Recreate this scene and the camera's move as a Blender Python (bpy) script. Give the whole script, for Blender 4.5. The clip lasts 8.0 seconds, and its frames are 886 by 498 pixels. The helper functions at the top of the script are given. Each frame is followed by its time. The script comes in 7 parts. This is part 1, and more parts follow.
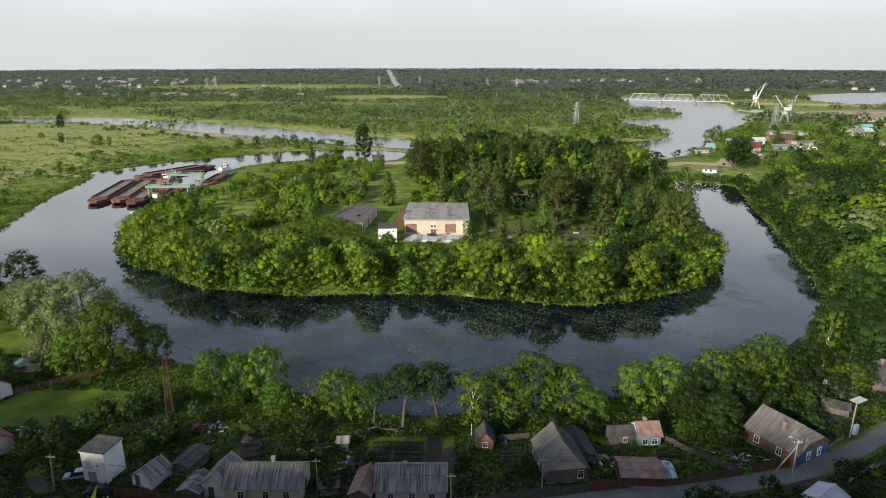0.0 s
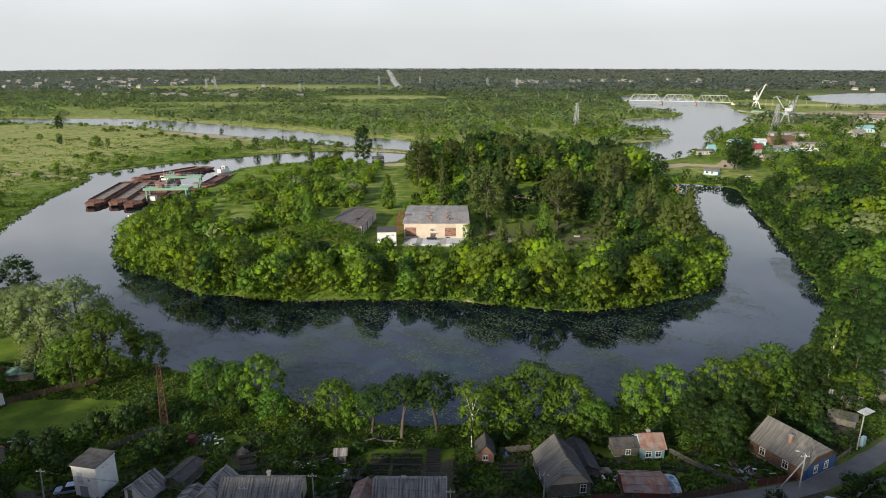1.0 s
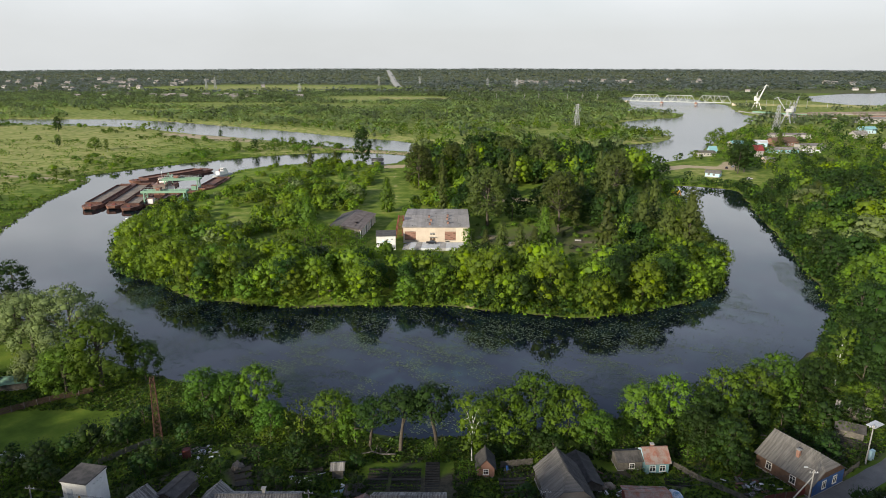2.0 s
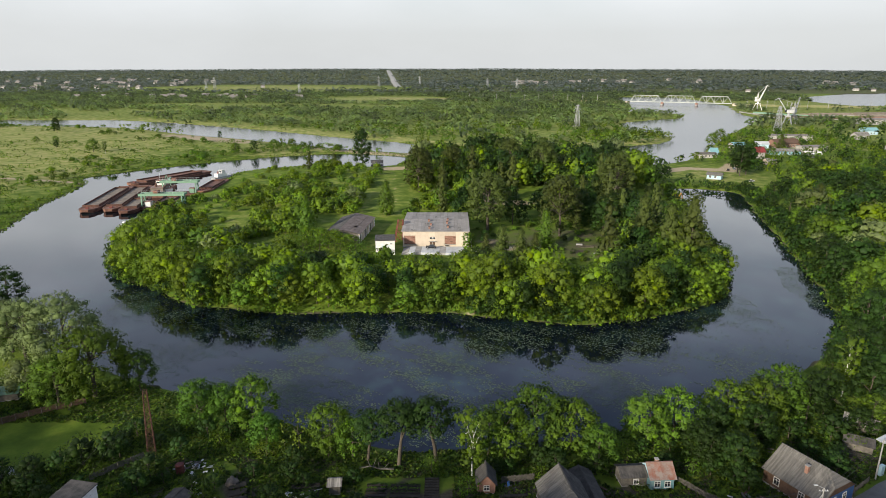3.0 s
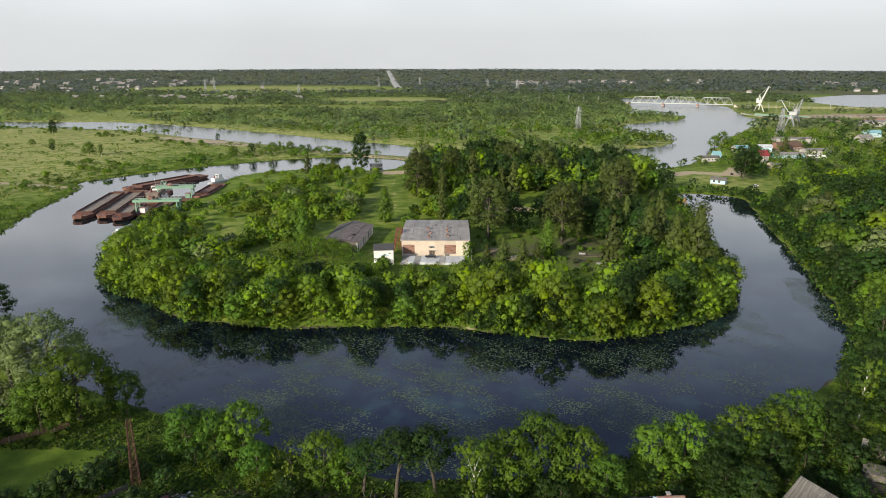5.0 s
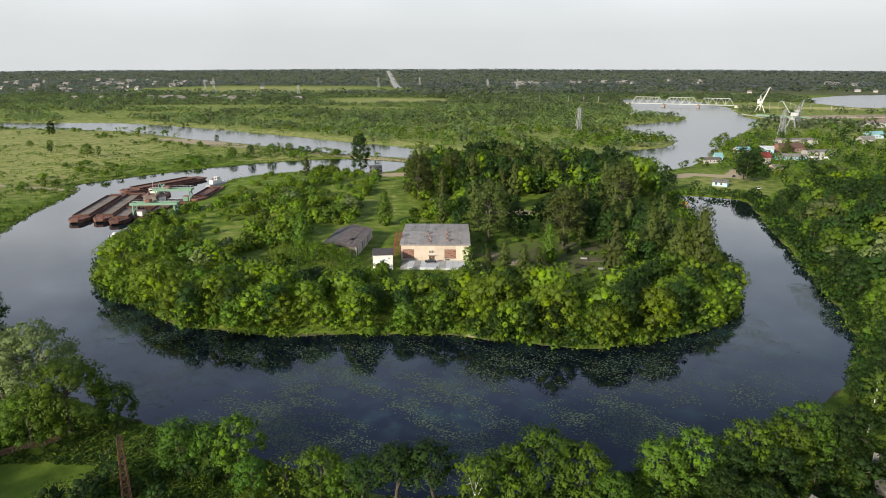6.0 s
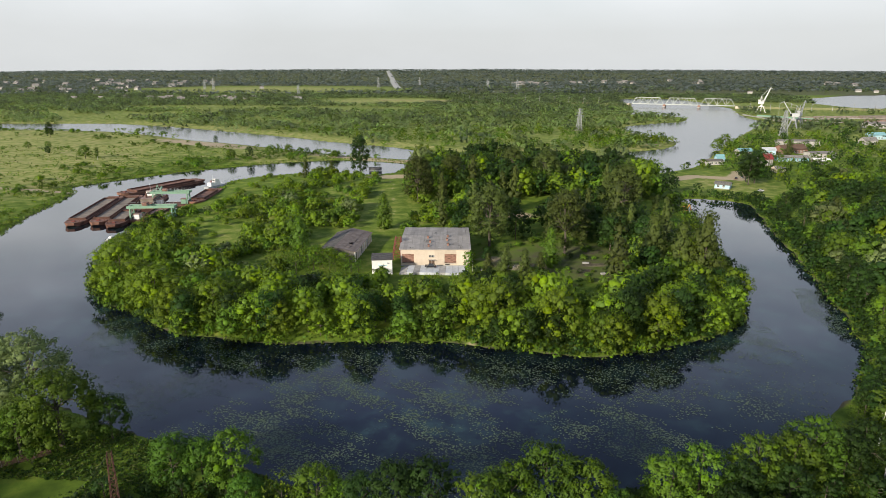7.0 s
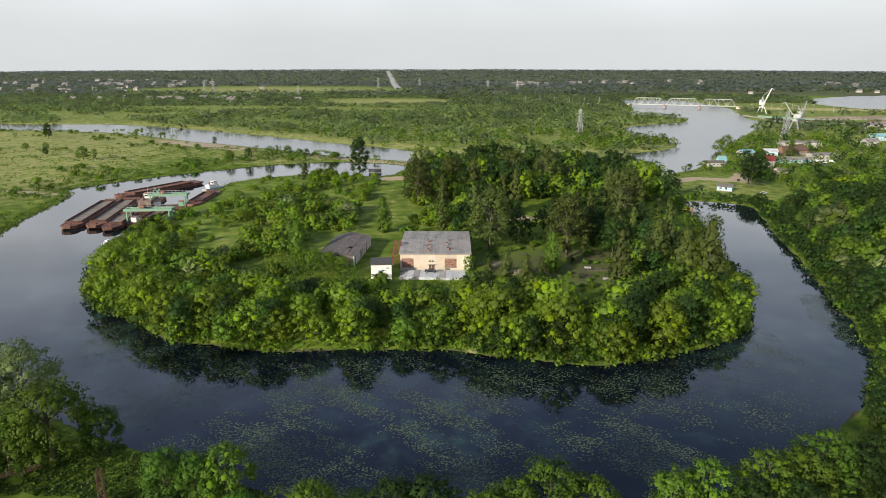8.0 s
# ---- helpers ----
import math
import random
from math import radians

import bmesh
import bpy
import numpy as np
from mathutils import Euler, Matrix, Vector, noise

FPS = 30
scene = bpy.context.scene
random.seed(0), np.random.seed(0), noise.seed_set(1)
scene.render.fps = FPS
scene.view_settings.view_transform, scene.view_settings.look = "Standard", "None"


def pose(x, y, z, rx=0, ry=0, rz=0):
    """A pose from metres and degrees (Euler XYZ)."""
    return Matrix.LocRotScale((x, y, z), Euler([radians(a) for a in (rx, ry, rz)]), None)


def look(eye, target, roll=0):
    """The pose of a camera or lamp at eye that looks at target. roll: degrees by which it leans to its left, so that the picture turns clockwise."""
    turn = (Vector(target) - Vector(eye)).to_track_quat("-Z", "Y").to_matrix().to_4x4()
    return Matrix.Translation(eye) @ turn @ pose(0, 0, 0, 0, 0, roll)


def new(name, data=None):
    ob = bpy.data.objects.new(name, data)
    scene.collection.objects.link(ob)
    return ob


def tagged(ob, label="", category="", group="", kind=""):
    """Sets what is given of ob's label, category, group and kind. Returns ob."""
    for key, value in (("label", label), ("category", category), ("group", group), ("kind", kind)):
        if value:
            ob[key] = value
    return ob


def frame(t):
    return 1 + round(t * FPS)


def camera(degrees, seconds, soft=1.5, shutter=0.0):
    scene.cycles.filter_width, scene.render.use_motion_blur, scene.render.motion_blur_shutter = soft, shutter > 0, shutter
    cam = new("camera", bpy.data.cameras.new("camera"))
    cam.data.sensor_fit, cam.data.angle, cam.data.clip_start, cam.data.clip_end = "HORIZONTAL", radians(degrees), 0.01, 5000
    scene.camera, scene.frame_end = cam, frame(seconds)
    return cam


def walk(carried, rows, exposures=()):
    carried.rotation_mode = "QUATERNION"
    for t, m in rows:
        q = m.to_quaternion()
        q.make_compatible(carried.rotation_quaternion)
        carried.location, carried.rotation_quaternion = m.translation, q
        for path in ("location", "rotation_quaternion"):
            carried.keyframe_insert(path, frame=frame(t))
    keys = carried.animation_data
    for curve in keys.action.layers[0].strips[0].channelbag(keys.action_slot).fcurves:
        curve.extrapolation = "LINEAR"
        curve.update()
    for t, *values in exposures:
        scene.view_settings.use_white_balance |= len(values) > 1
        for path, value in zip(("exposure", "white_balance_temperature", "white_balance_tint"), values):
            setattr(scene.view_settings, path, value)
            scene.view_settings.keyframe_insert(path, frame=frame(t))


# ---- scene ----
# ---- camera and its way: a drone that drifts ahead and climbs ----
cam = camera(71.30, 8.0, soft=0.8)
PATH = [(0.25 * i, 0.0144 + 2.43424 * (0.25 * i) + 0.147524 * (0.25 * i) ** 2 - 0.00635627 * (0.25 * i) ** 3,
         70.015 + 0.843345 * (0.25 * i) + 0.0474765 * (0.25 * i) ** 2 - 0.00493114 * (0.25 * i) ** 3,
         -0.047 + 0.12723 * (0.25 * i) - 0.01137 * (0.25 * i) ** 2) for i in range(33)]
walk(cam, [(t, pose(x, y, z, 90 - 16.365, 0, 0)) for t, y, z, x in PATH])

# ---- sky, sun ----
SUN_AZ, SUN_EL = radians(220), radians(20.6)   # azimuth from +y clockwise: behind and left of the camera
world = bpy.data.worlds.new("sky")
scene.world = world
world.use_nodes = True
wn, wl = world.node_tree.nodes, world.node_tree.links
wn.clear()
w_out = wn.new("ShaderNodeOutputWorld")
w_bg = wn.new("ShaderNodeBackground")
w_bg.inputs[1].default_value = 0.1
w_sky = wn.new("ShaderNodeTexSky")
w_sky.sky_type, w_sky.sun_disc = "NISHITA", False
w_sky.sun_elevation, w_sky.sun_rotation = SUN_EL, SUN_AZ
w_sky.dust_density, w_sky.air_density = 2.0, 1.0
w_tc = wn.new("ShaderNodeTexCoord")
w_map = wn.new("ShaderNodeMapping")
w_map.inputs["Scale"].default_value = (1.0, 1.0, 2.6)
w_noise = wn.new("ShaderNodeTexNoise")
w_noise.inputs["Scale"].default_value = 2.2
w_noise.inputs["Detail"].default_value = 5
w_noise.inputs["Roughness"].default_value = 0.55
w_sep = wn.new("ShaderNodeSeparateXYZ")
w_el = wn.new("ShaderNodeMapRange")       # cloud veil: full at the horizon, thinner overhead
for k, v in zip(("From Min", "From Max", "To Min", "To Max"), (0.12, 0.60, 0.97, 0.74)):
    w_el.inputs[k].default_value = v
w_var = wn.new("ShaderNodeMapRange")
for k, v in zip(("From Min", "From Max", "To Min", "To Max"), (0.35, 0.68, -0.28, 0.22)):
    w_var.inputs[k].default_value = v
w_hi = wn.new("ShaderNodeMapRange")
for k, v in zip(("From Min", "From Max", "To Min", "To Max"), (0.06, 0.35, 0.12, 1.0)):
    w_hi.inputs[k].default_value = v
w_mul = wn.new("ShaderNodeMath"); w_mul.operation = "MULTIPLY"
w_add = wn.new("ShaderNodeMath"); w_add.operation = "ADD"; w_add.use_clamp = True
w_mix = wn.new("ShaderNodeMix"); w_mix.data_type = "RGBA"
w_cl = wn.new("ShaderNodeValToRGB")       # cloud light: white haze low down, blue-grey higher, dim overhead
for w_k, (w_p, w_c) in enumerate(((0.05, (0.68, 0.70, 0.71)), (0.10, (0.78, 0.81, 0.83)), (0.22, (1.28, 1.31, 1.36)), (0.36, (0.94, 1.07, 1.34)), (0.52, (0.34, 0.45, 0.78)), (0.66, (0.19, 0.24, 0.40)), (1.0, (0.18, 0.22, 0.32)))):
    w_e = w_cl.color_ramp.elements[w_k] if w_k < 2 else w_cl.color_ramp.elements.new(w_p)
    w_e.position, w_e.color = w_p, (*w_c, 1)
w_ten = wn.new("ShaderNodeVectorMath"); w_ten.operation = "SCALE"
w_ten.inputs["Scale"].default_value = 10.0
wl.new(w_cl.outputs[0], w_ten.inputs[0])
wl.new(w_ten.outputs[0], w_mix.inputs[7])
w_bil = wn.new("ShaderNodeMath"); w_bil.operation = "MULTIPLY_ADD"      # brighter and dimmer banks in the cloud
w_bil.inputs[1].default_value, w_bil.inputs[2].default_value = 13.0, 10.8
wl.new(w_mul.outputs[0], w_bil.inputs[0])
wl.new(w_bil.outputs[0], w_ten.inputs["Scale"])
wl.new(w_tc.outputs["Generated"], w_map.inputs[0])
wl.new(w_map.outputs[0], w_noise.inputs["Vector"])
wl.new(w_tc.outputs["Generated"], w_sep.inputs[0])
wl.new(w_sep.outputs[2], w_el.inputs[0])
wl.new(w_sep.outputs[2], w_cl.inputs[0])
wl.new(w_sep.outputs[2], w_hi.inputs[0])
wl.new(w_noise.outputs[0], w_var.inputs[0])
wl.new(w_var.outputs[0], w_mul.inputs[0])
wl.new(w_hi.outputs[0], w_mul.inputs[1])
wl.new(w_el.outputs[0], w_add.inputs[0])
wl.new(w_mul.outputs[0], w_add.inputs[1])
w_gain = wn.new("ShaderNodeVectorMath"); w_gain.operation = "SCALE"
w_gain.inputs["Scale"].default_value = 1.9
wl.new(w_sky.outputs[0], w_gain.inputs[0])
wl.new(w_gain.outputs[0], w_mix.inputs[6])
wl.new(w_add.outputs[0], w_mix.inputs[0])
wl.new(w_mix.outputs[2], w_bg.inputs[0])
wl.new(w_bg.outputs[0], w_out.inputs[0])

sun = new("sun", bpy.data.lights.new("sun", "SUN"))
sun.data.energy, sun.data.angle, sun.data.color = 6.6, radians(4), (1.0, 0.91, 0.75)
sun_dir = Vector((math.sin(SUN_AZ) * math.cos(SUN_EL), math.cos(SUN_AZ) * math.cos(SUN_EL), math.sin(SUN_EL)))
sun.matrix_world = look(sun_dir * 400, (0, 0, 0))
scene.view_settings.exposure = 0.0
# ---- materials ----
def material(name):
    m = bpy.data.materials.new(name)
    m.use_nodes = True
    nt = m.node_tree
    nt.nodes.clear()
    out = nt.nodes.new("ShaderNodeOutputMaterial")
    bs = nt.nodes.new("ShaderNodeBsdfPrincipled")
    nt.links.new(bs.outputs[0], out.inputs[0])
    return m, nt, bs, out


def add_noise(nt, scale, detail=4, rough=0.6, coord="Object"):
    tc = nt.nodes.new("ShaderNodeTexCoord")
    n = nt.nodes.new("ShaderNodeTexNoise")
    n.inputs["Scale"].default_value, n.inputs["Detail"].default_value, n.inputs["Roughness"].default_value = scale, detail, rough
    nt.links.new(tc.outputs[coord], n.inputs["Vector"])
    return n


def ramp(nt, src, stops):
    r = nt.nodes.new("ShaderNodeValToRGB")
    e = r.color_ramp.elements
    while len(e) < len(stops):
        e.new(0.5)
    for k, (p, c) in enumerate(stops):
        e[k].position, e[k].color = p, (*c, 1)
    nt.links.new(src, r.inputs[0])
    return r.outputs[0]


def mix(nt, fac, a, b, kind="MIX"):
    m = nt.nodes.new("ShaderNodeMix")
    m.data_type, m.blend_type = "RGBA", kind
    for k, v in ((0, fac), (6, a), (7, b)):
        if isinstance(v, (int, float)):
            m.inputs[k].default_value = v
        elif isinstance(v, tuple):
            m.inputs[k].default_value = (*v, 1)
        else:
            nt.links.new(v, m.inputs[k])
    return m.outputs[2]


def calc(nt, op, a, b=0.0):
    m = nt.nodes.new("ShaderNodeMath")
    m.operation = op
    for k, v in ((0, a), (1, b)):
        if isinstance(v, (int, float)):
            m.inputs[k].default_value = v
        else:
            nt.links.new(v, m.inputs[k])
    return m.outputs[0]


def bump(nt, bs, height, strength, dist):
    b = nt.nodes.new("ShaderNodeBump")
    b.inputs["Strength"].default_value, b.inputs["Distance"].default_value = strength, dist
    nt.links.new(height, b.inputs["Height"])
    nt.links.new(b.outputs[0], bs.inputs["Normal"])


def surface(name, base, worn, scale=1.5, fine=14.0, rough=0.8, metal=0.0, spread=(0.38, 0.68), relief=0.25, depth=0.02, vary=0.12, stretch=None):
    """Two scales of wear between two colours, with a little relief; objects differ slightly from each other."""
    m, nt, bs, _ = material(name)
    a, b = add_noise(nt, scale), add_noise(nt, fine, 3)
    if stretch:
        mp = nt.nodes.new("ShaderNodeMapping")
        mp.inputs["Scale"].default_value = stretch
        nt.links.new(a.inputs["Vector"].links[0].from_socket, mp.inputs[0])
        nt.links.new(mp.outputs[0], a.inputs["Vector"])
    both = calc(nt, "ADD", calc(nt, "MULTIPLY", a.outputs[0], 0.7), calc(nt, "MULTIPLY", b.outputs[0], 0.3))
    col = ramp(nt, both, [(spread[0], base), (spread[1], worn)])
    oi = nt.nodes.new("ShaderNodeObjectInfo")
    val = calc(nt, "ADD", calc(nt, "MULTIPLY", oi.outputs["Random"], 2 * vary), 1 - vary)
    hs = nt.nodes.new("ShaderNodeHueSaturation")
    nt.links.new(val, hs.inputs["Value"])
    nt.links.new(col, hs.inputs["Color"])
    nt.links.new(hs.outputs[0], bs.inputs["Base Color"])
    bs.inputs["Roughness"].default_value, bs.inputs["Metallic"].default_value = rough, metal
    bump(nt, bs, b.outputs[0], relief, depth)
    return m


def foliage(name, dark, light, by_attr=False, gloss=0.55, through_light=0.3):
    """Leaves: colour differs leaf by leaf and tree by tree."""
    m, nt, bs, out = material(name)
    geo = nt.nodes.new("ShaderNodeNewGeometry")
    if by_attr:
        at = nt.nodes.new("ShaderNodeAttribute")
        at.attribute_name = "tint"
        tree = at.outputs["Fac"]
    else:
        tree = nt.nodes.new("ShaderNodeObjectInfo").outputs["Random"]
    isl = geo.outputs["Random Per Island"]
    n = add_noise(nt, 0.45, 2)
    f = calc(nt, "ADD", calc(nt, "ADD", calc(nt, "MULTIPLY", isl, 0.24), 0.29), calc(nt, "MULTIPLY", n.outputs[0], 0.18))
    col = ramp(nt, f, [(0.28, dark), (0.66, light)])
    hs = nt.nodes.new("ShaderNodeHueSaturation")
    nt.links.new(calc(nt, "ADD", calc(nt, "MULTIPLY", tree, 0.022), 0.486), hs.inputs["Hue"])
    nt.links.new(calc(nt, "ADD", calc(nt, "MULTIPLY", tree, 0.56), 0.70), hs.inputs["Value"])
    nt.links.new(calc(nt, "ADD", calc(nt, "MULTIPLY", isl, 0.2), 0.88), hs.inputs["Saturation"])
    nt.links.new(col, hs.inputs["Color"])
    nt.links.new(hs.outputs[0], bs.inputs["Base Color"])
    bs.inputs["Roughness"].default_value = gloss
    bs.inputs["Specular IOR Level"].default_value = 0.12
    tr = nt.nodes.new("ShaderNodeBsdfTranslucent")
    nt.links.new(mix(nt, 0.35, hs.outputs[0], (0.16, 0.22, 0.02), "ADD"), tr.inputs[0])
    ms = nt.nodes.new("ShaderNodeMixShader")
    ms.inputs[0].default_value = through_light
    nt.links.new(bs.outputs[0], ms.inputs[1])
    nt.links.new(tr.outputs[0], ms.inputs[2])
    nt.links.new(ms.outputs[0], out.inputs[0])
    return m


LEAF_COL = {
    "maple": ((0.064, 0.120, 0.008), (0.176, 0.266, 0.018)),
    "bank": ((0.032, 0.086, 0.010), (0.092, 0.180, 0.020)),
    "green": ((0.044, 0.096, 0.010), (0.120, 0.205, 0.020)),
    "dark": ((0.014, 0.034, 0.008), (0.036, 0.074, 0.014)),
    "silver": ((0.085, 0.120, 0.036), (0.190, 0.235, 0.090)),
    "olive": ((0.036, 0.054, 0.012), (0.092, 0.118, 0.028)),
    # woodland greens are lightened and blued to imitate haze over distance
    "hazed_woodland": ((0.190, 0.262, 0.104), (0.290, 0.370, 0.150)),
    "hazed_woodland_dark": ((0.110, 0.145, 0.084), (0.165, 0.206, 0.112)),
    "meadow_bush": ((0.150, 0.225, 0.055), (0.265, 0.360, 0.095)),
}
LEAF = {k: foliage("leaves_" + k, *v) for k, v in LEAF_COL.items()}
WOOD = {k: foliage("wood_leaves_" + k, *v, by_attr=True) for k, v in LEAF_COL.items()}
for k in ("hazed_woodland", "hazed_woodland_dark"):
    WOOD[k] = foliage("canopy_" + k, *LEAF_COL[k], by_attr=True, through_light=0.6)
# pale blue-grey leaf colour stands in for haze over the forest
LEAF["far"] = WOOD["far"] = foliage("hazed_far_forest", (0.150, 0.178, 0.172), (0.190, 0.218, 0.205), by_attr=True, through_light=0.5)
BARK = surface("bark", (0.045, 0.036, 0.026), (0.12, 0.10, 0.075), 3, 30, 0.95, depth=0.05)
BIRCH = surface("birch_bark", (0.10, 0.09, 0.08), (0.55, 0.54, 0.50), 1.2, 8, 0.8, spread=(0.36, 0.46))

# ground: grass, with sand, dry grass and bare earth where the land cover has them
GROUND, nt, bs, _ = material("meadow_ground")
big, mid_n, fine_n = add_noise(nt, 0.02, 5), add_noise(nt, 0.16, 5), add_noise(nt, 1.7, 4, 0.7)
grass = ramp(nt, mid_n.outputs[0], [(0.30, (0.066, 0.110, 0.012)), (0.52, (0.130, 0.195, 0.022)), (0.70, (0.215, 0.255, 0.036))])
grass = mix(nt, calc(nt, "MULTIPLY", fine_n.outputs[0], 0.55), grass, (0.060, 0.092, 0.016))
dry = ramp(nt, mid_n.outputs[0], [(0.33, (0.125, 0.170, 0.036)), (0.50, (0.225, 0.245, 0.070)), (0.66, (0.315, 0.285, 0.125))])
sand = ramp(nt, fine_n.outputs[0], [(0.3, (0.30, 0.235, 0.150)), (0.7, (0.43, 0.36, 0.25))])
earth = ramp(nt, fine_n.outputs[0], [(0.3, (0.040, 0.036, 0.026)), (0.7, (0.105, 0.092, 0.066))])
cover = nt.nodes.new("ShaderNodeAttribute")
cover.attribute_name = "cover"
sep = nt.nodes.new("ShaderNodeSeparateColor")
nt.links.new(cover.outputs["Color"], sep.inputs[0])


def broken(x, lo=0.35, hi=0.65):
    """A cover value with its edge broken up by the middle noise."""
    r = nt.nodes.new("ShaderNodeMapRange")
    r.inputs["From Min"].default_value, r.inputs["From Max"].default_value = lo, hi
    nt.links.new(calc(nt, "ADD", x, calc(nt, "MULTIPLY", calc(nt, "SUBTRACT", mid_n.outputs[0], 0.5), 0.9)), r.inputs[0])
    return r.outputs[0]


col = mix(nt, broken(sep.outputs[1], 0.2, 0.8), grass, dry)
col = mix(nt, broken(sep.outputs[0]), col, sand)
col = mix(nt, broken(sep.outputs[2]), col, earth)
col = mix(nt, 0.35, col, ramp(nt, big.outputs[0], [(0.35, (0.45, 0.45, 0.45)), (0.65, (0.62, 0.62, 0.55))]), "OVERLAY")
nt.links.new(col, bs.inputs["Base Color"])
bs.inputs["Roughness"].default_value = 0.95
bs.inputs["Specular IOR Level"].default_value = 0.1
bump(nt, bs, fine_n.outputs[0], 0.35, 0.12)

# water: still, dark, faintly ruffled
WATER, nt, bs, _ = material("still_river_water")
n1, n2 = add_noise(nt, 0.012, 4), add_noise(nt, 0.9, 3)
n3 = add_noise(nt, 0.11, 6, 0.7)                       # weed beds under the surface
silty = ramp(nt, n1.outputs[0], [(0.35, (0.002, 0.004, 0.009)), (0.7, (0.004, 0.006, 0.011))])
weedy = calc(nt, "MULTIPLY", ramp(nt, n3.outputs[0], [(0.46, (0, 0, 0)), (0.66, (1, 1, 1))]), ramp(nt, n1.outputs[0], [(0.38, (0, 0, 0)), (0.56, (1, 1, 1))]))
nt.links.new(mix(nt, weedy, silty, (0.018, 0.038, 0.036)), bs.inputs["Base Color"])
bs.inputs["Roughness"].default_value, bs.inputs["IOR"].default_value = 0.03, 1.40
bump(nt, bs, n2.outputs[0], 0.05, 0.06)
where = nt.nodes.new("ShaderNodeSeparateXYZ")          # the open river is breezier than the sheltered oxbow
nt.links.new(nt.nodes.new("ShaderNodeNewGeometry").outputs["Position"], where.inputs[0])
breeze = nt.nodes.new("ShaderNodeMapRange")
for k, v in zip(("From Min", "From Max", "To Min", "To Max"), (380, 620, 0.035, 0.16)):
    breeze.inputs[k].default_value = v
nt.links.new(where.outputs[1], breeze.inputs[0])
nt.links.new(breeze.outputs[0], bs.inputs["Roughness"])
PAD = foliage("lily_pads", (0.048, 0.074, 0.042), (0.112, 0.150, 0.086), gloss=0.4, through_light=0.0)

WHITE = surface("white_render", (0.74, 0.73, 0.70), (0.58, 0.56, 0.52), 0.7, 6, 0.85)
TOWNWALL = surface("weathered_town_walls", (0.40, 0.38, 0.35), (0.27, 0.255, 0.23), 0.5, 5, 0.9)
TOWNROOF = surface("weathered_town_roof", (0.22, 0.20, 0.185), (0.13, 0.115, 0.105), 0.4, 5, 0.85)
CREAM = surface("cream_plaster", (0.56, 0.47, 0.37), (0.45, 0.37, 0.29), 0.5, 5, 0.9)
ASBESTOS = surface("grey_asbestos_sheet", (0.070, 0.065, 0.058), (0.330, 0.310, 0.280), 0.55, 9, 0.9, depth=0.02, stretch=(7.0, 0.35, 0.35), spread=(0.40, 0.62))
DARKROOF = surface("dark_roof_felt", (0.034, 0.032, 0.030), (0.105, 0.095, 0.085), 0.8, 9, 0.9)
GREYROOF = surface("brown_grey_roof_sheet", (0.085, 0.079, 0.070), (0.185, 0.173, 0.155), 0.7, 9, 0.9, stretch=(5.0, 0.4, 0.4))
BARNROOF = surface("brown_felt_roof", (0.105, 0.082, 0.072), (0.200, 0.165, 0.145), 0.5, 7, 0.9)
SLATE = surface("pale_bitumen_roof", (0.205, 0.190, 0.178), (0.315, 0.295, 0.272), 0.25, 4, 0.85)
RUST = surface("rusted_steel", (0.085, 0.042, 0.030), (0.275, 0.135, 0.090), 0.35, 4, 0.85, 0.2)
RUSTDARK = surface("dark_rusted_steel", (0.055, 0.027, 0.020), (0.165, 0.075, 0.050), 0.4, 4, 0.85, 0.2)
RUSTRED = surface("red_oxide_paint", (0.17, 0.035, 0.025), (0.10, 0.035, 0.025), 0.6, 6, 0.7)
SILT = surface("silt_cargo", (0.235, 0.190, 0.150), (0.095, 0.080, 0.062), 0.3, 4, 0.95)
GREENPAINT = surface("faded_green_paint", (0.16, 0.30, 0.20), (0.13, 0.19, 0.14), 0.8, 7, 0.7)
BLUEPAINT = surface("blue_paint", (0.025, 0.10, 0.30), (0.05, 0.085, 0.15), 1.2, 12, 0.75)
PALEBLUE = surface("pale_blue_paint", (0.28, 0.45, 0.52), (0.38, 0.48, 0.50), 0.8, 8, 0.75)
TURQ = surface("turquoise_paint", (0.15, 0.34, 0.38), (0.22, 0.34, 0.34), 0.8, 8, 0.7)
REDROOF = surface("red_metal_roof", (0.22, 0.030, 0.030), (0.15, 0.030, 0.028), 0.8, 8, 0.6)
RUSTROOF = surface("rusty_roof_sheets", (0.23, 0.095, 0.062), (0.25, 0.20, 0.170), 0.7, 5, 0.8, spread=(0.42, 0.58))
BRICK = surface("red_brick", (0.21, 0.105, 0.075), (0.29, 0.17, 0.125), 1.2, 14, 0.9)
OLDWOOD = surface("weathered_boards", (0.085, 0.075, 0.062), (0.17, 0.155, 0.13), 1.6, 16, 0.9)
BROWNWOOD = surface("brown_boards", (0.080, 0.045, 0.028), (0.14, 0.085, 0.055), 1.6, 16, 0.85)
CONCRETE = surface("concrete", (0.34, 0.33, 0.31), (0.22, 0.215, 0.20), 0.6, 8, 0.9)
PALEGREY = surface("light_grey_paint", (0.50, 0.52, 0.53), (0.36, 0.37, 0.37), 0.7, 8, 0.7)
WIRE = surface("dark_wire", (0.03, 0.03, 0.03), (0.05, 0.05, 0.05), 1, 4, 0.6)
STEEL = surface("galvanised_steel", (0.36, 0.37, 0.37), (0.24, 0.245, 0.25), 0.8, 8, 0.6, 0.3)
BRIDGEPAINT = surface("pale_bridge_paint", (0.40, 0.42, 0.38), (0.28, 0.30, 0.27), 0.2, 3, 0.7)
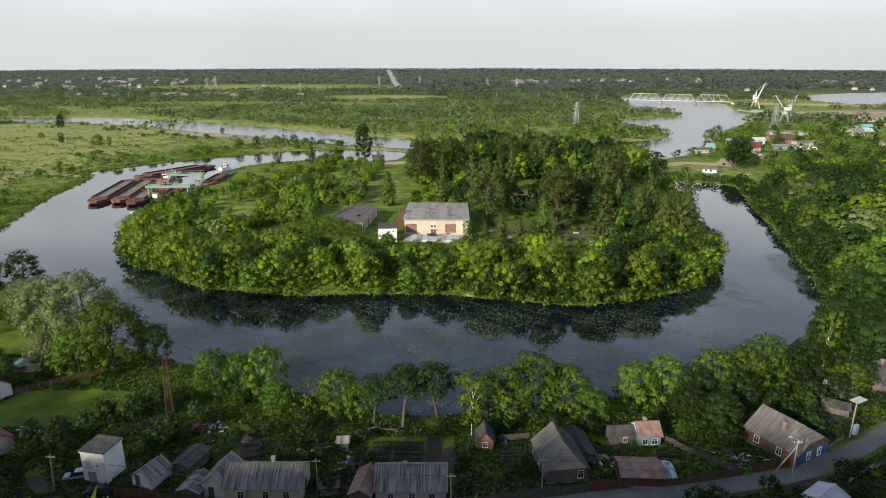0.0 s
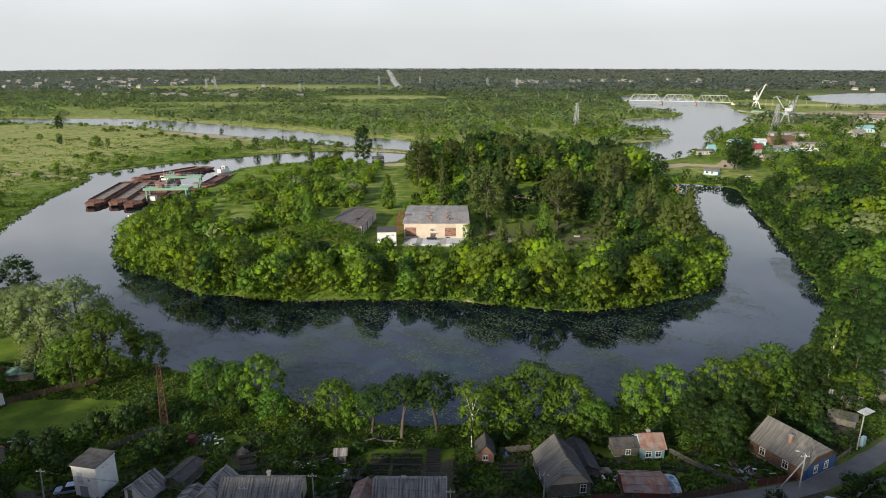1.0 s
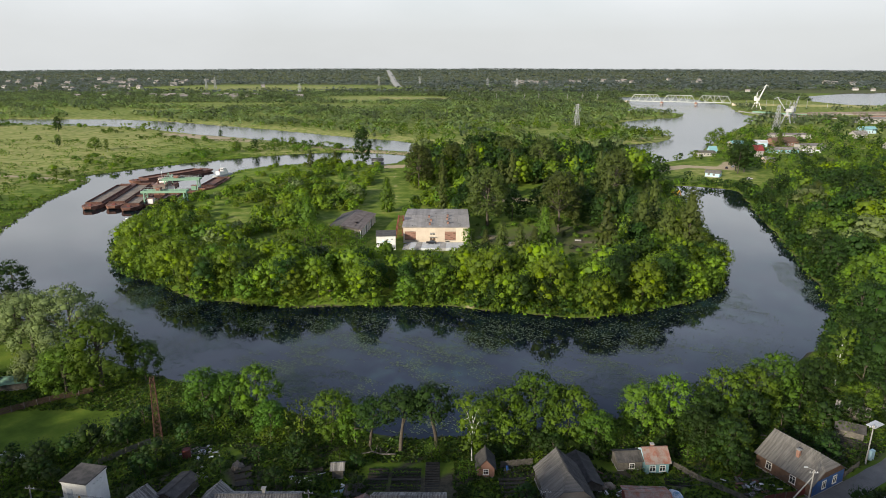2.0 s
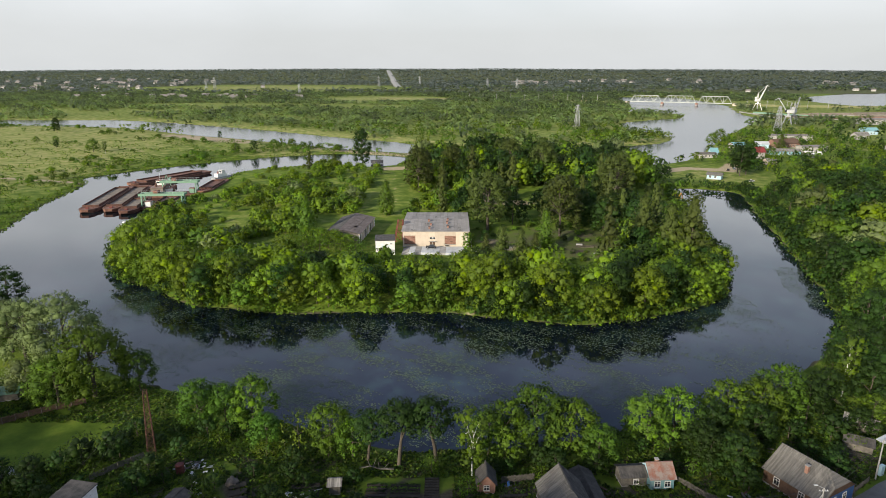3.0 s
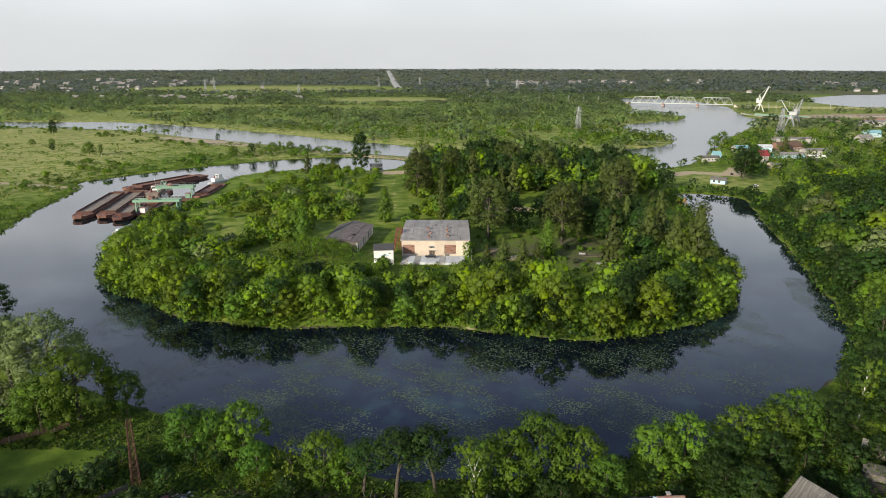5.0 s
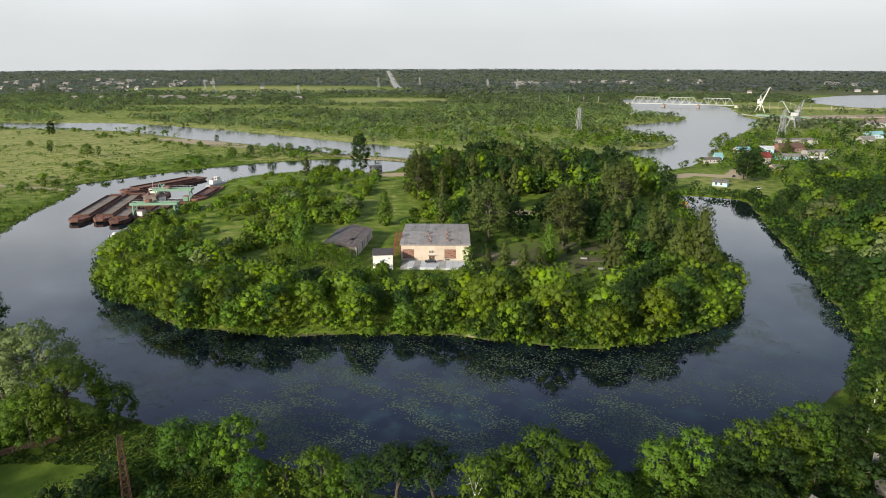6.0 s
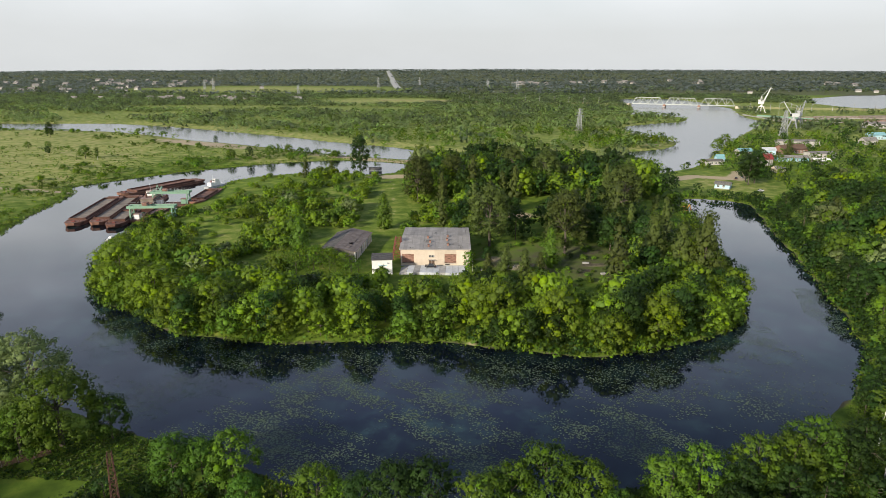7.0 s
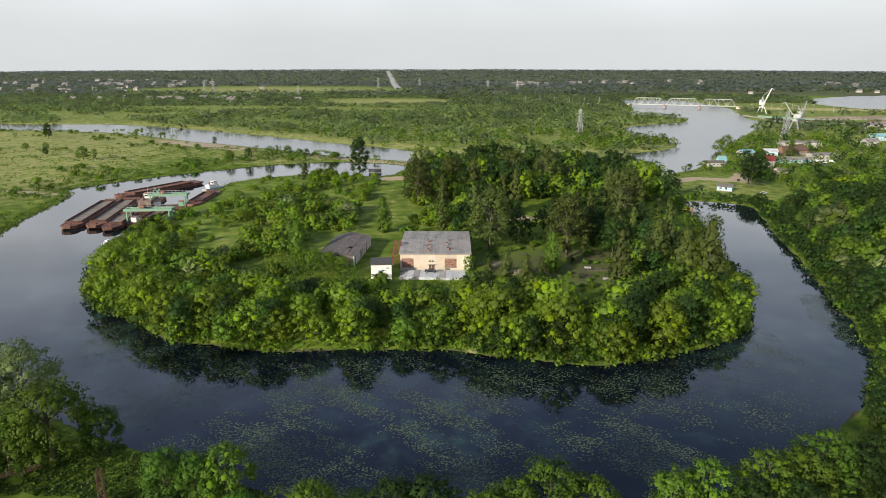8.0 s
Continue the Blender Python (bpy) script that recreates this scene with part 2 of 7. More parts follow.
ASPHALT = surface("worn_lane", (0.15, 0.14, 0.125), (0.25, 0.235, 0.205), 0.25, 5, 0.95)
TYRE = surface("rubber", (0.012, 0.012, 0.012), (0.03, 0.03, 0.03), 3, 20, 0.9)
CAR_DARK = surface("black_car_paint", (0.012, 0.014, 0.020), (0.02, 0.022, 0.028), 0.5, 3, 0.25)
CAR_SILVER = surface("silver_car_paint", (0.36, 0.40, 0.46), (0.30, 0.34, 0.40), 0.5, 3, 0.3, 0.3)
CAR_WHITE = surface("white_car_paint", (0.75, 0.75, 0.75), (0.65, 0.65, 0.65), 0.5, 3, 0.3)
TARP = surface("blue_white_tarpaulin", (0.16, 0.34, 0.48), (0.62, 0.66, 0.70), 1.1, 6, 0.5, spread=(0.44, 0.52), depth=0.1)
GLASS = surface("dark_window_glass", (0.020, 0.024, 0.028), (0.035, 0.04, 0.045), 1, 4, 0.08, relief=0.02)
YELLOW = surface("yellow_machine_paint", (0.50, 0.26, 0.03), (0.36, 0.18, 0.04), 0.8, 8, 0.6)
# ---- the lie of the land: river, oxbow and banks ----
OXBOW_OUTER = [(-25, 532), (-53, 546), (-86, 556), (-130, 542), (-171, 516), (-212, 477), (-235, 449), (-249, 428), (-233, 411), (-229, 385), (-220, 341),
               (-211, 305), (-200, 272), (-186, 240), (-165, 208), (-138, 182), (-108, 160), (-85, 148), (-69, 141), (-60, 137), (-50, 133),
               (-38, 127), (-20, 119), (-8, 114), (5, 114), (25, 118), (45, 123), (65, 129), (80, 138), (93, 150), (107, 164), (120, 182), (129, 206),
               (137, 232), (147, 264), (159, 309), (175, 362), (179, 380)]
OXBOW_INNER = [(148, 394), (137, 384), (132, 343), (119, 280), (110, 244), (100, 213), (88, 194), (72, 186), (51, 178), (40, 176), (28, 179),
               (12, 183), (0, 187), (-23, 187), (-40, 184), (-62, 188), (-82, 193), (-98, 207), (-115, 218), (-131, 236), (-150, 300),
               (-151, 349), (-148, 417), (-149, 456), (-117, 481), (-82, 489), (-40, 470)]
RIVER_FAR = [(-5200, 940), (-900, 915), (-636, 904), (-484, 922), (-380, 874), (-280, 811), (-192, 749), (-114, 684), (-49, 645), (-25, 619), (40, 588),
             (120, 592), (205, 619), (231, 645), (252, 686), (238, 745), (228, 800), (240, 860), (259, 884), (312, 924), (353, 936), (389, 1019),
             (370, 1058), (330, 1085), (300, 1120), (366, 1210), (400, 1400), (430, 1650)]
RIVER_NEAR = [(600, 1660), (585, 1400), (551, 1221), (496, 1088), (470, 958), (447, 903), (359, 771), (281, 645), (234, 566), (211, 522), (158, 478), (90, 500), (30, 545), (-20, 549),
              (-53, 563), (-85, 577), (-103, 588), (-148, 619), (-215, 672), (-276, 703), (-382, 792), (-510, 826), (-584, 828), (-900, 838), (-5200, 850)]
LAKE = [(800, 1330), (835, 1215), (960, 1240), (1150, 1330), (1500, 1440), (2200, 1640), (3600, 1900), (3600, 2500), (2200, 2150), (1290, 1860), (1019, 1752), (860, 1520)]


def rounded(points, times=2):
    p = np.array(points, float)
    for _ in range(times):
        q = np.roll(p, -1, 0)
        p = np.stack([0.75 * p + 0.25 * q, 0.25 * p + 0.75 * q], 1).reshape(-1, 2)
    return p


WATERS = [rounded(OXBOW_OUTER + OXBOW_INNER), rounded(RIVER_FAR + RIVER_NEAR), rounded(LAKE)]


def signed(x, y, poly):
    """Distance to a closed outline, negative inside."""
    x, y = np.asarray(x, float), np.asarray(y, float)
    best, inside = np.full(x.shape, 1e12), np.zeros(x.shape, bool)
    for (ax, ay), (bx, by) in zip(poly, np.roll(poly, -1, 0)):
        dx, dy = bx - ax, by - ay
        t = np.clip(((x - ax) * dx + (y - ay) * dy) / (dx * dx + dy * dy + 1e-9), 0, 1)
        best = np.minimum(best, (x - ax - t * dx) ** 2 + (y - ay - t * dy) ** 2)
        if ay != by:
            inside ^= ((ay > y) != (by > y)) & (x < (bx - ax) * (y - ay) / (by - ay) + ax)
    return np.where(inside, -1, 1) * np.sqrt(best)


def ripple(x, y, s=1.0):
    """A cheap smooth wobble between about -1 and 1."""
    return (np.sin(x * 0.21 * s + 1.3 * np.sin(y * 0.13 * s)) + np.sin(y * 0.27 * s + 1.7 * np.sin(x * 0.11 * s + 2)) + np.sin((x + y) * 0.47 * s + 4)) / 3


def shore(x, y):
    """Distance from the nearest water; negative on the water."""
    d = np.minimum(np.minimum(signed(x, y, WATERS[0]), signed(x, y, WATERS[1])), signed(x, y, WATERS[2]))
    return d + 1.3 * ripple(x, y) * np.clip(1 - np.abs(d) / 30, 0, 1)


def smooth(a, b, v):
    t = np.clip((v - a) / (b - a), 0, 1)
    return t * t * (3 - 2 * t)


def land(x, y, d=None):
    """Height of the ground."""
    x, y = np.asarray(x, float), np.asarray(y, float)
    d = shore(x, y) if d is None else d
    z = np.where(d < 0, np.maximum(d * 0.35, -1.6), 0.9 * smooth(-0.5, 5, d) * smooth(0, 1.2, d) + 0.9 * smooth(4, 30, d))
    z = z + np.where(d > 0, 0.22 * ripple(x, y, 0.5) * smooth(2, 20, d), 0)
    z = z + 1.2 * smooth(125, 95, y) * smooth(0, 12, d) * (np.abs(x) < 900)
    hill = 54 * smooth(2500, 4700, y) * (1 - 0.35 * (x / 3500) ** 2) + 3.0 * ripple(x, y, 0.02) * smooth(2000, 3200, y)
    return z + hill


def axis(lo, a, b, hi, step, grow):
    mid = list(np.arange(a, b + 0.1, step))
    out, s = [], step
    v = mid[-1]
    while v < hi:
        s *= grow
        v += s
        out.append(min(v, hi))
    left, s, v = [], step, mid[0]
    while v > lo:
        s *= grow
        v -= s
        left.append(max(v, lo))
    return np.array(left[::-1] + mid + out)


def smear(x, y, cx, cy, rx, ry, turn=0.0):
    c, s = math.cos(radians(turn)), math.sin(radians(turn))
    u, v = ((x - cx) * c + (y - cy) * s) / rx, (-(x - cx) * s + (y - cy) * c) / ry
    return np.clip(1.3 - np.sqrt(u * u + v * v), 0, 1)


def along(x, y, pts, half):
    """1 on a way through the points, fading past its half width."""
    best = np.full(np.shape(x), 1e9)
    for (ax, ay), (bx, by) in zip(pts, pts[1:]):
        dx, dy = bx - ax, by - ay
        t = np.clip(((x - ax) * dx + (y - ay) * dy) / (dx * dx + dy * dy), 0, 1)
        best = np.minimum(best, np.hypot(x - ax - t * dx, y - ay - t * dy))
    return np.clip(1.5 - best / half, 0, 1)


GRID_X, GRID_Y = axis(-5200, -250, 250, 5200, 3.2, 1.07), axis(-600, 80, 560, 4960, 3.2, 1.038)
GX, GY = np.meshgrid(GRID_X, GRID_Y)
GRID_D = shore(GX, GY)
GRID_Z = land(GX, GY, GRID_D)


def between(table, x, y):
    """A value of the land's grid at any place."""
    x, y = np.asarray(x, float), np.asarray(y, float)
    i = np.clip(np.searchsorted(GRID_X, x) - 1, 0, len(GRID_X) - 2)
    j = np.clip(np.searchsorted(GRID_Y, y) - 1, 0, len(GRID_Y) - 2)
    u, v = (x - GRID_X[i]) / (GRID_X[i + 1] - GRID_X[i]), (y - GRID_Y[j]) / (GRID_Y[j + 1] - GRID_Y[j])
    return (table[j, i] * (1 - u) + table[j, i + 1] * u) * (1 - v) + (table[j + 1, i] * (1 - u) + table[j + 1, i + 1] * u) * v


def height(x, y):
    """Height of the ground as it is built."""
    return float(between(GRID_Z, x, y))


def build_ground():
    xs, ys = GRID_X, GRID_Y
    x, y, d, z = GX.ravel(), GY.ravel(), GRID_D.ravel(), GRID_Z.ravel()
    nx, ny = len(xs), len(ys)
    i = (np.arange(ny - 1)[:, None] * nx + np.arange(nx - 1)[None, :]).ravel()
    quads = np.stack([i, i + 1, i + nx + 1, i + nx], 1)
    me = bpy.data.meshes.new("ground")
    me.from_pydata(np.stack([x, y, z], 1).tolist(), [], quads.tolist())
    me.polygons.foreach_set("use_smooth", [True] * len(quads))
    # land cover: sand, dry grass, bare earth; some earth stands in for shade
    sand_c = np.maximum.reduce([
        0.35 * along(x, y, [(-22, 262), (-25, 320), (-32, 420), (-40, 460)], 2.2), smear(x, y, -245, 660, 95, 20, -33), smear(x, y, -120, 590, 40, 12, -40), along(x, y, [(-105, 578), (-85, 567), (-53, 555), (-35, 545)], 9), smear(x, y, -36, 462, 22, 12),
        0.6 * smear(x, y, 21, 262, 10, 7), 0.95 * smear(x, y, 33, 251, 12, 6), 0.8 * smear(x, y, 60, 254, 8, 3), 0.8 * smear(x, y, 38, 340, 18, 8),
        along(x, y, [(-210, 400), (-300, 420), (-420, 430)], 2.5), along(x, y, [(148, 440), (180, 462), (205, 450), (222, 480)], 6),
        smear(x, y, 560, 980, 90, 40, 30), smear(x, y, 700, 1010, 130, 40, 10), smear(x, y, 213, 655, 14, 8), 0.8 * smear(x, y, 33, 181, 2.5, 2.0),
        0.9 * smear(x, y, 10, 185, 4, 2), 0.8 * along(x, y, [(-58, 137), (-40, 130)], 3)])
    far_bank = np.clip(1.6 - np.abs(signed(x, y, WATERS[1]) - 14) / 14, 0, 1) * (y > 560) * smooth(500, 200, x) * (x > -700)
    dry_c = np.maximum.reduce([0.75 * far_bank, 0.85 * smooth(-190, -300, x) * smooth(260, 420, y) * (y < 860), 0.85 * smear(x, y, -600, 620, 420, 200), 0.8 * smear(x, y, -150, 560, 80, 40, -30),
                               0.85 * smear(x, y, -620, 2320, 520, 400), 0.8 * smear(x, y, -150, 1500, 240, 190), 0.30 * smear(x, y, -60, 340, 110, 150), 0.5 * smear(x, y, 190, 430, 50, 60), 0.45 * (y > 560) * (y < 1750)])
    forest_c = 0.55 * smooth(1700, 1850, y) * (smear(x, y, -620, 2320, 420, 330) < 0.1)
    # broad yard and garden terms: soil patches, and darkening that imitates shade
    earth_shade_c = np.maximum.reduce([forest_c, 0.5 * smear(x, y, 22, 255, 12, 8),
                                 smear(x, y, 13, 100, 5.5, 4), smear(x, y, -4, 95, 8, 5), smear(x, y, 25, 99, 4, 6), smear(x, y, -35, 99, 4, 7, 20), smear(x, y, 78, 106, 6, 4), 0.8 * smear(x, y, 70, 114, 6, 3.5),
                                 smear(x, y, -10, 90, 14, 4), 0.6 * (y < 90) * (np.abs(x) < 200), 0.75 * (y < 112) * (np.abs(x) < 100) * smooth(0.0, 0.4, ripple(x, y, 2.2) + 0.5 * ripple(x + 7, y, 5.0)) * (smear(x, y, -80, 114, 16, 10) < 0.05), 0.55 * smear(x, y, 60, 245, 22, 12), 0.55 * smear(x, y, 55, 262, 62, 44), (d < 0) * 0.8 + (d >= 0) * 0.6 * smooth(2.2, 0.6, d) * (y < 400)])
    attr = me.color_attributes.new("cover", "FLOAT_COLOR", "POINT")
    attr.data.foreach_set("color", np.stack([sand_c, dry_c, earth_shade_c, np.ones_like(x)], 1).ravel())
    me.materials.append(GROUND)
    return tagged(new("ground", me), "green meadow and river banks with sandy patches", "ground", kind="structure")


ground = build_ground()


def build_water():
    me = bpy.data.meshes.new("water")
    me.from_pydata([(-5200, 80, 0), (5200, 80, 0), (5200, 2700, 0), (-5200, 2700, 0)], [], [(0, 1, 2, 3)])
    me.materials.append(WATER)
    return tagged(new("water", me), "still dark river water reflecting a pale sky", "river", kind="structure")


water = build_water()
# ---- trees ----
rng = np.random.default_rng(7)


def unit(v):
    return v / (np.linalg.norm(v, axis=-1, keepdims=True) + 1e-9)


def cards(centre, normal, size, r, bend=0.25):
    """Leafy sprigs: bent four-cornered leaves, facing roughly along the normals."""
    n = unit(normal + 0.45 * r.normal(size=normal.shape))
    u = unit(np.cross(n, r.normal(size=n.shape)))
    v = np.cross(n, u)
    s = size[:, None]
    a, b = centre + u * s * 0.72 - n * s * bend, centre - u * s * 0.72 - n * s * bend
    c, d = centre + v * s * 0.36, centre - v * s * 0.36
    verts = np.stack([a, c, b, d], 1).reshape(-1, 3)
    faces = np.arange(len(verts)).reshape(-1, 4)
    return verts, faces


def mesh_of(name, verts, faces, materials, index=None, tint=None, normals=None):
    me = bpy.data.meshes.new(name)
    verts, faces = np.asarray(verts, np.float32), np.asarray(faces, np.int32)
    k = faces.shape[1]
    me.vertices.add(len(verts))
    me.vertices.foreach_set("co", verts.ravel())
    me.loops.add(faces.size)
    me.loops.foreach_set("vertex_index", faces.ravel())
    me.polygons.add(len(faces))
    me.polygons.foreach_set("loop_start", np.arange(0, faces.size, k, dtype=np.int32))
    for m in materials:
        me.materials.append(m)
    if index is not None:
        me.polygons.foreach_set("material_index", np.asarray(index, np.int32))
    if tint is not None:
        me.attributes.new("tint", "FLOAT", "FACE").data.foreach_set("value", np.asarray(tint, np.float32))
    me.update(calc_edges=True)
    if normals is not None:
        me.polygons.foreach_set("use_smooth", np.ones(len(faces), bool))
        me.normals_split_custom_set_from_vertices(np.asarray(normals, np.float32))
    return me


def sprays(centre, out, size, r, each=5, lift=0.0):
    """Tufts: one broad leaf spray lying along the clump and a few small pointed ones fanning out over it. Also gives the way each leaf's light falls, taken from its clump."""
    c = np.repeat(centre, each, 0)
    n = np.repeat(out, each, 0)
    broad = (np.arange(len(c)) % each == 0)[:, None]
    s = np.repeat(size, each)[:, None] * r.uniform(0.7, 1.3, (len(c), 1)) * np.where(broad, 1.2 if each < 7 else 1.15, 0.85)
    u = r.normal(size=n.shape)
    u = unit(unit(u - n * (u * n).sum(1, keepdims=True)) + np.where(broad, -0.05, 0.3 if each < 7 else 0.6) * n - np.array([0, 0, 0.25]))
    w = n + np.array([0, 0, 0.3]) + np.where(broad, 0.15, 0.3) * r.normal(size=n.shape)
    w = unit(w - u * (w * u).sum(1, keepdims=True))
    v = np.cross(w, u)
    base = c - u * s * 0.25 - n * s * np.where(broad, 0.3, 0.0)
    verts = np.stack([base + v * s * 0.36, base - v * s * 0.36, base + u * s * 1.1 - w * s * 0.2], 1).reshape(-1, 3)
    soft = unit(0.75 * n + 0.25 * w + 0.07 * r.normal(size=n.shape) + np.array([0, 0, lift]))
    return verts, np.arange(len(verts)).reshape(-1, 3), np.repeat(soft, 3, 0)


def ball():
    """A twenty-sided ball of radius one."""
    bm = bmesh.new()
    bmesh.ops.create_icosphere(bm, subdivisions=1, radius=1)
    v, f = np.array([p.co[:] for p in bm.verts]), np.array([[p.index for p in q.verts] for q in bm.faces])
    bm.free()
    return v, f


BALL_V, BALL_F = ball()


def lobes_crown(r, lobes, count, size, inner=0.1, each=5, lift=0.0, cores=True):
    """Tufts over and inside a set of round lobes (x, y, z, rx, rz); those deep inside another lobe are left out."""
    L = np.array(lobes, float)
    count = count // each
    w = L[:, 3] * (L[:, 3] + L[:, 4])
    pick = r.choice(len(L), size=int(count * 3.2), p=w / w.sum())
    dirs = unit(r.normal(size=(len(pick), 3)))
    dirs[:, 2] = np.where(r.random(len(pick)) < 0.55, np.abs(dirs[:, 2]), dirs[:, 2])
    rad = np.where(r.random(len(pick)) < inner, r.uniform(0.45, 0.8, len(pick)), r.uniform(0.78, 1.24, len(pick)))
    sc = np.stack([L[pick, 3], L[pick, 3], L[pick, 4]], 1)
    p = L[pick, :3] + dirs * sc * rad[:, None]
    keep = np.ones(len(p), bool)
    for l in L:
        q = (p - l[:3]) / np.array([l[3], l[3], l[4]])
        keep &= (q ** 2).sum(1) > 0.62
    keep |= r.random(len(p)) < 0.05
    p, dirs = p[keep][:count], dirs[keep][:count]
    mid = (L[:, :3] * L[:, 3:4]).sum(0) / L[:, 3].sum()
    span = np.array([np.ptp(L[:, 0]) + 2, np.ptp(L[:, 1]) + 2, np.ptp(L[:, 2]) + 2])
    dirs = unit(0.85 * dirs + 0.3 * unit((p - mid) / span))
    v, f, n = sprays(p, unit(dirs + np.array([0, 0, 0.25])), size * r.uniform(0.7, 1.3, len(p)), r, each, lift)
    # the leafy mass inside each clump, which the tufts stand on
    if not cores:
        return v, f, n
    knob = r.uniform(0.38, 0.62 if each < 7 else 0.58, (len(L), len(BALL_V), 1))
    cv = L[:, None, :3] + BALL_V[None] * knob * np.stack([L[:, 3], L[:, 3], L[:, 4]], 1)[:, None, :]
    cf = (BALL_F[None] + len(BALL_V) * np.arange(len(L))[:, None, None] + len(v)).reshape(-1, 3)
    out = unit(cv - mid)
    cn = unit(0.8 * BALL_V[None] + 0.35 * out + np.array([0, 0, 0.2 + lift])).reshape(-1, 3)
    return np.concatenate([v, cv.reshape(-1, 3)]), np.concatenate([f, cf]), np.concatenate([n, cn])


def stem(points, radii, sides=6):
    """A tapered limb through the points."""
    pts = [Vector(p) for p in points]
    verts, faces = [], []
    for k, p in enumerate(pts):
        ax = (pts[min(k + 1, len(pts) - 1)] - pts[max(k - 1, 0)]).normalized()
        side = ax.orthogonal().normalized()
        up = ax.cross(side)
        for j in range(sides):
            a = 2 * math.pi * j / sides
            verts.append(tuple(p + (side * math.cos(a) + up * math.sin(a)) * radii[k]))
    for k in range(len(pts) - 1):
        for j in range(sides):
            a, b = k * sides + j, k * sides + (j + 1) % sides
            faces.append((a, b, b + sides, a + sides))
    return verts, faces


def trunk_mesh(name, h, girth, lobes, r, mat, lean=0.0, limbs=6, fork=0.35):
    verts, faces = [], []

    def put(vf):
        o = len(verts)
        verts.extend(vf[0])
        faces.extend([tuple(i + o for i in f) for f in vf[1]])

    top = (lean * h * 0.6 + r.uniform(-.03, .03) * h, r.uniform(-.03, .03) * h, h * 0.86)
    mids = [(0, 0, -0.4), (lean * h * 0.15, 0.01 * h, 0.25 * h), (lean * h * 0.36, -0.01 * h, 0.55 * h), top]
    put(stem(mids, [girth * 1.25, girth, girth * 0.62, girth * 0.12]))
    order = r.permutation(len(lobes))[:limbs]
    for k in order:
        x, y, z, rx, rz = lobes[k]
        b = r.uniform(fork, min(0.7, max(fork + 0.05, z / h - 0.05)))
        base = Vector((lean * h * 0.6 * b, 0, h * b))
        end = Vector((x, y, z + 0.2 * rz))
        m = base.lerp(end, 0.5) + Vector((0, 0, 0.06 * h))
        put(stem([base, m, end], [girth * 0.5, girth * 0.3, girth * 0.06], 5))
    return mesh_of(name, verts, faces, [mat])


def crown_lobes(r, h, w, base, n, shape="round"):
    """Where the lobes of a crown sit: its width profile depends on the kind."""
    out = []
    if shape == "round":       # clumps set over a dome, the largest near the top, a few inside
        zc, rz = base + (h - base) * 0.46, (h - base) * 0.54
        for k in range(n):
            up = 1 - 1.62 * (k + 0.5) / n
            a = k * 2.39996 + r.uniform(-.35, .35)
            lr = 0.82 * math.sqrt(w * (0.5 * w + 0.5 * (h - base)) / n) * r.uniform(0.55, 1.45) * (0.92 + 0.2 * up)
            ring = math.sqrt(max(0.0, 1 - up * up)) * r.uniform(0.78, 1.14)
            rad, tall = max(0.1, w * 0.5 - lr * 0.75), max(0.1, rz - lr * 0.7)
            out.append((rad * ring * math.cos(a), rad * ring * math.sin(a), max(zc + tall * up * r.uniform(0.9, 1.12), lr * 0.6), lr, lr * r.uniform(0.70, 0.95)))
        return out
    for k in range(n):
        f = (k + 0.5) / n
        z = base + (h - base) * f
        if shape == "column":
            prof = (0.55 + 0.45 * math.sin(math.pi * min(1, 0.2 + f))) * (1 - 0.55 * f ** 3)
        elif shape == "cone":
            prof = 1.12 - 0.95 * f
        else:
            prof = 0.5 + 0.5 * math.sin(math.pi * (0.05 + 0.75 * f))
        a = k * 2.39996 + r.uniform(-.4, .4)
        lr = w * (0.80 / math.sqrt(n) if shape != "column" else 1.25 / math.sqrt(n)) * r.uniform(0.75, 1.3)
        lr *= 0.65 + 0.45 * prof
        rad = max(0.0, w * 0.5 * prof - lr * 0.7) * (r.uniform(0.75, 1.05) if k % 4 else r.uniform(0.1, 0.6))
        out.append((rad * math.cos(a), rad * math.sin(a), min(z, h - lr * 0.8), lr, lr * r.uniform(0.75, 1.1) * (1.25 if shape == "column" else 1)))
    return out


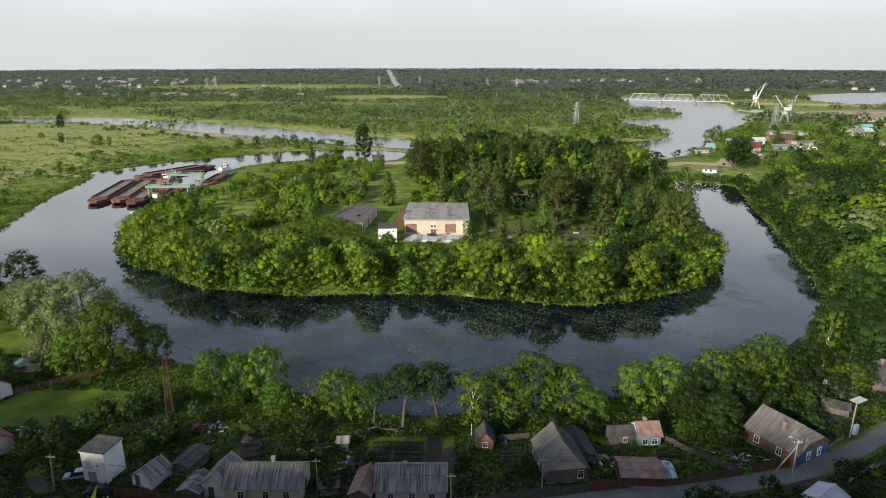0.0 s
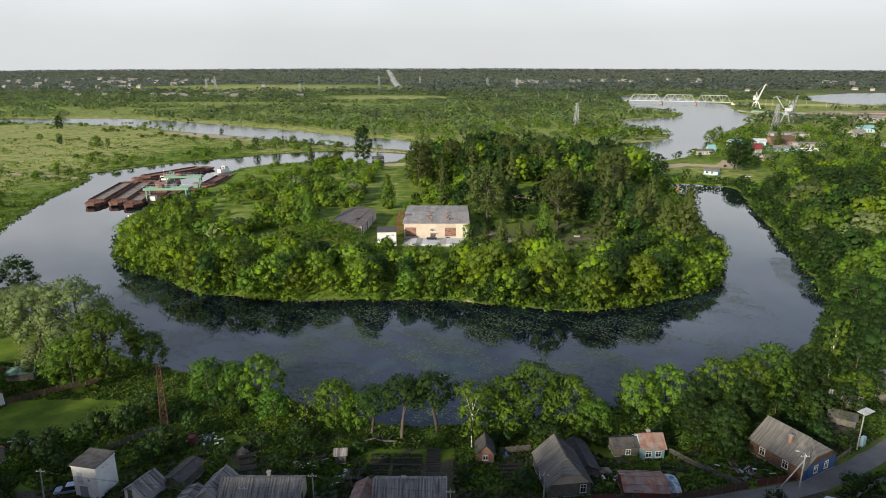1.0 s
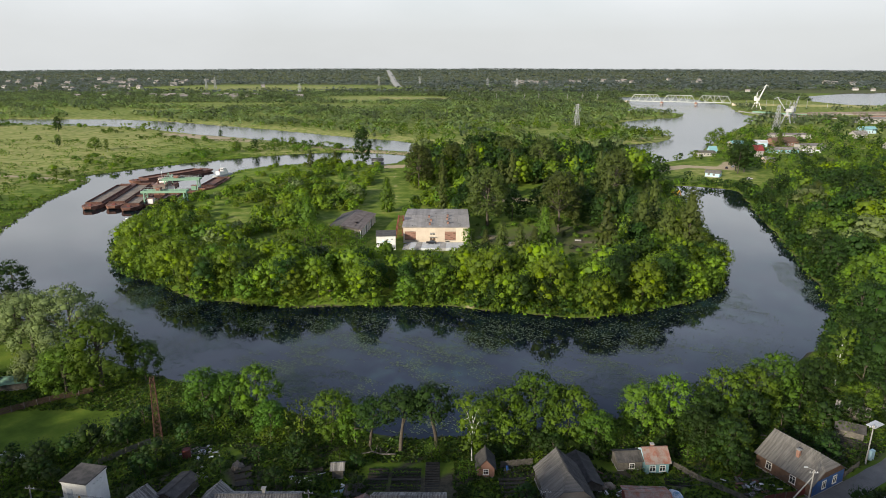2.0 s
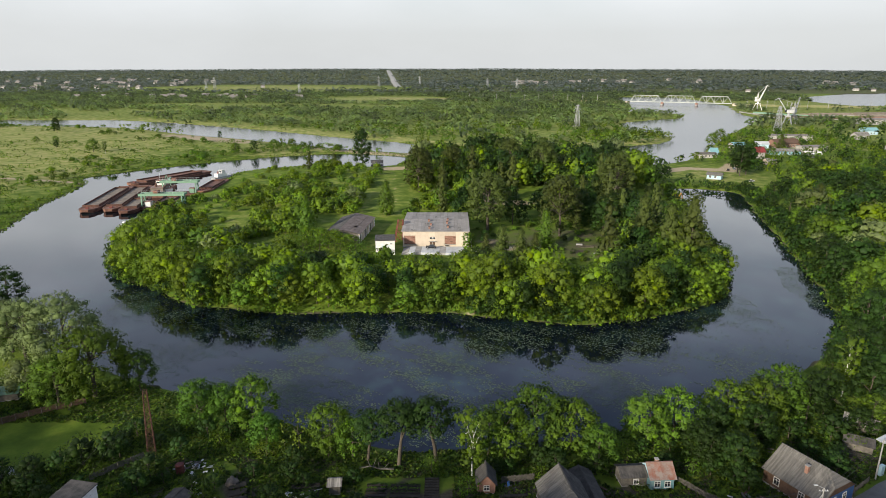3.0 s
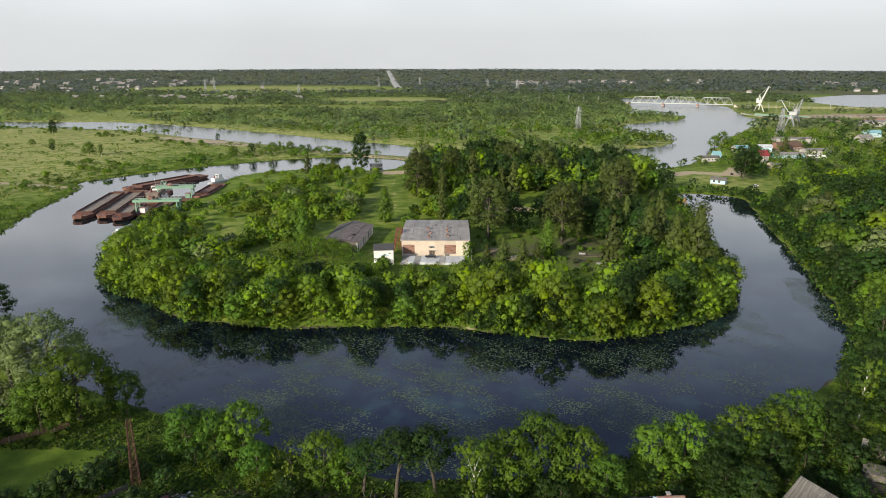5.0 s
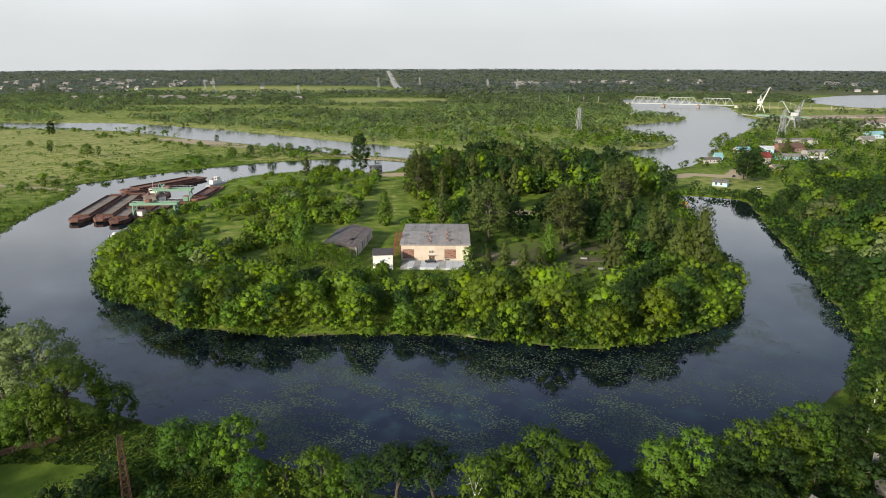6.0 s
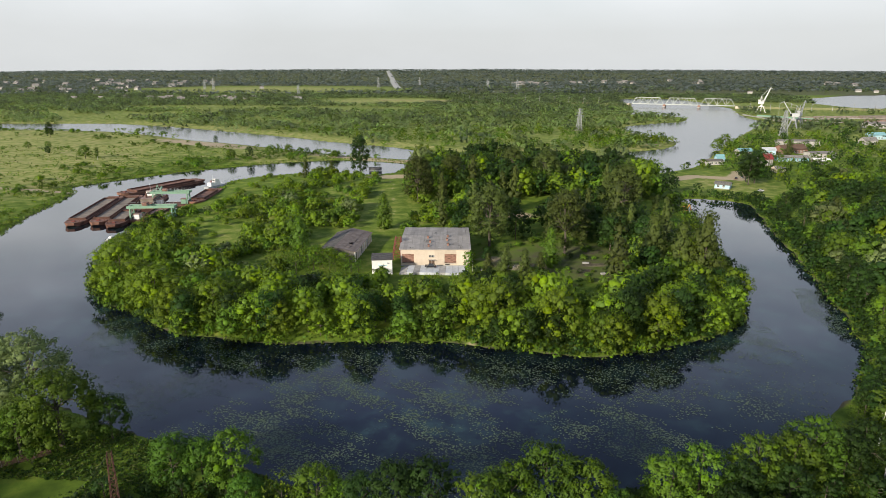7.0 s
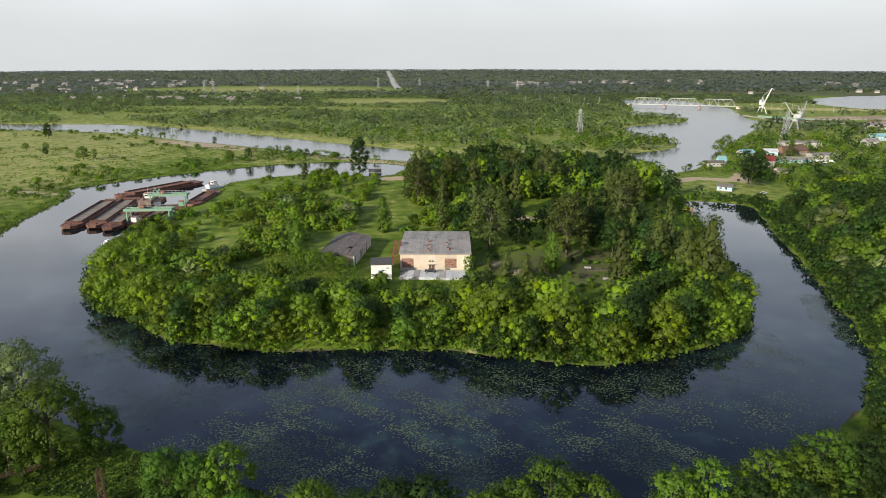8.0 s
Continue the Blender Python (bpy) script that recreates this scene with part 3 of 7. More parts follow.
KINDS = {
    #            height width base lobes shape     leaves size  colour  girth limbs
    "maple": (11.5, 9.5, 0.6, 50, "round", 16500, 0.26, "bank", 0.20, 7),
    "alder": (11.0, 8.2, 0.2, 42, "round", 11000, 0.25, "dark", 0.18, 6),
    "maple_mid": (10.8, 10.4, 0.2, 30, "round", 5400, 0.30, "maple", 0.20, 4),
    "elder": (10.0, 8.5, 0.6, 46, "round", 13000, 0.25, "green", 0.18, 6),
    "elder_mid": (9.6, 9.2, 0.2, 28, "round", 4900, 0.30, "green", 0.18, 4),
    "alder_mid": (11.0, 7.5, 0.4, 20, "round", 4200, 0.30, "dark", 0.18, 4),
    "willow": (19.0, 15., 0.6, 60, "round", 27000, 0.31, "silver", 0.45, 9),
    "willow_dark": (15.5, 16., 0.2, 58, "round", 27000, 0.30, "green", 0.42, 9),
    "willow_mid": (10.0, 10., 0.4, 20, "round", 3600, 0.41, "silver", 0.25, 4),
    "poplar": (26.0, 17.5, 0.6, 64, "round", 14000, 0.54, "olive", 0.50, 16),
    "poplar_young": (18.0, 9.5, 0.6, 34, "column", 5600, 0.38, "olive", 0.22, 6),
    "spire": (17.5, 8.5, 0.6, 30, "column", 5000, 0.42, "green", 0.20, 4),
    "conifer": (29.0, 14., 0.6, 56, "round", 9000, 0.66, "dark", 0.40, 8),
    "birch": (14.0, 6.5, 2.6, 18, "open", 2300, 0.4, "green", 0.13, 7),
    "bush": (3.6, 4.6, 0.1, 14, "round", 1600, 0.19, "green", 0.06, 3),
    "bush_light": (4.4, 5.4, 0.1, 14, "round", 1900, 0.2, "maple", 0.06, 3),
    "maple_lo": (10.8, 10.4, 0.2, 15, "round", 800, 0.8, "maple", 0.20, 3),
    "elder_lo": (9.6, 9.2, 0.2, 14, "round", 720, 0.78, "green", 0.18, 3),
    "alder_lo": (11.0, 7.5, 0.4, 15, "round", 680, 0.77, "dark", 0.18, 3),
    "willow_lo": (10.0, 10., 0.4, 17, "round", 850, 0.8, "silver", 0.25, 3),
    "poplar_lo": (18.0, 7.0, 1.4, 20, "column", 680, 0.86, "olive", 0.22, 3),
    "bush_lo": (4.4, 5.4, 0.2, 10, "round", 300, 0.55, "maple", 0.06, 2),
    "maple_far": (11.5, 9.5, 0.4, 10, "round", 190, 1.45, "maple", 0.20, 3),
    "elder_far": (10.0, 8.5, 0.4, 10, "round", 180, 1.4, "green", 0.18, 3),
    "alder_far": (11.0, 7.5, 0.4, 9, "round", 160, 1.4, "dark", 0.18, 3),
    "clump":     (7.5, 16., 0.0, 9, "round", 90, 2.3, "hazed_woodland", 0.1, 1),
    "clump_dark": (9., 16., 0.0, 9, "round", 90, 2.3, "hazed_woodland_dark", 0.1, 1),
    "clump_light": (7.0, 16., 0.0, 9, "round", 90, 2.3, "meadow_bush", 0.1, 1),
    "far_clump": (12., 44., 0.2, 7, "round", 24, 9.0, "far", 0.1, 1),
    "shade": (10.0, 9.5, 0.0, 10, "round", 300, 2.0, "green", 0.18, 3),
    "bush_dark": (4.5, 6.0, 0.1, 10, "round", 260, 0.72, "dark", 0.06, 2),
    "shrub": (6.0, 8.0, 0.1, 11, "round", 480, 0.78, "maple", 0.08, 3),
    "shrub_green": (6.0, 7.5, 0.1, 10, "round", 450, 0.77, "green", 0.08, 3),
    "shrub_silver": (5.5, 7.0, 0.1, 14, "round", 430, 0.75, "silver", 0.08, 3),
    "old_willow": (13.0, 10., 6.6, 26, "round", 9500, 0.29, "dark", 0.34, 7),
    # apple leaves take the dark colour to imitate the gardens' shade
    "apple": (5.0, 5.4, 0.4, 18, "round", 2000, 0.21, "dark", 0.12, 6),
    "bush_far": (4.5, 6.0, 0.1, 9, "round", 190, 0.9, "green", 0.06, 2),
}
FINE = ("maple", "elder", "alder", "willow", "willow_dark", "apple", "bush", "bush_light", "old_willow")
BARE = {"birch": BIRCH}
SHAPES = {}


def shapes_of(kind, variants=3):
    """Meshes of a kind of tree: (trunk, crown) pairs, with their raw arrays."""
    if kind not in SHAPES:
        h, w, base, n, shape, leaves, size, colour, girth, limbs = KINDS[kind]
        out = []
        for v in range(variants):
            r = np.random.default_rng(sum(map(ord, kind)) * 17 + v)
            lobes = crown_lobes(r, h, w, base, n, shape)
            cv, cf, cn = lobes_crown(r, lobes, leaves, size, each=7 if kind in FINE else 5, lift=2.5 if "clump" in kind else 0.35 if "_far" in kind else 0.0,
                                     cores=not ("clump" in kind or "far" in kind or "bush" in kind or kind == "shade"))
            trunk = trunk_mesh(kind + "_trunk", h, girth, lobes, r, BARE.get(kind, BARK), r.uniform(-.08, .08), limbs)
            crown = mesh_of(kind + "_crown", cv, cf, [LEAF[colour]], normals=cn)
            out.append((trunk, crown, cv, cf, cn))
        SHAPES[kind] = out
    return SHAPES[kind]


PLAIN = {"maple": ("deciduous_tree", "bright green leafy maple on the river bank"), "maple_mid": ("deciduous_tree", "bright yellow-green leafy tree in a dense bank thicket"),
         "elder": ("deciduous_tree", "mid-green leafy tree beside the gardens"), "elder_mid": ("deciduous_tree", "mid-green leafy tree in a dense thicket"),
         "alder": ("deciduous_tree", "dark green alder beside the gardens"), "alder_mid": ("deciduous_tree", "dark green alder at the water's edge"), "willow": ("willow_tree", "large silvery-green willow on the bank"),
         "willow_dark": ("willow_tree", "broad dark green willow hanging over the bank"), "willow_mid": ("willow_tree", "round silvery willow on the bank"),
         "poplar": ("poplar_tree", "tall open olive-green poplar with bare limbs showing"), "poplar_young": ("poplar_tree", "slim olive-green young poplar"),
         "spire": ("poplar_tree", "narrow upright green poplar"), "conifer": ("spruce_tree", "tall dark conical tree by the river"),
         "old_willow": ("willow_tree", "old leaning willow with a bare trunk on the bank"),
         "birch": ("birch_tree", "slender birch with a white trunk"), "apple": ("fruit_tree", "low dark green garden fruit tree"), "bush": ("bush", "low green bush in the grass"),
         "bush_light": ("bush", "rounded light green bush"), "bush_far": ("bush", "dark green bush on the meadow")}


def tree(kind, x, y, scale=1.0, tall=1.0, group=""):
    """One tree as a thing of its own: trunk and crown."""
    kind = {"maple_lo": "maple_mid", "elder_lo": "elder_mid", "alder_lo": "alder_mid", "willow_lo": "willow_mid"}.get(kind, kind)
    sh = shapes_of(kind)
    trunk, crown, _, _, _ = sh[int(rng.integers(len(sh)))]
    name, label = PLAIN[kind]
    e = new(name)
    m = pose(x, y, height(x, y) - 0.1, 8 if kind == "old_willow" else 0, 0, float(rng.uniform(0, 360)))
    e.matrix_basis = m @ Matrix.Diagonal((scale, scale, scale * tall, 1))
    new("trunk", trunk).parent = e
    new("crown", crown).parent = e
    return tagged(e, label, "bush" if "bush" in kind else "tree", group)


class Wood:
    """Trees past counting, joined into one mesh."""

    def __init__(self):
        self.v, self.f, self.m, self.t, self.nv, self.n = [], [], [], [], [], 0
        self.mats = []

    def add(self, kind, x, y, z, scale, tall=1.0, r=rng):
        sh = shapes_of(kind)
        _, _, cv, cf, cn = sh[int(r.integers(len(sh)))]
        a = r.uniform(0, 2 * math.pi)
        c, s = math.cos(a), math.sin(a)
        p = np.stack([(cv[:, 0] * c - cv[:, 1] * s) * scale + x, (cv[:, 0] * s + cv[:, 1] * c) * scale + y, cv[:, 2] * scale * tall + z], 1)
        mat = WOOD[KINDS[kind][7]]
        if mat not in self.mats:
            self.mats.append(mat)
        self.v.append(p)
        self.nv.append(np.stack([cn[:, 0] * c - cn[:, 1] * s, cn[:, 0] * s + cn[:, 1] * c, cn[:, 2]], 1))
        self.f.append(cf + self.n)
        self.m.append(np.full(len(cf), self.mats.index(mat)))
        self.t.append(np.full(len(cf), r.random()))
        self.n += len(p)

    def done(self, name, label):
        me = mesh_of(name, np.concatenate(self.v), np.concatenate(self.f), self.mats, np.concatenate(self.m), np.concatenate(self.t), np.concatenate(self.nv))
        return tagged(new(name, me), label, "trees", kind="stuff")


def spots(x0, x1, y0, y1, step, seed, jitter=0.42):
    """A jittered grid of places, with the distance from water."""
    r = np.random.default_rng(seed)
    gx, gy = np.meshgrid(np.arange(x0, x1, step), np.arange(y0, y1, step))
    x = gx.ravel() + r.uniform(-jitter, jitter, gx.size) * step
    y = gy.ravel() + r.uniform(-jitter, jitter, gx.size) * step
    return x, y, between(GRID_D, x, y), r


def choose(r, table):
    names, weights = zip(*table)
    return names[r.choice(len(names), p=np.array(weights) / sum(weights))]


# island: the thicket along its shore
x, y, d, r = spots(-160, 160, 170, 400, 7.4, 11)
front = (d > 0.9) & (signed(x, y, WATERS[1]) > 20)
inner_side = (y > 170) & (signed(x, y, WATERS[0]) < 60)
on_island = (x > -152) & (x < 101 + (y - 213) * 0.33) & (y > 173)
deep = np.where(x < -70, 30, np.where(x < 18, 20, np.where(x < 68, 22, 32))) * smooth(400, 230, y) + 6
belt = front & inner_side & on_island & (d < deep) & ~((x < -95) & (y > 345))
belt &= ~((np.abs(x + 8) < 30) & (y > 203))
count = 0
island_wood = Wood()
for k in np.argsort(y):
    if not belt[k]:
        continue
    low = min(0.8, (3.2 + 0.06 * (335 - y[k])) / 11.5) if (x[k] < -105 and y[k] > 248) else (0.85 if x[k] < -118 else 1.0)
    kind = choose(r, [("maple_mid", 0.78 if x[k] < -60 else 0.62 if x[k] < 40 else 0.40 if y[k] < 225 else 0.2), ("elder_mid", 0.24), ("alder_mid", 0.05 if x[k] < -60 else 0.16 if x[k] < 40 else 0.26), ("willow_mid", 0.02)])
    if x[k] > 102 + (y[k] - 260) * 0.1 and y[k] > 250:
        low = 0.24
    s = r.uniform(0.85, 1.5) * (0.9 if d[k] < 4 else 1.0) * (0.78 if x[k] > 84 else 0.76 if abs(x[k] + 18) < 28 and y[k] > 192 else 1.0) * (1.0 if d[k] < 16 else 0.9) * low
    if count < 230 and d[k] < 17:
        tree(kind, x[k], y[k], s, r.uniform(0.9, 1.15), "trees of the island thicket")
        count += 1
    else:
        island_wood.add(kind if d[k] < 11 and y[k] < 250 else kind.replace("_mid", "_lo"), x[k], y[k], height(x[k], y[k]), s, r.uniform(0.9, 1.15), r)
x, y, d, r = spots(-120, 104, 172, 226, 5.2, 18)
for k in np.argsort(y):
    if 0.6 < d[k] < 5.5 and x[k] < 101 + (y[k] - 213) * 0.33 and not -44 < x[k] < -27 and r.random() < 0.75:
        kind = choose(r, [("maple_mid", 0.5), ("elder_mid", 0.25), ("alder_mid", 0.25)])
        island_wood.add(kind, x[k], y[k], height(x[k], y[k]) - 0.3, r.uniform(0.8, 1.25), r.uniform(0.9, 1.2), r)
x, y, d, r = spots(-160, 160, 168, 400, 2.6, 13)
for k in np.nonzero((d > -0.5) & (d < 3.4) & (x > -156) & (x < 101 + (y - 213) * 0.33) & (y > 172))[0]:
    if r.random() < (0.4 if -45 < x[k] < -10 else 0.95) and not (x[k] < -125 and y[k] > 345):
        island_wood.add(choose(r, [("bush_lo", 0.3), ("bush_far", 0.3), ("bush_dark", 0.4)]), x[k], y[k], height(x[k], y[k]) - 0.3, r.uniform(0.5, 1.1), r.uniform(0.8, 1.3), r)

for tx, ty in [(-44 + 5.2 * k + (k * 37 % 5) * 0.6, 206 + 5.4 * j + (k * 53 % 7) * 0.5) for j in range(6) for k in range(13)]:
    low = (2.6 + (241 - ty) * 0.26) / 10.5 * (0.78 if -22 < tx < 8 else 1.0)
    if abs(tx + 23) < 7 and ty > 211:
        continue
    if low > 0.16 and float(between(GRID_D, tx, ty)) > 14:
        island_wood.add(("elder_lo", "maple_lo", "alder_lo", "elder_lo")[int(tx * 7 + ty * 3) % 4] if low > 0.5 else "bush_lo", tx, ty, height(tx, ty), min(1.1, low) if low > 0.5 else low * 2.2, 1.0, rng)

# island: rounded bushes over its western half, mixed trees and glades over the eastern
x, y, d, r = spots(-150, -2, 222, 480, 5.4, 12)
glade = ripple(x, y, 0.62) + 0.4 * ripple(x + 50, y, 1.3)
for k in np.argsort(y):
    lane = -44 < x[k] < -17 and y[k] > 250
    barn = -60 < x[k] < -26 and 236 < y[k] < 305
    if d[k] < 3 or signed(x[k:k + 1], y[k:k + 1], WATERS[0])[0] < 4 or lane or barn or (x[k] > -17 and y[k] < 296):
        continue
    open_grass = glade[k] < 0.10 or smear(x[k:k + 1], y[k:k + 1], -98, 300, 14, 36, -14)[0] > 0.3
    if open_grass and r.random() < 0.88:
        continue
    if x[k] < -128 and y[k] > 352:
        continue
    kind = choose(r, [("shrub", 0.72), ("shrub_green", 0.22), ("shrub_silver", 0.06)])
    s = r.uniform(0.6, 1.3) * (0.6 if x[k] < -105 else 1.0) * (0.8 if y[k] > 380 else 1.0)
    island_wood.add(kind, x[k], y[k], height(x[k], y[k]) - 0.2, s, r.uniform(0.8, 1.25), r)
x, y, d, r = spots(0, 165, 222, 470, 8.2, 16)
glade = ripple(x, y, 0.5)
for k in np.argsort(y):
    yard = 4 < x[k] < 72 and 226 < y[k] < 286
    if d[k] < 4 or x[k] > 102 + (y[k] - 260) * 0.1 or yard or (x[k] < 18 and y[k] < 290) or signed(x[k:k + 1], y[k:k + 1], WATERS[0])[0] < 4:
        continue
    if (glade[k] < 0.04 and r.random() < 0.9) or y[k] > 392:
        continue
    kind = choose(r, [("elder_lo", 0.34), ("alder_lo", 0.46), ("poplar_lo", 0.12), ("maple_lo", 0.04), ("willow_lo", 0.04)])
    island_wood.add(kind, x[k], y[k], height(x[k], y[k]), r.uniform(0.6, 1.35), r.uniform(0.85, 1.2), r)
x, y, d, r = spots(-16, 150, 385, 500, 7.6, 17)
for k in np.argsort(-y):
    if d[k] > 4 and signed(x[k:k + 1], y[k:k + 1], WATERS[0])[0] > 4 and x[k] < 138 and r.random() < 0.86:
        kind = choose(r, [("elder_lo", 0.46), ("alder_lo", 0.34), ("maple_lo", 0.10), ("willow_lo", 0.10)])
        island_wood.add(kind, x[k], y[k], height(x[k], y[k]), r.uniform(1.05, 1.75), r.uniform(0.95, 1.25), r)
for kind, tx, ty, h in (("poplar", 20.5, 281, 27), ("poplar", 51, 269, 28), ("poplar_young", 79, 244, 23), ("poplar_young", 95, 236, 26), ("poplar_young", 88, 240, 21), ("spire", 42, 251, 16),
                        ("spire", -58, 264, 17), ("conifer", -62, 484, 29.5), ("spire", -28, 311, 17.4), ("poplar_young", -97, 458, 12), ("poplar_young", -81, 470, 10.5),
                        ("poplar", 88, 319, 30), ("poplar", 6, 397, 25), ("poplar", -14, 372, 27), ("poplar", 63, 397, 28), ("poplar", 99, 352, 23),
                        ("poplar", 45, 420, 26), ("birch", 9.5, 243, 9), ("birch", 11.5, 246, 8),
                        ("poplar_young", 23, 237, 13), ("poplar_young", 30, 236, 12), ("poplar_young", 17, 240, 9), ("poplar_young", 36, 238, 10), ("alder_mid", 70, 270, 17), ("alder_mid", 82, 263, 19), ("alder_mid", 62, 288, 19), ("alder_mid", 78, 284, 18), ("alder_mid", 33, 292, 15), ("willow_mid", -47, 330, 11), ("elder_mid", -50, 255, 8), ("maple_mid", -44.5, 254.5, 7.5), ("elder_mid", -56, 259, 8.5), ("maple_mid", -38.5, 251, 6.5)):
    base = KINDS[kind][0]
    s = h / base
    tree(kind, tx, ty, s, 1.0, "tall trees on the island")
x, y, d, r = spots(8, 104, 226, 300, 4.6, 19)
for k in np.argsort(y):
    bare = smear(x[k:k + 1], y[k:k + 1], 33, 262, 13, 9)[0] > 0.2 or smear(x[k:k + 1], y[k:k + 1], 58, 254, 12, 6)[0] > 0.3
    if bare or (x[k] < 16 and y[k] > 238) or r.random() < 0.42 or d[k] < 12:
        continue
    island_wood.add(choose(r, [("shrub_green", 0.5), ("bush_dark", 0.35), ("alder_lo", 0.15)]), x[k], y[k], height(x[k], y[k]) - 0.3, r.uniform(0.2, 0.55), r.uniform(0.7, 1.1), r)
for tx, ty, h in ((-52, 250, 6.5), (-46.5, 251, 6.0), (-42.5, 253, 4.6), (-56, 254, 6.5), (-37, 247, 6.2), (-32, 246, 4.4), (-60, 247, 7.0), (-49, 245, 6.8), (-43, 246, 6.6), (-34, 241, 5.6), (-40, 241, 6.4), (-55, 243, 7.0), (-64, 252, 6.5)):
    tree("bush_light" if ty > 249 else "bush", tx, ty, h / 3.2, 1.0, "bushes before the barn")
island_wood.done("island_wood", "dense green trees and bushes covering the island")

# right bank and settlement side
right_wood = Wood()
x, y, d, r = spots(85, 345, 118, 445, 7.8, 21)
ok = (d > np.where(y > 225, 8.0, 5.0)) & (x > 96 + np.clip(y - 150, 0, 230) * 0.30)
lawn = (smear(x, y, 196, 252, 16, 26, 20) > 0.1) | (smear(x, y, 195, 330, 30, 10) > 0.3) | (smear(x, y, 190, 430, 48, 50) > 0.15)
count = 0
for k in np.argsort(y):
    if not ok[k] or lawn[k] or (x[k] < 128 and y[k] < 130) or x[k] > 0.77 * y[k] + 25:
        continue
    kind = choose(r, [("maple_mid", 0.12), ("elder_mid", 0.32), ("alder_mid", 0.50), ("willow_mid", 0.06)]) if d[k] > 26 else choose(r, [("alder_mid", 0.66), ("willow_mid", 0.06), ("elder_mid", 0.28)])
    if y[k] < 190 and r.random() < 0.6:
        kind = "alder_mid"
    s = r.uniform(0.7, 1.45) * (1.0 if y[k] < 330 else 0.75)
    if count < 90 and d[k] < 14:
        tree(kind, x[k], y[k], s, r.uniform(0.9, 1.1), "trees of the far right bank")
        count += 1
    else:
        right_wood.add(kind.replace("_mid", "_lo") if y[k] > 175 else kind, x[k], y[k], height(x[k], y[k]), s, r.uniform(0.9, 1.1), r)
x, y, d, r = spots(90, 190, 120, 392, 2.8, 24)
for k in np.nonzero((d > 0.1) & (d < 9.0) & (x > 98 + (y - 150) * 0.27) & (x > 100))[0]:
    if r.random() < 0.7:
        right_wood.add(choose(r, [("bush_dark", 0.8), ("bush_far", 0.2)]), x[k], y[k], height(x[k], y[k]) - 0.3, r.uniform(0.45, 1.0) * (1.0 if d[k] < 3 else 1.3), r.uniform(0.8, 1.3), r)
right_wood.done("bank_wood", "dense wood of mixed green trees along the bank")

# near bank: a row of garden and bank trees
# unseen elders (x below -97, y 75-105) are added to shade the lawn
for kind, tx, ty, h in (("willow", -91, 145, 21), ("willow", -103, 148, 18), ("willow", -113, 157, 15), ("willow_dark", -79, 134, 17), ("willow_dark", -84, 129, 12), ("maple", -70, 137, 10), ("willow_mid", -94, 134, 9), ("alder", -137, 191, 15), ("elder", -103, 82, 17), ("elder", -112, 88, 18), ("elder", -121, 96, 19), ("elder", -98, 75, 16), ("elder", -110, 78, 18), ("elder", -131, 105, 18), ("elder", -118, 158, 12),
                        ("willow_dark", -165, 190, 15), ("willow_dark", -178, 205, 16), ("elder", -150, 182, 14), ("maple", -128, 150, 13), ("elder", -104, 128, 9), ("maple", -97, 122, 8),
                        ("maple", -50, 121, 11), ("maple", -44.5, 121, 10.5), ("elder", -39, 121, 12), ("maple", -34, 113, 8), ("bush_light", -28, 114, 7.5), ("elder", -21.5, 112.5, 10.5), ("elder", -17, 111, 8.5),
                        ("old_willow", -8, 108, 13), ("old_willow", -1, 109.5, 13.5), ("old_willow", -14, 110, 10.5), ("birch", 5.5, 104, 14), ("elder", 12, 110.5, 12.5), ("maple", 18.5, 112.5, 14.5), ("elder", 24.5, 111.5, 12.5), ("maple", 29, 107, 9), ("elder", 9, 112, 10),
                        ("elder", 40, 114, 11.5), ("elder", 46, 116, 12), ("alder", 52, 113, 10.5), ("elder", 57, 118, 12.5), ("alder", 60, 112, 10), ("elder", 64, 119, 12), ("maple", 70, 123, 13.5), ("alder", 76, 122, 11),
                        ("alder", 82, 126, 11), ("alder", 48, 108, 9), ("elder", 54, 105, 8.5), ("birch", 91, 134, 15), ("alder", 97, 140, 12), ("alder", 95.5, 145.5, 7), ("alder", 99, 149, 7), ("alder", 102.5, 153, 7.5), ("bush", 92.5, 143.5, 4), ("bush", 97, 148.5, 4), ("bush", 103, 150, 5), ("bush", 107, 155, 5), ("alder", 104, 142, 13), ("alder", 112, 152, 11), ("alder", 117, 150, 12), ("elder_mid", 108, 148, 9), ("alder", 121, 159, 11), ("alder", 114, 157, 8), ("elder", 88, 120, 8), ("alder", 110, 134, 13), ("alder", 122, 150, 13)):
    tree(kind, tx, ty, h / KINDS[kind][0], 1.0, "trees along the near bank")

# unseen tree belt, added behind the gardens to keep the low sun off
back_wood = Wood()
x, y, d, r = spots(-300, 240, -6, 43, 8.0, 23)
for k in range(len(x)):
    back_wood.add("shade", x[k], y[k], height(x[k], y[k]), r.uniform(1.5, 1.8), r.uniform(0.94, 1.0) * min(35.0, 66 - 0.857 * y[k]) / 16.5, r)
back_wood.done("village_wood", "unseen tree belt added behind the gardens to shade them")
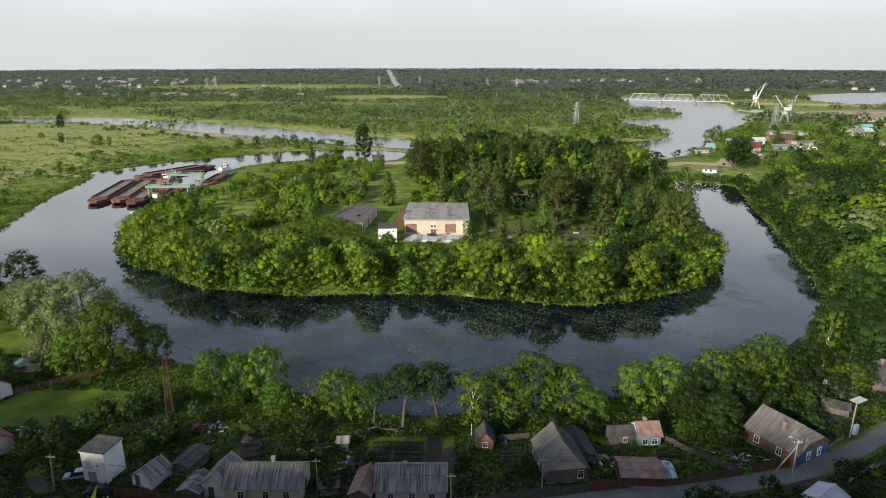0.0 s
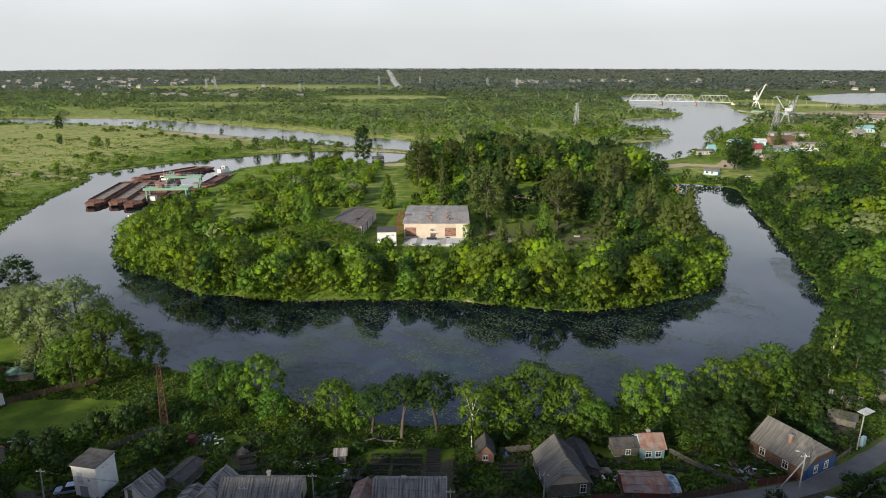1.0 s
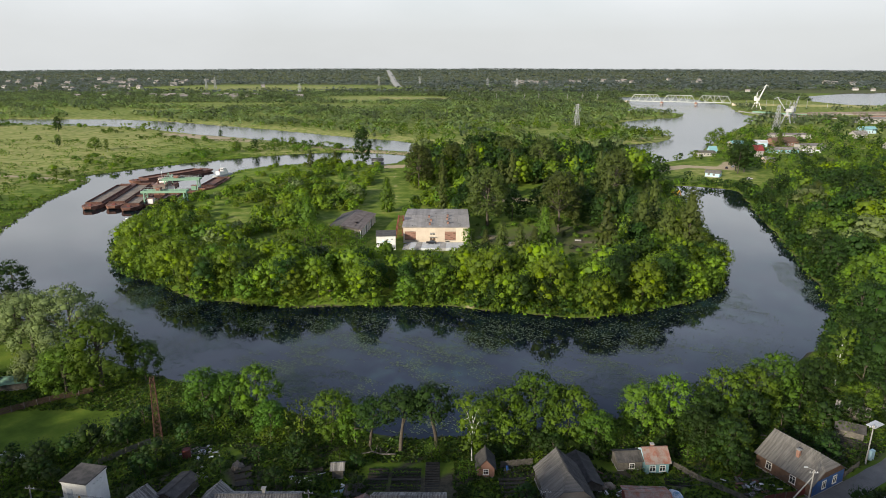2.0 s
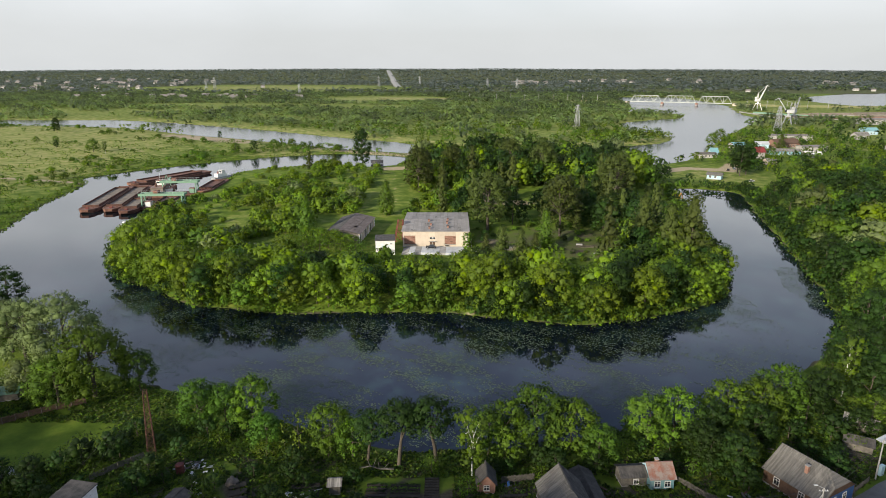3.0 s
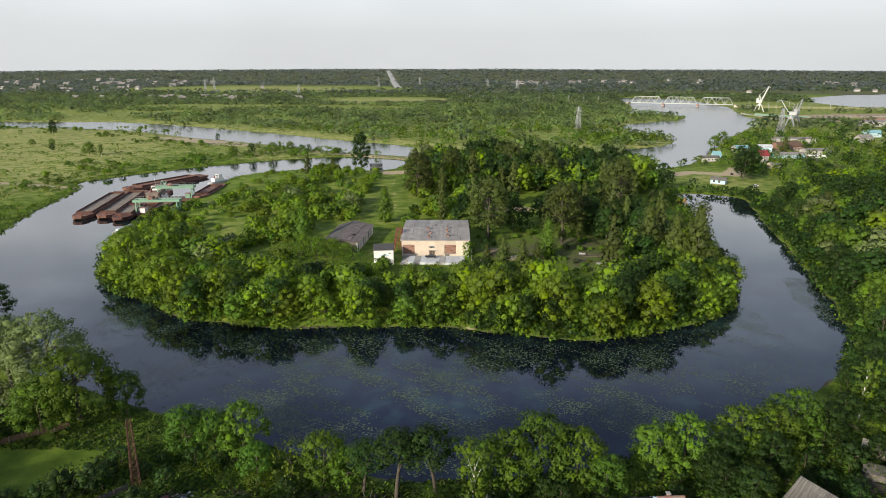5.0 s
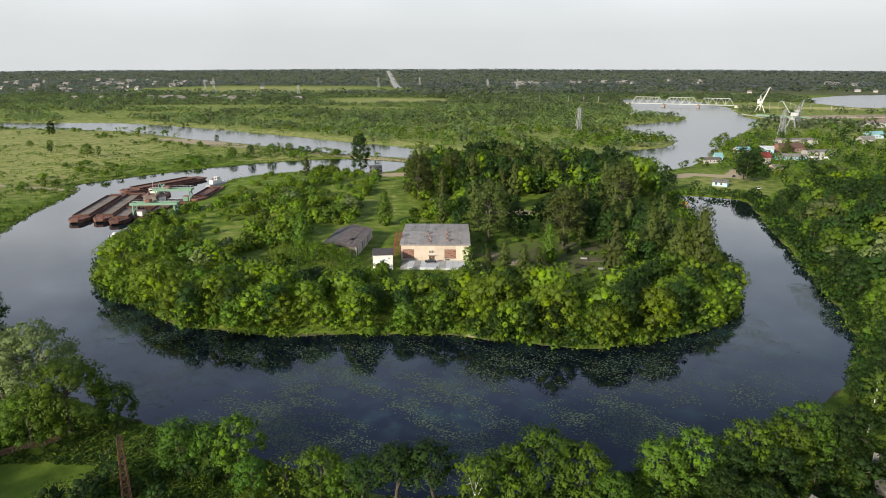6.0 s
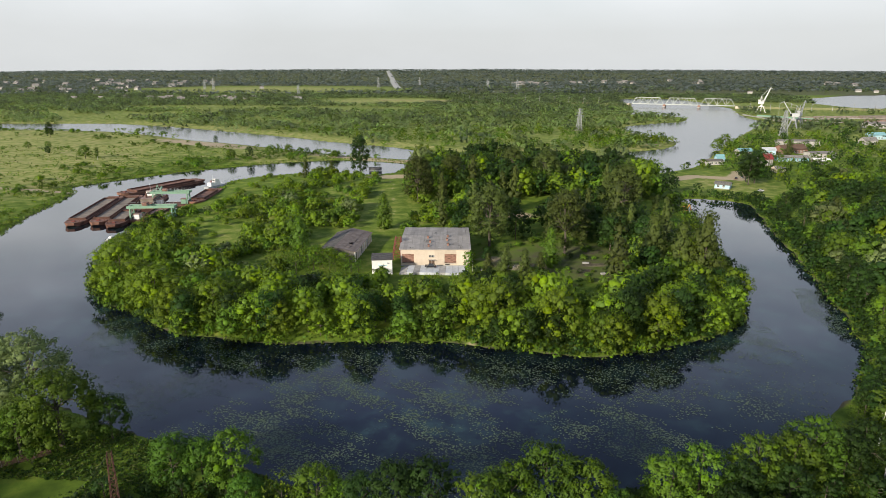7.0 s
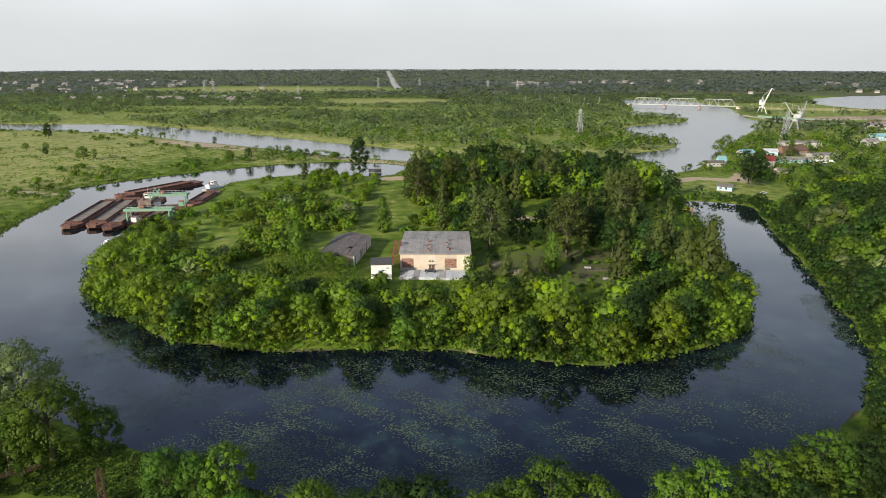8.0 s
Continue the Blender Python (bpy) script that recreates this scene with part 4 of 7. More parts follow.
# ---- woods beyond the river, meadow bushes ----
far_wood = Wood()
x, y, d, r = spots(-1250, 900, 560, 1800, 14.5, 31)
field = np.maximum(smear(x, y, -330, 1230, 330, 75, -8), smear(x, y, -150, 1500, 190, 150))
for k in range(len(x)):
    if d[k] < 5 or abs(x[k]) > 0.74 * y[k] + 60:
        continue
    near_meadow = x[k] < -75 and y[k] < 850 and between(GRID_D, x[k], y[k]) > 0 and (y[k] < 560 - 0.62 * (x[k] + 90))
    if near_meadow or (150 < x[k] and y[k] < 900 and x[k] > 0.46 * y[k]):
        continue
    strip = (10 < d[k] < 26 and y[k] < 900 and x[k] < 20)
    g = float(ripple(x[k], y[k], 0.11)) + 0.5 * float(ripple(x[k] + 300, y[k], 0.3))
    if (strip and r.random() < 0.9) or field[k] > 0.3 or (g > 0.62 and r.random() < 0.85):
        continue
    if x[k] < -380 and y[k] < 1150 and g > -0.25:
        continue
    if x[k] > 440 and 860 < y[k] < 1420:
        continue
    tall = float(ripple(x[k], y[k], 0.07))
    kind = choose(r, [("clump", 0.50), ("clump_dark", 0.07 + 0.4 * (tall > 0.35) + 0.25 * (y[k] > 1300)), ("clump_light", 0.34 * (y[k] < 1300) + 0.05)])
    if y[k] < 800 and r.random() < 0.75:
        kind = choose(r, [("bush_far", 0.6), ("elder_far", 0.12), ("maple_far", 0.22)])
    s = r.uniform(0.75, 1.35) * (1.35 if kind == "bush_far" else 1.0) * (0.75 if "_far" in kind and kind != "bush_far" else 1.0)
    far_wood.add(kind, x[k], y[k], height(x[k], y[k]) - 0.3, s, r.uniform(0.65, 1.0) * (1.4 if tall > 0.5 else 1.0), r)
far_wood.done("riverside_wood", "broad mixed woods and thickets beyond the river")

# forest to the horizon; its haze is in the leaf colours
forest = Wood()
rows = np.concatenate([np.arange(1800, 3000, 33), np.arange(3000, 4930, 46)])
r = np.random.default_rng(33)
for yy in rows:
    step = 33 if yy < 3000 else 46
    for xx in np.arange(-0.76 * yy - 60, 0.76 * yy + 60, step):
        px, py = xx + r.uniform(-.45, .45) * step, yy + r.uniform(-.45, .45) * step
        if float(between(GRID_D, px, py)) < 6:
            continue
        road_x = -165 - (py - 2357) * 0.104
        if abs(px - road_x) < 26 and 2380 < py < 4500:
            continue
        open_field = smear(np.array(px), np.array(py), -620, 2320, 420, 330) > 0.1 or smear(np.array(px), np.array(py), -150, 2080, 420, 60) > 0.15
        if open_field or (py < 2700 and float(ripple(px, py, 0.05)) > 0.42 and r.random() < 0.8):
            continue
        if px > 600 and py < 2300 and (py < 2050 and px < 0.8 * py - 300 + 900 and r.random() < 0.93):
            continue
        if py < 2400 and r.random() < 0.35:
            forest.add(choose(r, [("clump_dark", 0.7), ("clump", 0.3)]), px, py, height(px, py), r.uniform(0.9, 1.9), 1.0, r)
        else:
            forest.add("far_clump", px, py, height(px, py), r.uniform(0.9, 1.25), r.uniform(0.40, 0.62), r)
forest.done("distant_forest", "forest reaching the horizon, haze put into its blue-green leaf colour")

# meadow across the channel
meadow = Wood()
x, y, d, r = spots(-640, -60, 225, 850, 7.4, 34)
for k in range(len(x)):
    oxbow = x[k] > -158 and y[k] < 542
    if d[k] < 0.6 or abs(x[k]) > 0.76 * y[k] + 20 or oxbow or (y[k] > 575 - 0.62 * (x[k] + 100) and y[k] > 600):
        continue
    patch = float(ripple(x[k], y[k], 0.3))
    if smear(x[k:k + 1], y[k:k + 1], -245, 660, 95, 20, -33)[0] > 0.2 and r.random() < 0.85:
        continue
    spit = y[k] > 495 and x[k] > -330
    p = 0.8 if d[k] < 38 and patch > -0.3 else (0.7 if d[k] < 75 and patch > 0.2 else (0.45 if patch > 0.66 else 0.025))
    if d[k] < 6:
        p = 0.55
    if y[k] < 345:
        p = max(p, 0.85)
    if spit and 5 < d[k] < 34:
        p = 0.85 * (patch > -0.45)
    if r.random() < p:
        low = 0.45 if d[k] < 6 else (1.0 if d[k] < 75 else 0.6)
        meadow.add(choose(r, [("shrub_green", 0.22), ("bush_far", 0.72), ("shrub", 0.06)]), x[k], y[k], height(x[k], y[k]) - 0.2, r.uniform(0.4, 0.95) * low * (1.15 if spit else 1.0), r.uniform(0.7, 1.0), r)
meadow.done("meadow_bushes", "scattered dark bushes on the meadow and along its bank")
for kind, tx, ty, h in (("conifer", -440, 722, 17), ("elder_mid", -382, 624, 7), ("elder_mid", -306, 552, 12), ("birch", -291, 543, 11), ("elder_mid", -398, 619, 7), ("alder_mid", -354, 578, 8),
                        ("elder_mid", -369, 700, 7), ("alder_mid", -247, 700, 8), ("elder_mid", -140, 585, 9), ("alder_mid", -120, 572, 8), ("elder_mid", -150, 560, 10), ("alder_mid", -165, 552, 11), ("elder_mid", -180, 548, 9)):
    tree(kind, tx, ty, h / KINDS[kind][0], 1.0, "lone trees on the meadow")


def tussocks():
    """Reeds along the banks and rough grass over the meadow."""
    r = np.random.default_rng(43)
    x, y = r.uniform(-470, 150, 260000), r.uniform(160, 640, 260000)
    d = between(GRID_D, x, y)
    rough = ripple(x, y, 0.55) + 0.6 * ripple(x + 20, y * 1.4, 1.5)
    bank = (d > -1.2) & (d < 7) & (r.random(len(x)) < 0.8)
    meadow_side = (x < -160 - 0.1 * (y - 240)) & (d > 0) & (r.random(len(x)) < 0.16 * (rough > 0.05) + 0.25 * (y < 330))
    k = (bank | meadow_side) & (np.abs(x) < 0.76 * y + 10)
    x, y, d = x[k], y[k], d[k]
    s = r.uniform(0.5, 1.1, len(x)) * np.where(d > 7, 1.2, 0.9)
    c = np.stack([x, y, np.maximum(between(GRID_Z, x, y), -0.1) + s * 0.4], 1)
    nrm = unit(np.stack([r.normal(size=len(x)), r.normal(size=len(x)) - 0.5, np.full(len(x), 0.9)], 1))
    v, f = cards(c, nrm, s, r)
    return tagged(new("reeds", mesh_of("reeds", v, f, [WOOD["green"], WOOD["maple"], WOOD["olive"]], r.choice([0, 0, 1, 2], len(f)), r.random(len(f)))), "reeds and rough tussocks along the banks", "grass", kind="stuff")


tussocks()


def lily_pads():
    """Floating leaves: thick along the island's front shore, in drifts over the open water."""
    r = np.random.default_rng(41)
    n = 800000
    x, y = r.uniform(-135, 135, n), r.uniform(112, 232, n)
    keep = (between(GRID_D, x, y) < -1.2)
    x, y = x[keep], y[keep]
    isl = -signed(x, y, rounded(OXBOW_INNER[:22] + [(-151, 349)], 1))
    isl = np.abs(isl)
    drift = 0.5 + 0.5 * ripple(x, y, 0.75) + 0.35 * ripple(x + 40, y * 1.6, 1.9)
    p = 0.22 * np.exp(-((isl - 12) / 8) ** 2) * (y < 235) * np.clip((drift - 0.25) * 1.7, 0.03, 1) * (x > -105) * (x < 100)
    p = np.maximum(p, 0.62 * np.clip(drift - 0.26, 0, 0.7) * np.exp(-((x + 24) / 52) ** 2) * smooth(182, 152, y))
    p = np.maximum(p, 0.55 * np.clip(drift - 0.30, 0, 0.6) * np.exp(-((x - 45) / 36) ** 2) * smooth(172, 150, y))
    p = np.maximum(p, 0.25 * (np.abs(between(GRID_D, x, y) + 6) < 5) * (x > 118) * np.clip(drift, 0, 1))
    keep = r.random(len(x)) < p
    x, y = x[keep], y[keep]
    s = r.uniform(0.08, 0.24, len(x))
    a = r.uniform(0, 6.28, len(x))
    ang = a[:, None] + np.linspace(0.3, 5.9, 5)[None, :]
    vx, vy = x[:, None] + s[:, None] * np.cos(ang), y[:, None] + 0.9 * s[:, None] * np.sin(ang)
    z = np.full(vx.shape, 0.02) + r.uniform(0, 0.03, vx.shape)
    v = np.stack([vx, vy, z], 2).reshape(-1, 3)
    return tagged(new("lily_pads", mesh_of("lily_pads", v, np.arange(len(v)).reshape(-1, 5), [PAD])), "drifts of floating green water lily leaves", "water plants", kind="stuff")


lily_pads()
# ---- building blocks ----
def part(name, bm, mat, parent, label=""):
    me = bpy.data.meshes.new(name)
    bm.normal_update()
    bm.to_mesh(me)
    bm.free()
    me.materials.append(mat)
    ob = new(name, me)
    if parent:
        ob.parent = parent
    if label:
        ob["label"] = label
    if name in ("board_panel", "bracing", "railing", "jib_bracing"):
        ob["kind"] = "stuff"
    return ob


def thing(name, m, label, category, group=""):
    e = new(name)
    e.matrix_basis = m
    return tagged(e, label, category, group)


def box(sx, sy, sz, x=0, y=0, z=0, turn=0, soft=0.0, bm=None):
    """A block that stands on z, centred in x and y; its edges rounded by soft."""
    bm = bm or bmesh.new()
    vs = bmesh.ops.create_cube(bm, size=1, matrix=pose(x, y, z + sz / 2, 0, 0, turn) @ Matrix.Diagonal((sx, sy, sz, 1)))["verts"]
    if soft:
        bmesh.ops.bevel(bm, geom=list({e for v in vs for e in v.link_edges}), offset=soft, segments=2, affect="EDGES")
    return bm


def bar(a, b, w, h=None, bm=None):
    """A straight beam between two points."""
    bm = bm or bmesh.new()
    a, b = Vector(a), Vector(b)
    q = (b - a).to_track_quat("Z", "Y").to_matrix().to_4x4()
    bmesh.ops.create_cube(bm, size=1, matrix=Matrix.Translation((a + b) / 2) @ q @ Matrix.Diagonal((w, h or w, (b - a).length, 1)))
    return bm


def tube(a, b, r1, r2=None, sides=10, bm=None):
    bm = bm or bmesh.new()
    a, b = Vector(a), Vector(b)
    q = (b - a).to_track_quat("Z", "Y").to_matrix().to_4x4()
    bmesh.ops.create_cone(bm, cap_ends=True, segments=sides, radius1=r1, radius2=r1 if r2 is None else r2, depth=(b - a).length, matrix=Matrix.Translation((a + b) / 2) @ q)
    return bm


def poly(faces, bm=None):
    bm = bm or bmesh.new()
    for f in faces:
        bm.faces.new([bm.verts.new(p) for p in f])
    return bm


def roof_slope(parent, mat, a, b, c, d, wave=0.0, sag=0.0, r=None, sheet=1.1, name="roof_slope"):
    """A roof slope from the eave a-b to the ridge d-c, laid in overlapping sheets, each a piece of its own."""
    a, b, c, d = (Vector(p) for p in (a, b, c, d))
    n = max(1, round((b - a).length / sheet))
    rise = max(1, round((d - a).length / 1.9))
    nrm = (b - a).cross(d - a).normalized()
    if nrm.z < 0:
        nrm = -nrm
    bed_bm = poly([[a - nrm * 0.05, b - nrm * 0.05, c - nrm * 0.05, d - nrm * 0.05]])
    base = part(name, bed_bm, mat, parent)
    k = 4 if wave else 1
    thick = 0.05
    for j in range(rise):
        for i in range(n):
            bm = bmesh.new()
            skew = r.uniform(-0.02, 0.02) if r else 0
            rows = []
            for f, lift in ((max(0, j / rise - 0.02), 0.05 if j else 0.01), (min(1, (j + 1) / rise), 0.0)):
                p, q = a.lerp(d, f), b.lerp(c, f)
                row = []
                for m in range(k + 1):
                    g = (i + m / k) / n
                    o = (wave if m % 2 else -wave) + lift + skew
                    row.append(p.lerp(q, min(1, g + (0.004 if m == k else 0))) + nrm * o - Vector((0, 0, sag * math.sin(math.pi * g) * f)))
                rows.append(row)
            t0, t1 = [bm.verts.new(v) for v in rows[0]], [bm.verts.new(v) for v in rows[1]]
            u0 = [bm.verts.new(v - nrm * thick) for v in rows[0]]
            for m in range(k):
                bm.faces.new((t0[m], t0[m + 1], t1[m + 1], t1[m]))
                bm.faces.new((u0[m], u0[m + 1], t0[m + 1], t0[m]))
            bmesh.ops.recalc_face_normals(bm, faces=bm.faces)
            part("roof_sheet", bm, mat, base)
    return base


def window(parent, x, y, z, turn, w=0.9, h=1.2, frame_mat=None, pane_mat=None, bars=True):
    """A window set on a wall: casing, glass and glazing bars. turn: the way it faces (0: -y)."""
    m = pose(x, y, z, 0, 0, turn)
    fr = frame_mat or WHITE
    bm = bmesh.new()
    for sx in (-1, 1):
        box(0.10, 0.09, h + 0.2, sx * (w / 2 + 0.05), 0, -0.1, bm=bm)
    box(w + 0.01, 0.086, 0.10, 0, 0, h, bm=bm)
    bm.transform(m)
    f = part("window", bm, fr, parent)
    pieces = [("window_sill", box(w + 0.3, 0.16, 0.10, 0, -0.03, -0.2))]
    if bars:
        pieces += [("glazing_bar", box(0.06, 0.05, h, 0, 0, 0)), ("glazing_bar", box(w, 0.045, 0.06, 0, 0, h * 0.62))]
    for name, piece in pieces:
        piece.transform(m)
        part(name, piece, fr, f)
    g = box(w, 0.03, h, 0, 0.02, 0)
    g.transform(m)
    part("pane", g, pane_mat or GLASS, f)
    return f


def house(name, x, y, turn, w, d, wall_h, ridge_h, wall_mat, roof_mat, label, category="house", windows=(), door=None, chimney=None, hip=0.0, over=0.35, wave=0.03, roof2=None,
          gable_mat=None, plinth=0.25, group="", zbase=None, sheet=1.1, sag=0.0, end_mat=None):
    """A pitched house; its ridge runs along local x. windows: (face, along, up, w, h)."""
    z0 = height(x, y) if zbase is None else zbase
    e = thing(name, pose(x, y, z0, 0, 0, turn), label, category, group)
    r = random.Random(int(abs(x) * 37 + abs(y) * 11))
    if plinth:
        part("plinth", box(w + 0.12, d + 0.12, plinth + 0.5, 0, 0, -0.5), CONCRETE, e)
    hw, hd, b = w / 2, d / 2, plinth
    t = 0.18
    for sy in (-1, 1):
        part("wall", box(w, t, wall_h - b, 0, sy * (hd - t / 2), b), wall_mat, e)
    for sx in (-1, 1):
        g = hip if sx < 0 else 0.0
        part("wall", box(t, d - 2 * t - 0.006, wall_h - b, sx * (hw - t / 2), 0, b), end_mat if end_mat and sx < 0 else wall_mat, e)
        rise = (ridge_h - wall_h) * (0.55 if g else 1.0)
        k = rise / (ridge_h - wall_h)
        pts = [(-hd, wall_h), (hd, wall_h), (hd * (1 - k), wall_h + rise), (-hd * (1 - k), wall_h + rise)] if k < 1 else [(-hd, wall_h), (hd, wall_h), (0, ridge_h)]
        x1, x2 = sx * (hw - t), sx * hw
        bm = poly([[(x2, p, q) for p, q in pts], [(x1, p, q) for p, q in reversed(pts)]])
        for (p, q), (p2, q2) in zip(pts, pts[1:] + pts[:1]):
            poly([[(x2, p, q), (x1, p, q), (x1, p2, q2), (x2, p2, q2)]], bm)
        bmesh.ops.recalc_face_normals(bm, faces=bm.faces)
        part("gable", bm, gable_mat or wall_mat, e)
    k = (ridge_h - wall_h) / hd
    ez = wall_h - over * k + 0.08
    rz = ridge_h + 0.08
    rx0, rx1 = -hw - over + hip, hw + over
    q = 0.55
    zz, yy = wall_h + (ridge_h - wall_h) * q + 0.08, hd * (1 - q)
    for sy, mat in ((-1, roof_mat), (1, roof2 or roof_mat)):
        if hip:
            roof_slope(e, mat, (-hw - over, sy * (hd + over), ez), (hw + over, sy * (hd + over), ez), (hw + over, sy * yy, zz), (-hw - over, sy * yy, zz), wave, sag, r, sheet)
            roof_slope(e, mat, (-hw - over, sy * yy, zz), (hw + over, sy * yy, zz), (rx1, 0, rz), (rx0, 0, rz), wave, sag, r, sheet)
            continue
        roof_slope(e, mat, (-hw - over, sy * (hd + over), ez), (hw + over, sy * (hd + over), ez), (rx1, 0, rz), (rx0, 0, rz), wave, sag, r, sheet)
    if hip:
        bm = poly([[(-hw - over - 0.05, -yy - 0.1, zz - 0.02), (-hw - over - 0.05, yy + 0.1, zz - 0.02), (rx0, 0, rz + 0.03)], [(-hw - over - 0.05, yy + 0.1, zz - 0.1), (-hw - over - 0.05, -yy - 0.1, zz - 0.1), (rx0, 0, rz - 0.06)]])
        part("hip_slope", bm, roof2 or roof_mat, e)
    part("ridge_cap", bar((rx0, 0, rz + 0.05), (rx1, 0, rz + 0.05), 0.22, 0.08), roof_mat, e)
    for face, along_w, up, ww, hh in windows:
        if face == "front":
            window(e, along_w, -hd - 0.03, up, 0, ww, hh)
        elif face == "back":
            window(e, along_w, hd + 0.03, up, 180, ww, hh)
        elif face == "left":
            window(e, -hw - 0.03, along_w, up, -90, ww, hh)
        else:
            window(e, hw + 0.03, along_w, up, 90, ww, hh)
    if door:
        face, along_w, mat = door
        px, py, tt = {"front": (along_w, -hd - 0.03, 0), "back": (along_w, hd + 0.03, 180), "left": (-hw - 0.03, along_w, -90), "right": (hw + 0.03, along_w, 90)}[face]
        bm = box(0.95, 0.08, 2.0)
        bm.transform(pose(px, py, b, 0, 0, tt))
        dd = part("door", bm, mat, e)
        bm = box(0.05, 0.06, 0.14, 0.35, -0.06, 1.0)
        bm.transform(pose(px, py, b, 0, 0, tt))
        part("handle", bm, STEEL, dd)
    if chimney:
        cx, cy, ch = chimney
        cz = ridge_h - abs(cy) * k
        c = part("chimney", box(0.55, 0.55, ch + 0.5, cx, cy, cz - 0.4, soft=0.02), BRICK if roof_mat is not ASBESTOS else CONCRETE, e)
        part("chimney_cap", box(0.72, 0.72, 0.12, cx, cy, cz + ch + 0.1), CONCRETE, c)
    return e


def fence(points, h, mat, label, gap=0.02, name="fence"):
    """A board fence: posts, rails and boards, panel by panel."""
    x0, y0 = points[0]
    e = thing(name, pose(x0, y0, height(x0, y0)), label, "fence")
    base = Vector((x0, y0, height(x0, y0)))
    r = random.Random(int(x0 * 13 + y0 * 7))
    for (ax, ay), (bx, by) in zip(points, points[1:]):
        L = math.hypot(bx - ax, by - ay)
        n = max(1, round(L / 2.4))
        for k in range(n):
            p = Vector((ax + (bx - ax) * k / n, ay + (by - ay) * k / n, 0))
            q = Vector((ax + (bx - ax) * (k + 1) / n, ay + (by - ay) * (k + 1) / n, 0))
            p.z, q.z = height(p.x, p.y), height(q.x, q.y)
            part("post", box(0.12, 0.12, h + 0.35, *(p - base + Vector((0, 0, -0.3)))), OLDWOOD, e)
            bm = bmesh.new()
            m = int((q - p).length / 0.16)
            u = (q - p) / m
            t = math.degrees(math.atan2(u.y, u.x))
            for i in range(m):
                c = p + u * (i + 0.5) - base
                box(0.15 - gap, 0.025, h * r.uniform(0.9, 1.04), c.x, c.y, c.z + 0.06, t, bm=bm)
            part("board_panel", bm, mat, e)
            for z in (0.35, h * 0.8):
                part("rail", bar(p - base + Vector((0, 0.05, z)), q - base + Vector((0, 0.05, z)), 0.05, 0.08), OLDWOOD, e)
    return e


def utility_pole(x, y, h, label="grey concrete utility pole beside the lane", brace=None, lamp=False, turn=0, lean=0.0):
    e = thing("utility_pole", pose(x, y, height(x, y) - 0.2, 0, lean, turn), label, "pole", "poles along the lane")
    part("pole", tube((0, 0, 0), (0, 0, h), 0.15, 0.09), CONCRETE, e)
    part("crossarm", box(1.5, 0.1, 0.1, 0, 0, h - 0.6), STEEL, e)
    for k in (-0.6, -0.2, 0.2, 0.6):
        part("insulator", tube((k, 0, h - 0.5), (k, 0, h - 0.3), 0.05, 0.03, 8), WHITE, e)
    if brace:
        part("brace", tube((brace[0], brace[1], 0), (0, 0, h * 0.86), 0.13, 0.10), CONCRETE, e)
    if lamp:
        arm = part("lamp_arm", bar((0, 0, h - 0.1), (-1.2, 0, h + 0.5), 0.06), STEEL, e)
        part("lamp_head", box(0.6, 0.22, 0.12, -1.4, 0, h + 0.45, soft=0.03), PALEGREY, arm)
    return e


def wire(a, b, sag=0.7, name="wire", thick=0.014):
    c = bpy.data.curves.new(name, "CURVE")
    c.dimensions, c.bevel_depth, c.bevel_resolution = "3D", thick, 1
    s = c.splines.new("POLY")
    s.points.add(12)
    for k in range(13):
        f = k / 12
        p = Vector(a).lerp(Vector(b), f)
        s.points[k].co = (p.x, p.y, p.z - sag * 4 * f * (1 - f), 1)
    c.materials.append(WIRE)
    return tagged(new(name, c), "thin overhead wire strung between poles", "wire", "overhead wires")


def lattice(name, m, h, w0, w1, mat, label, category, bays=7, arms=(), group="", thick=0.14):
    """A four-legged lattice mast; arms: (height, reach)."""
    e = thing(name, m, label, category, group)

    def corner(k, f):
        w = (w0 + (w1 - w0) * f) / 2
        return Vector(((-1, 1, 1, -1)[k] * w, (-1, -1, 1, 1)[k] * w, h * f))

    for k in range(4):
        part("leg", bar(corner(k, 0), corner(k, 1), thick), mat, e)
    for i in range(bays):
        f0, f1 = i / bays, (i + 1) / bays
        bm = bmesh.new()
        for k in range(4):
            bar(corner(k, f0), corner((k + 1) % 4, f1), thick * 0.55, bm=bm)
            bar(corner((k + 1) % 4, f0), corner(k, f1), thick * 0.55, bm=bm)
            bar(corner(k, f1), corner((k + 1) % 4, f1), thick * 0.55, bm=bm)
        part("bracing", bm, mat, e)
    for z, reach in arms:
        f = z / h
        w = (w0 + (w1 - w0) * f) / 2
        for s in (-1, 1):
            bm = bmesh.new()
            for sy in (-1, 1):
                bar((s * w, sy * w, z), (s * reach, 0, z + 0.2), thick * 0.7, bm=bm)
                bar((s * w, sy * w, z + 1.2), (s * reach, 0, z + 0.2), thick * 0.6, bm=bm)
            arm = part("crossarm", bm, mat, e)
            part("insulator", tube((s * reach, 0, z + 0.2), (s * reach, 0, z - 1.6), 0.12, 0.12, 6), PALEGREY, arm)
    return e


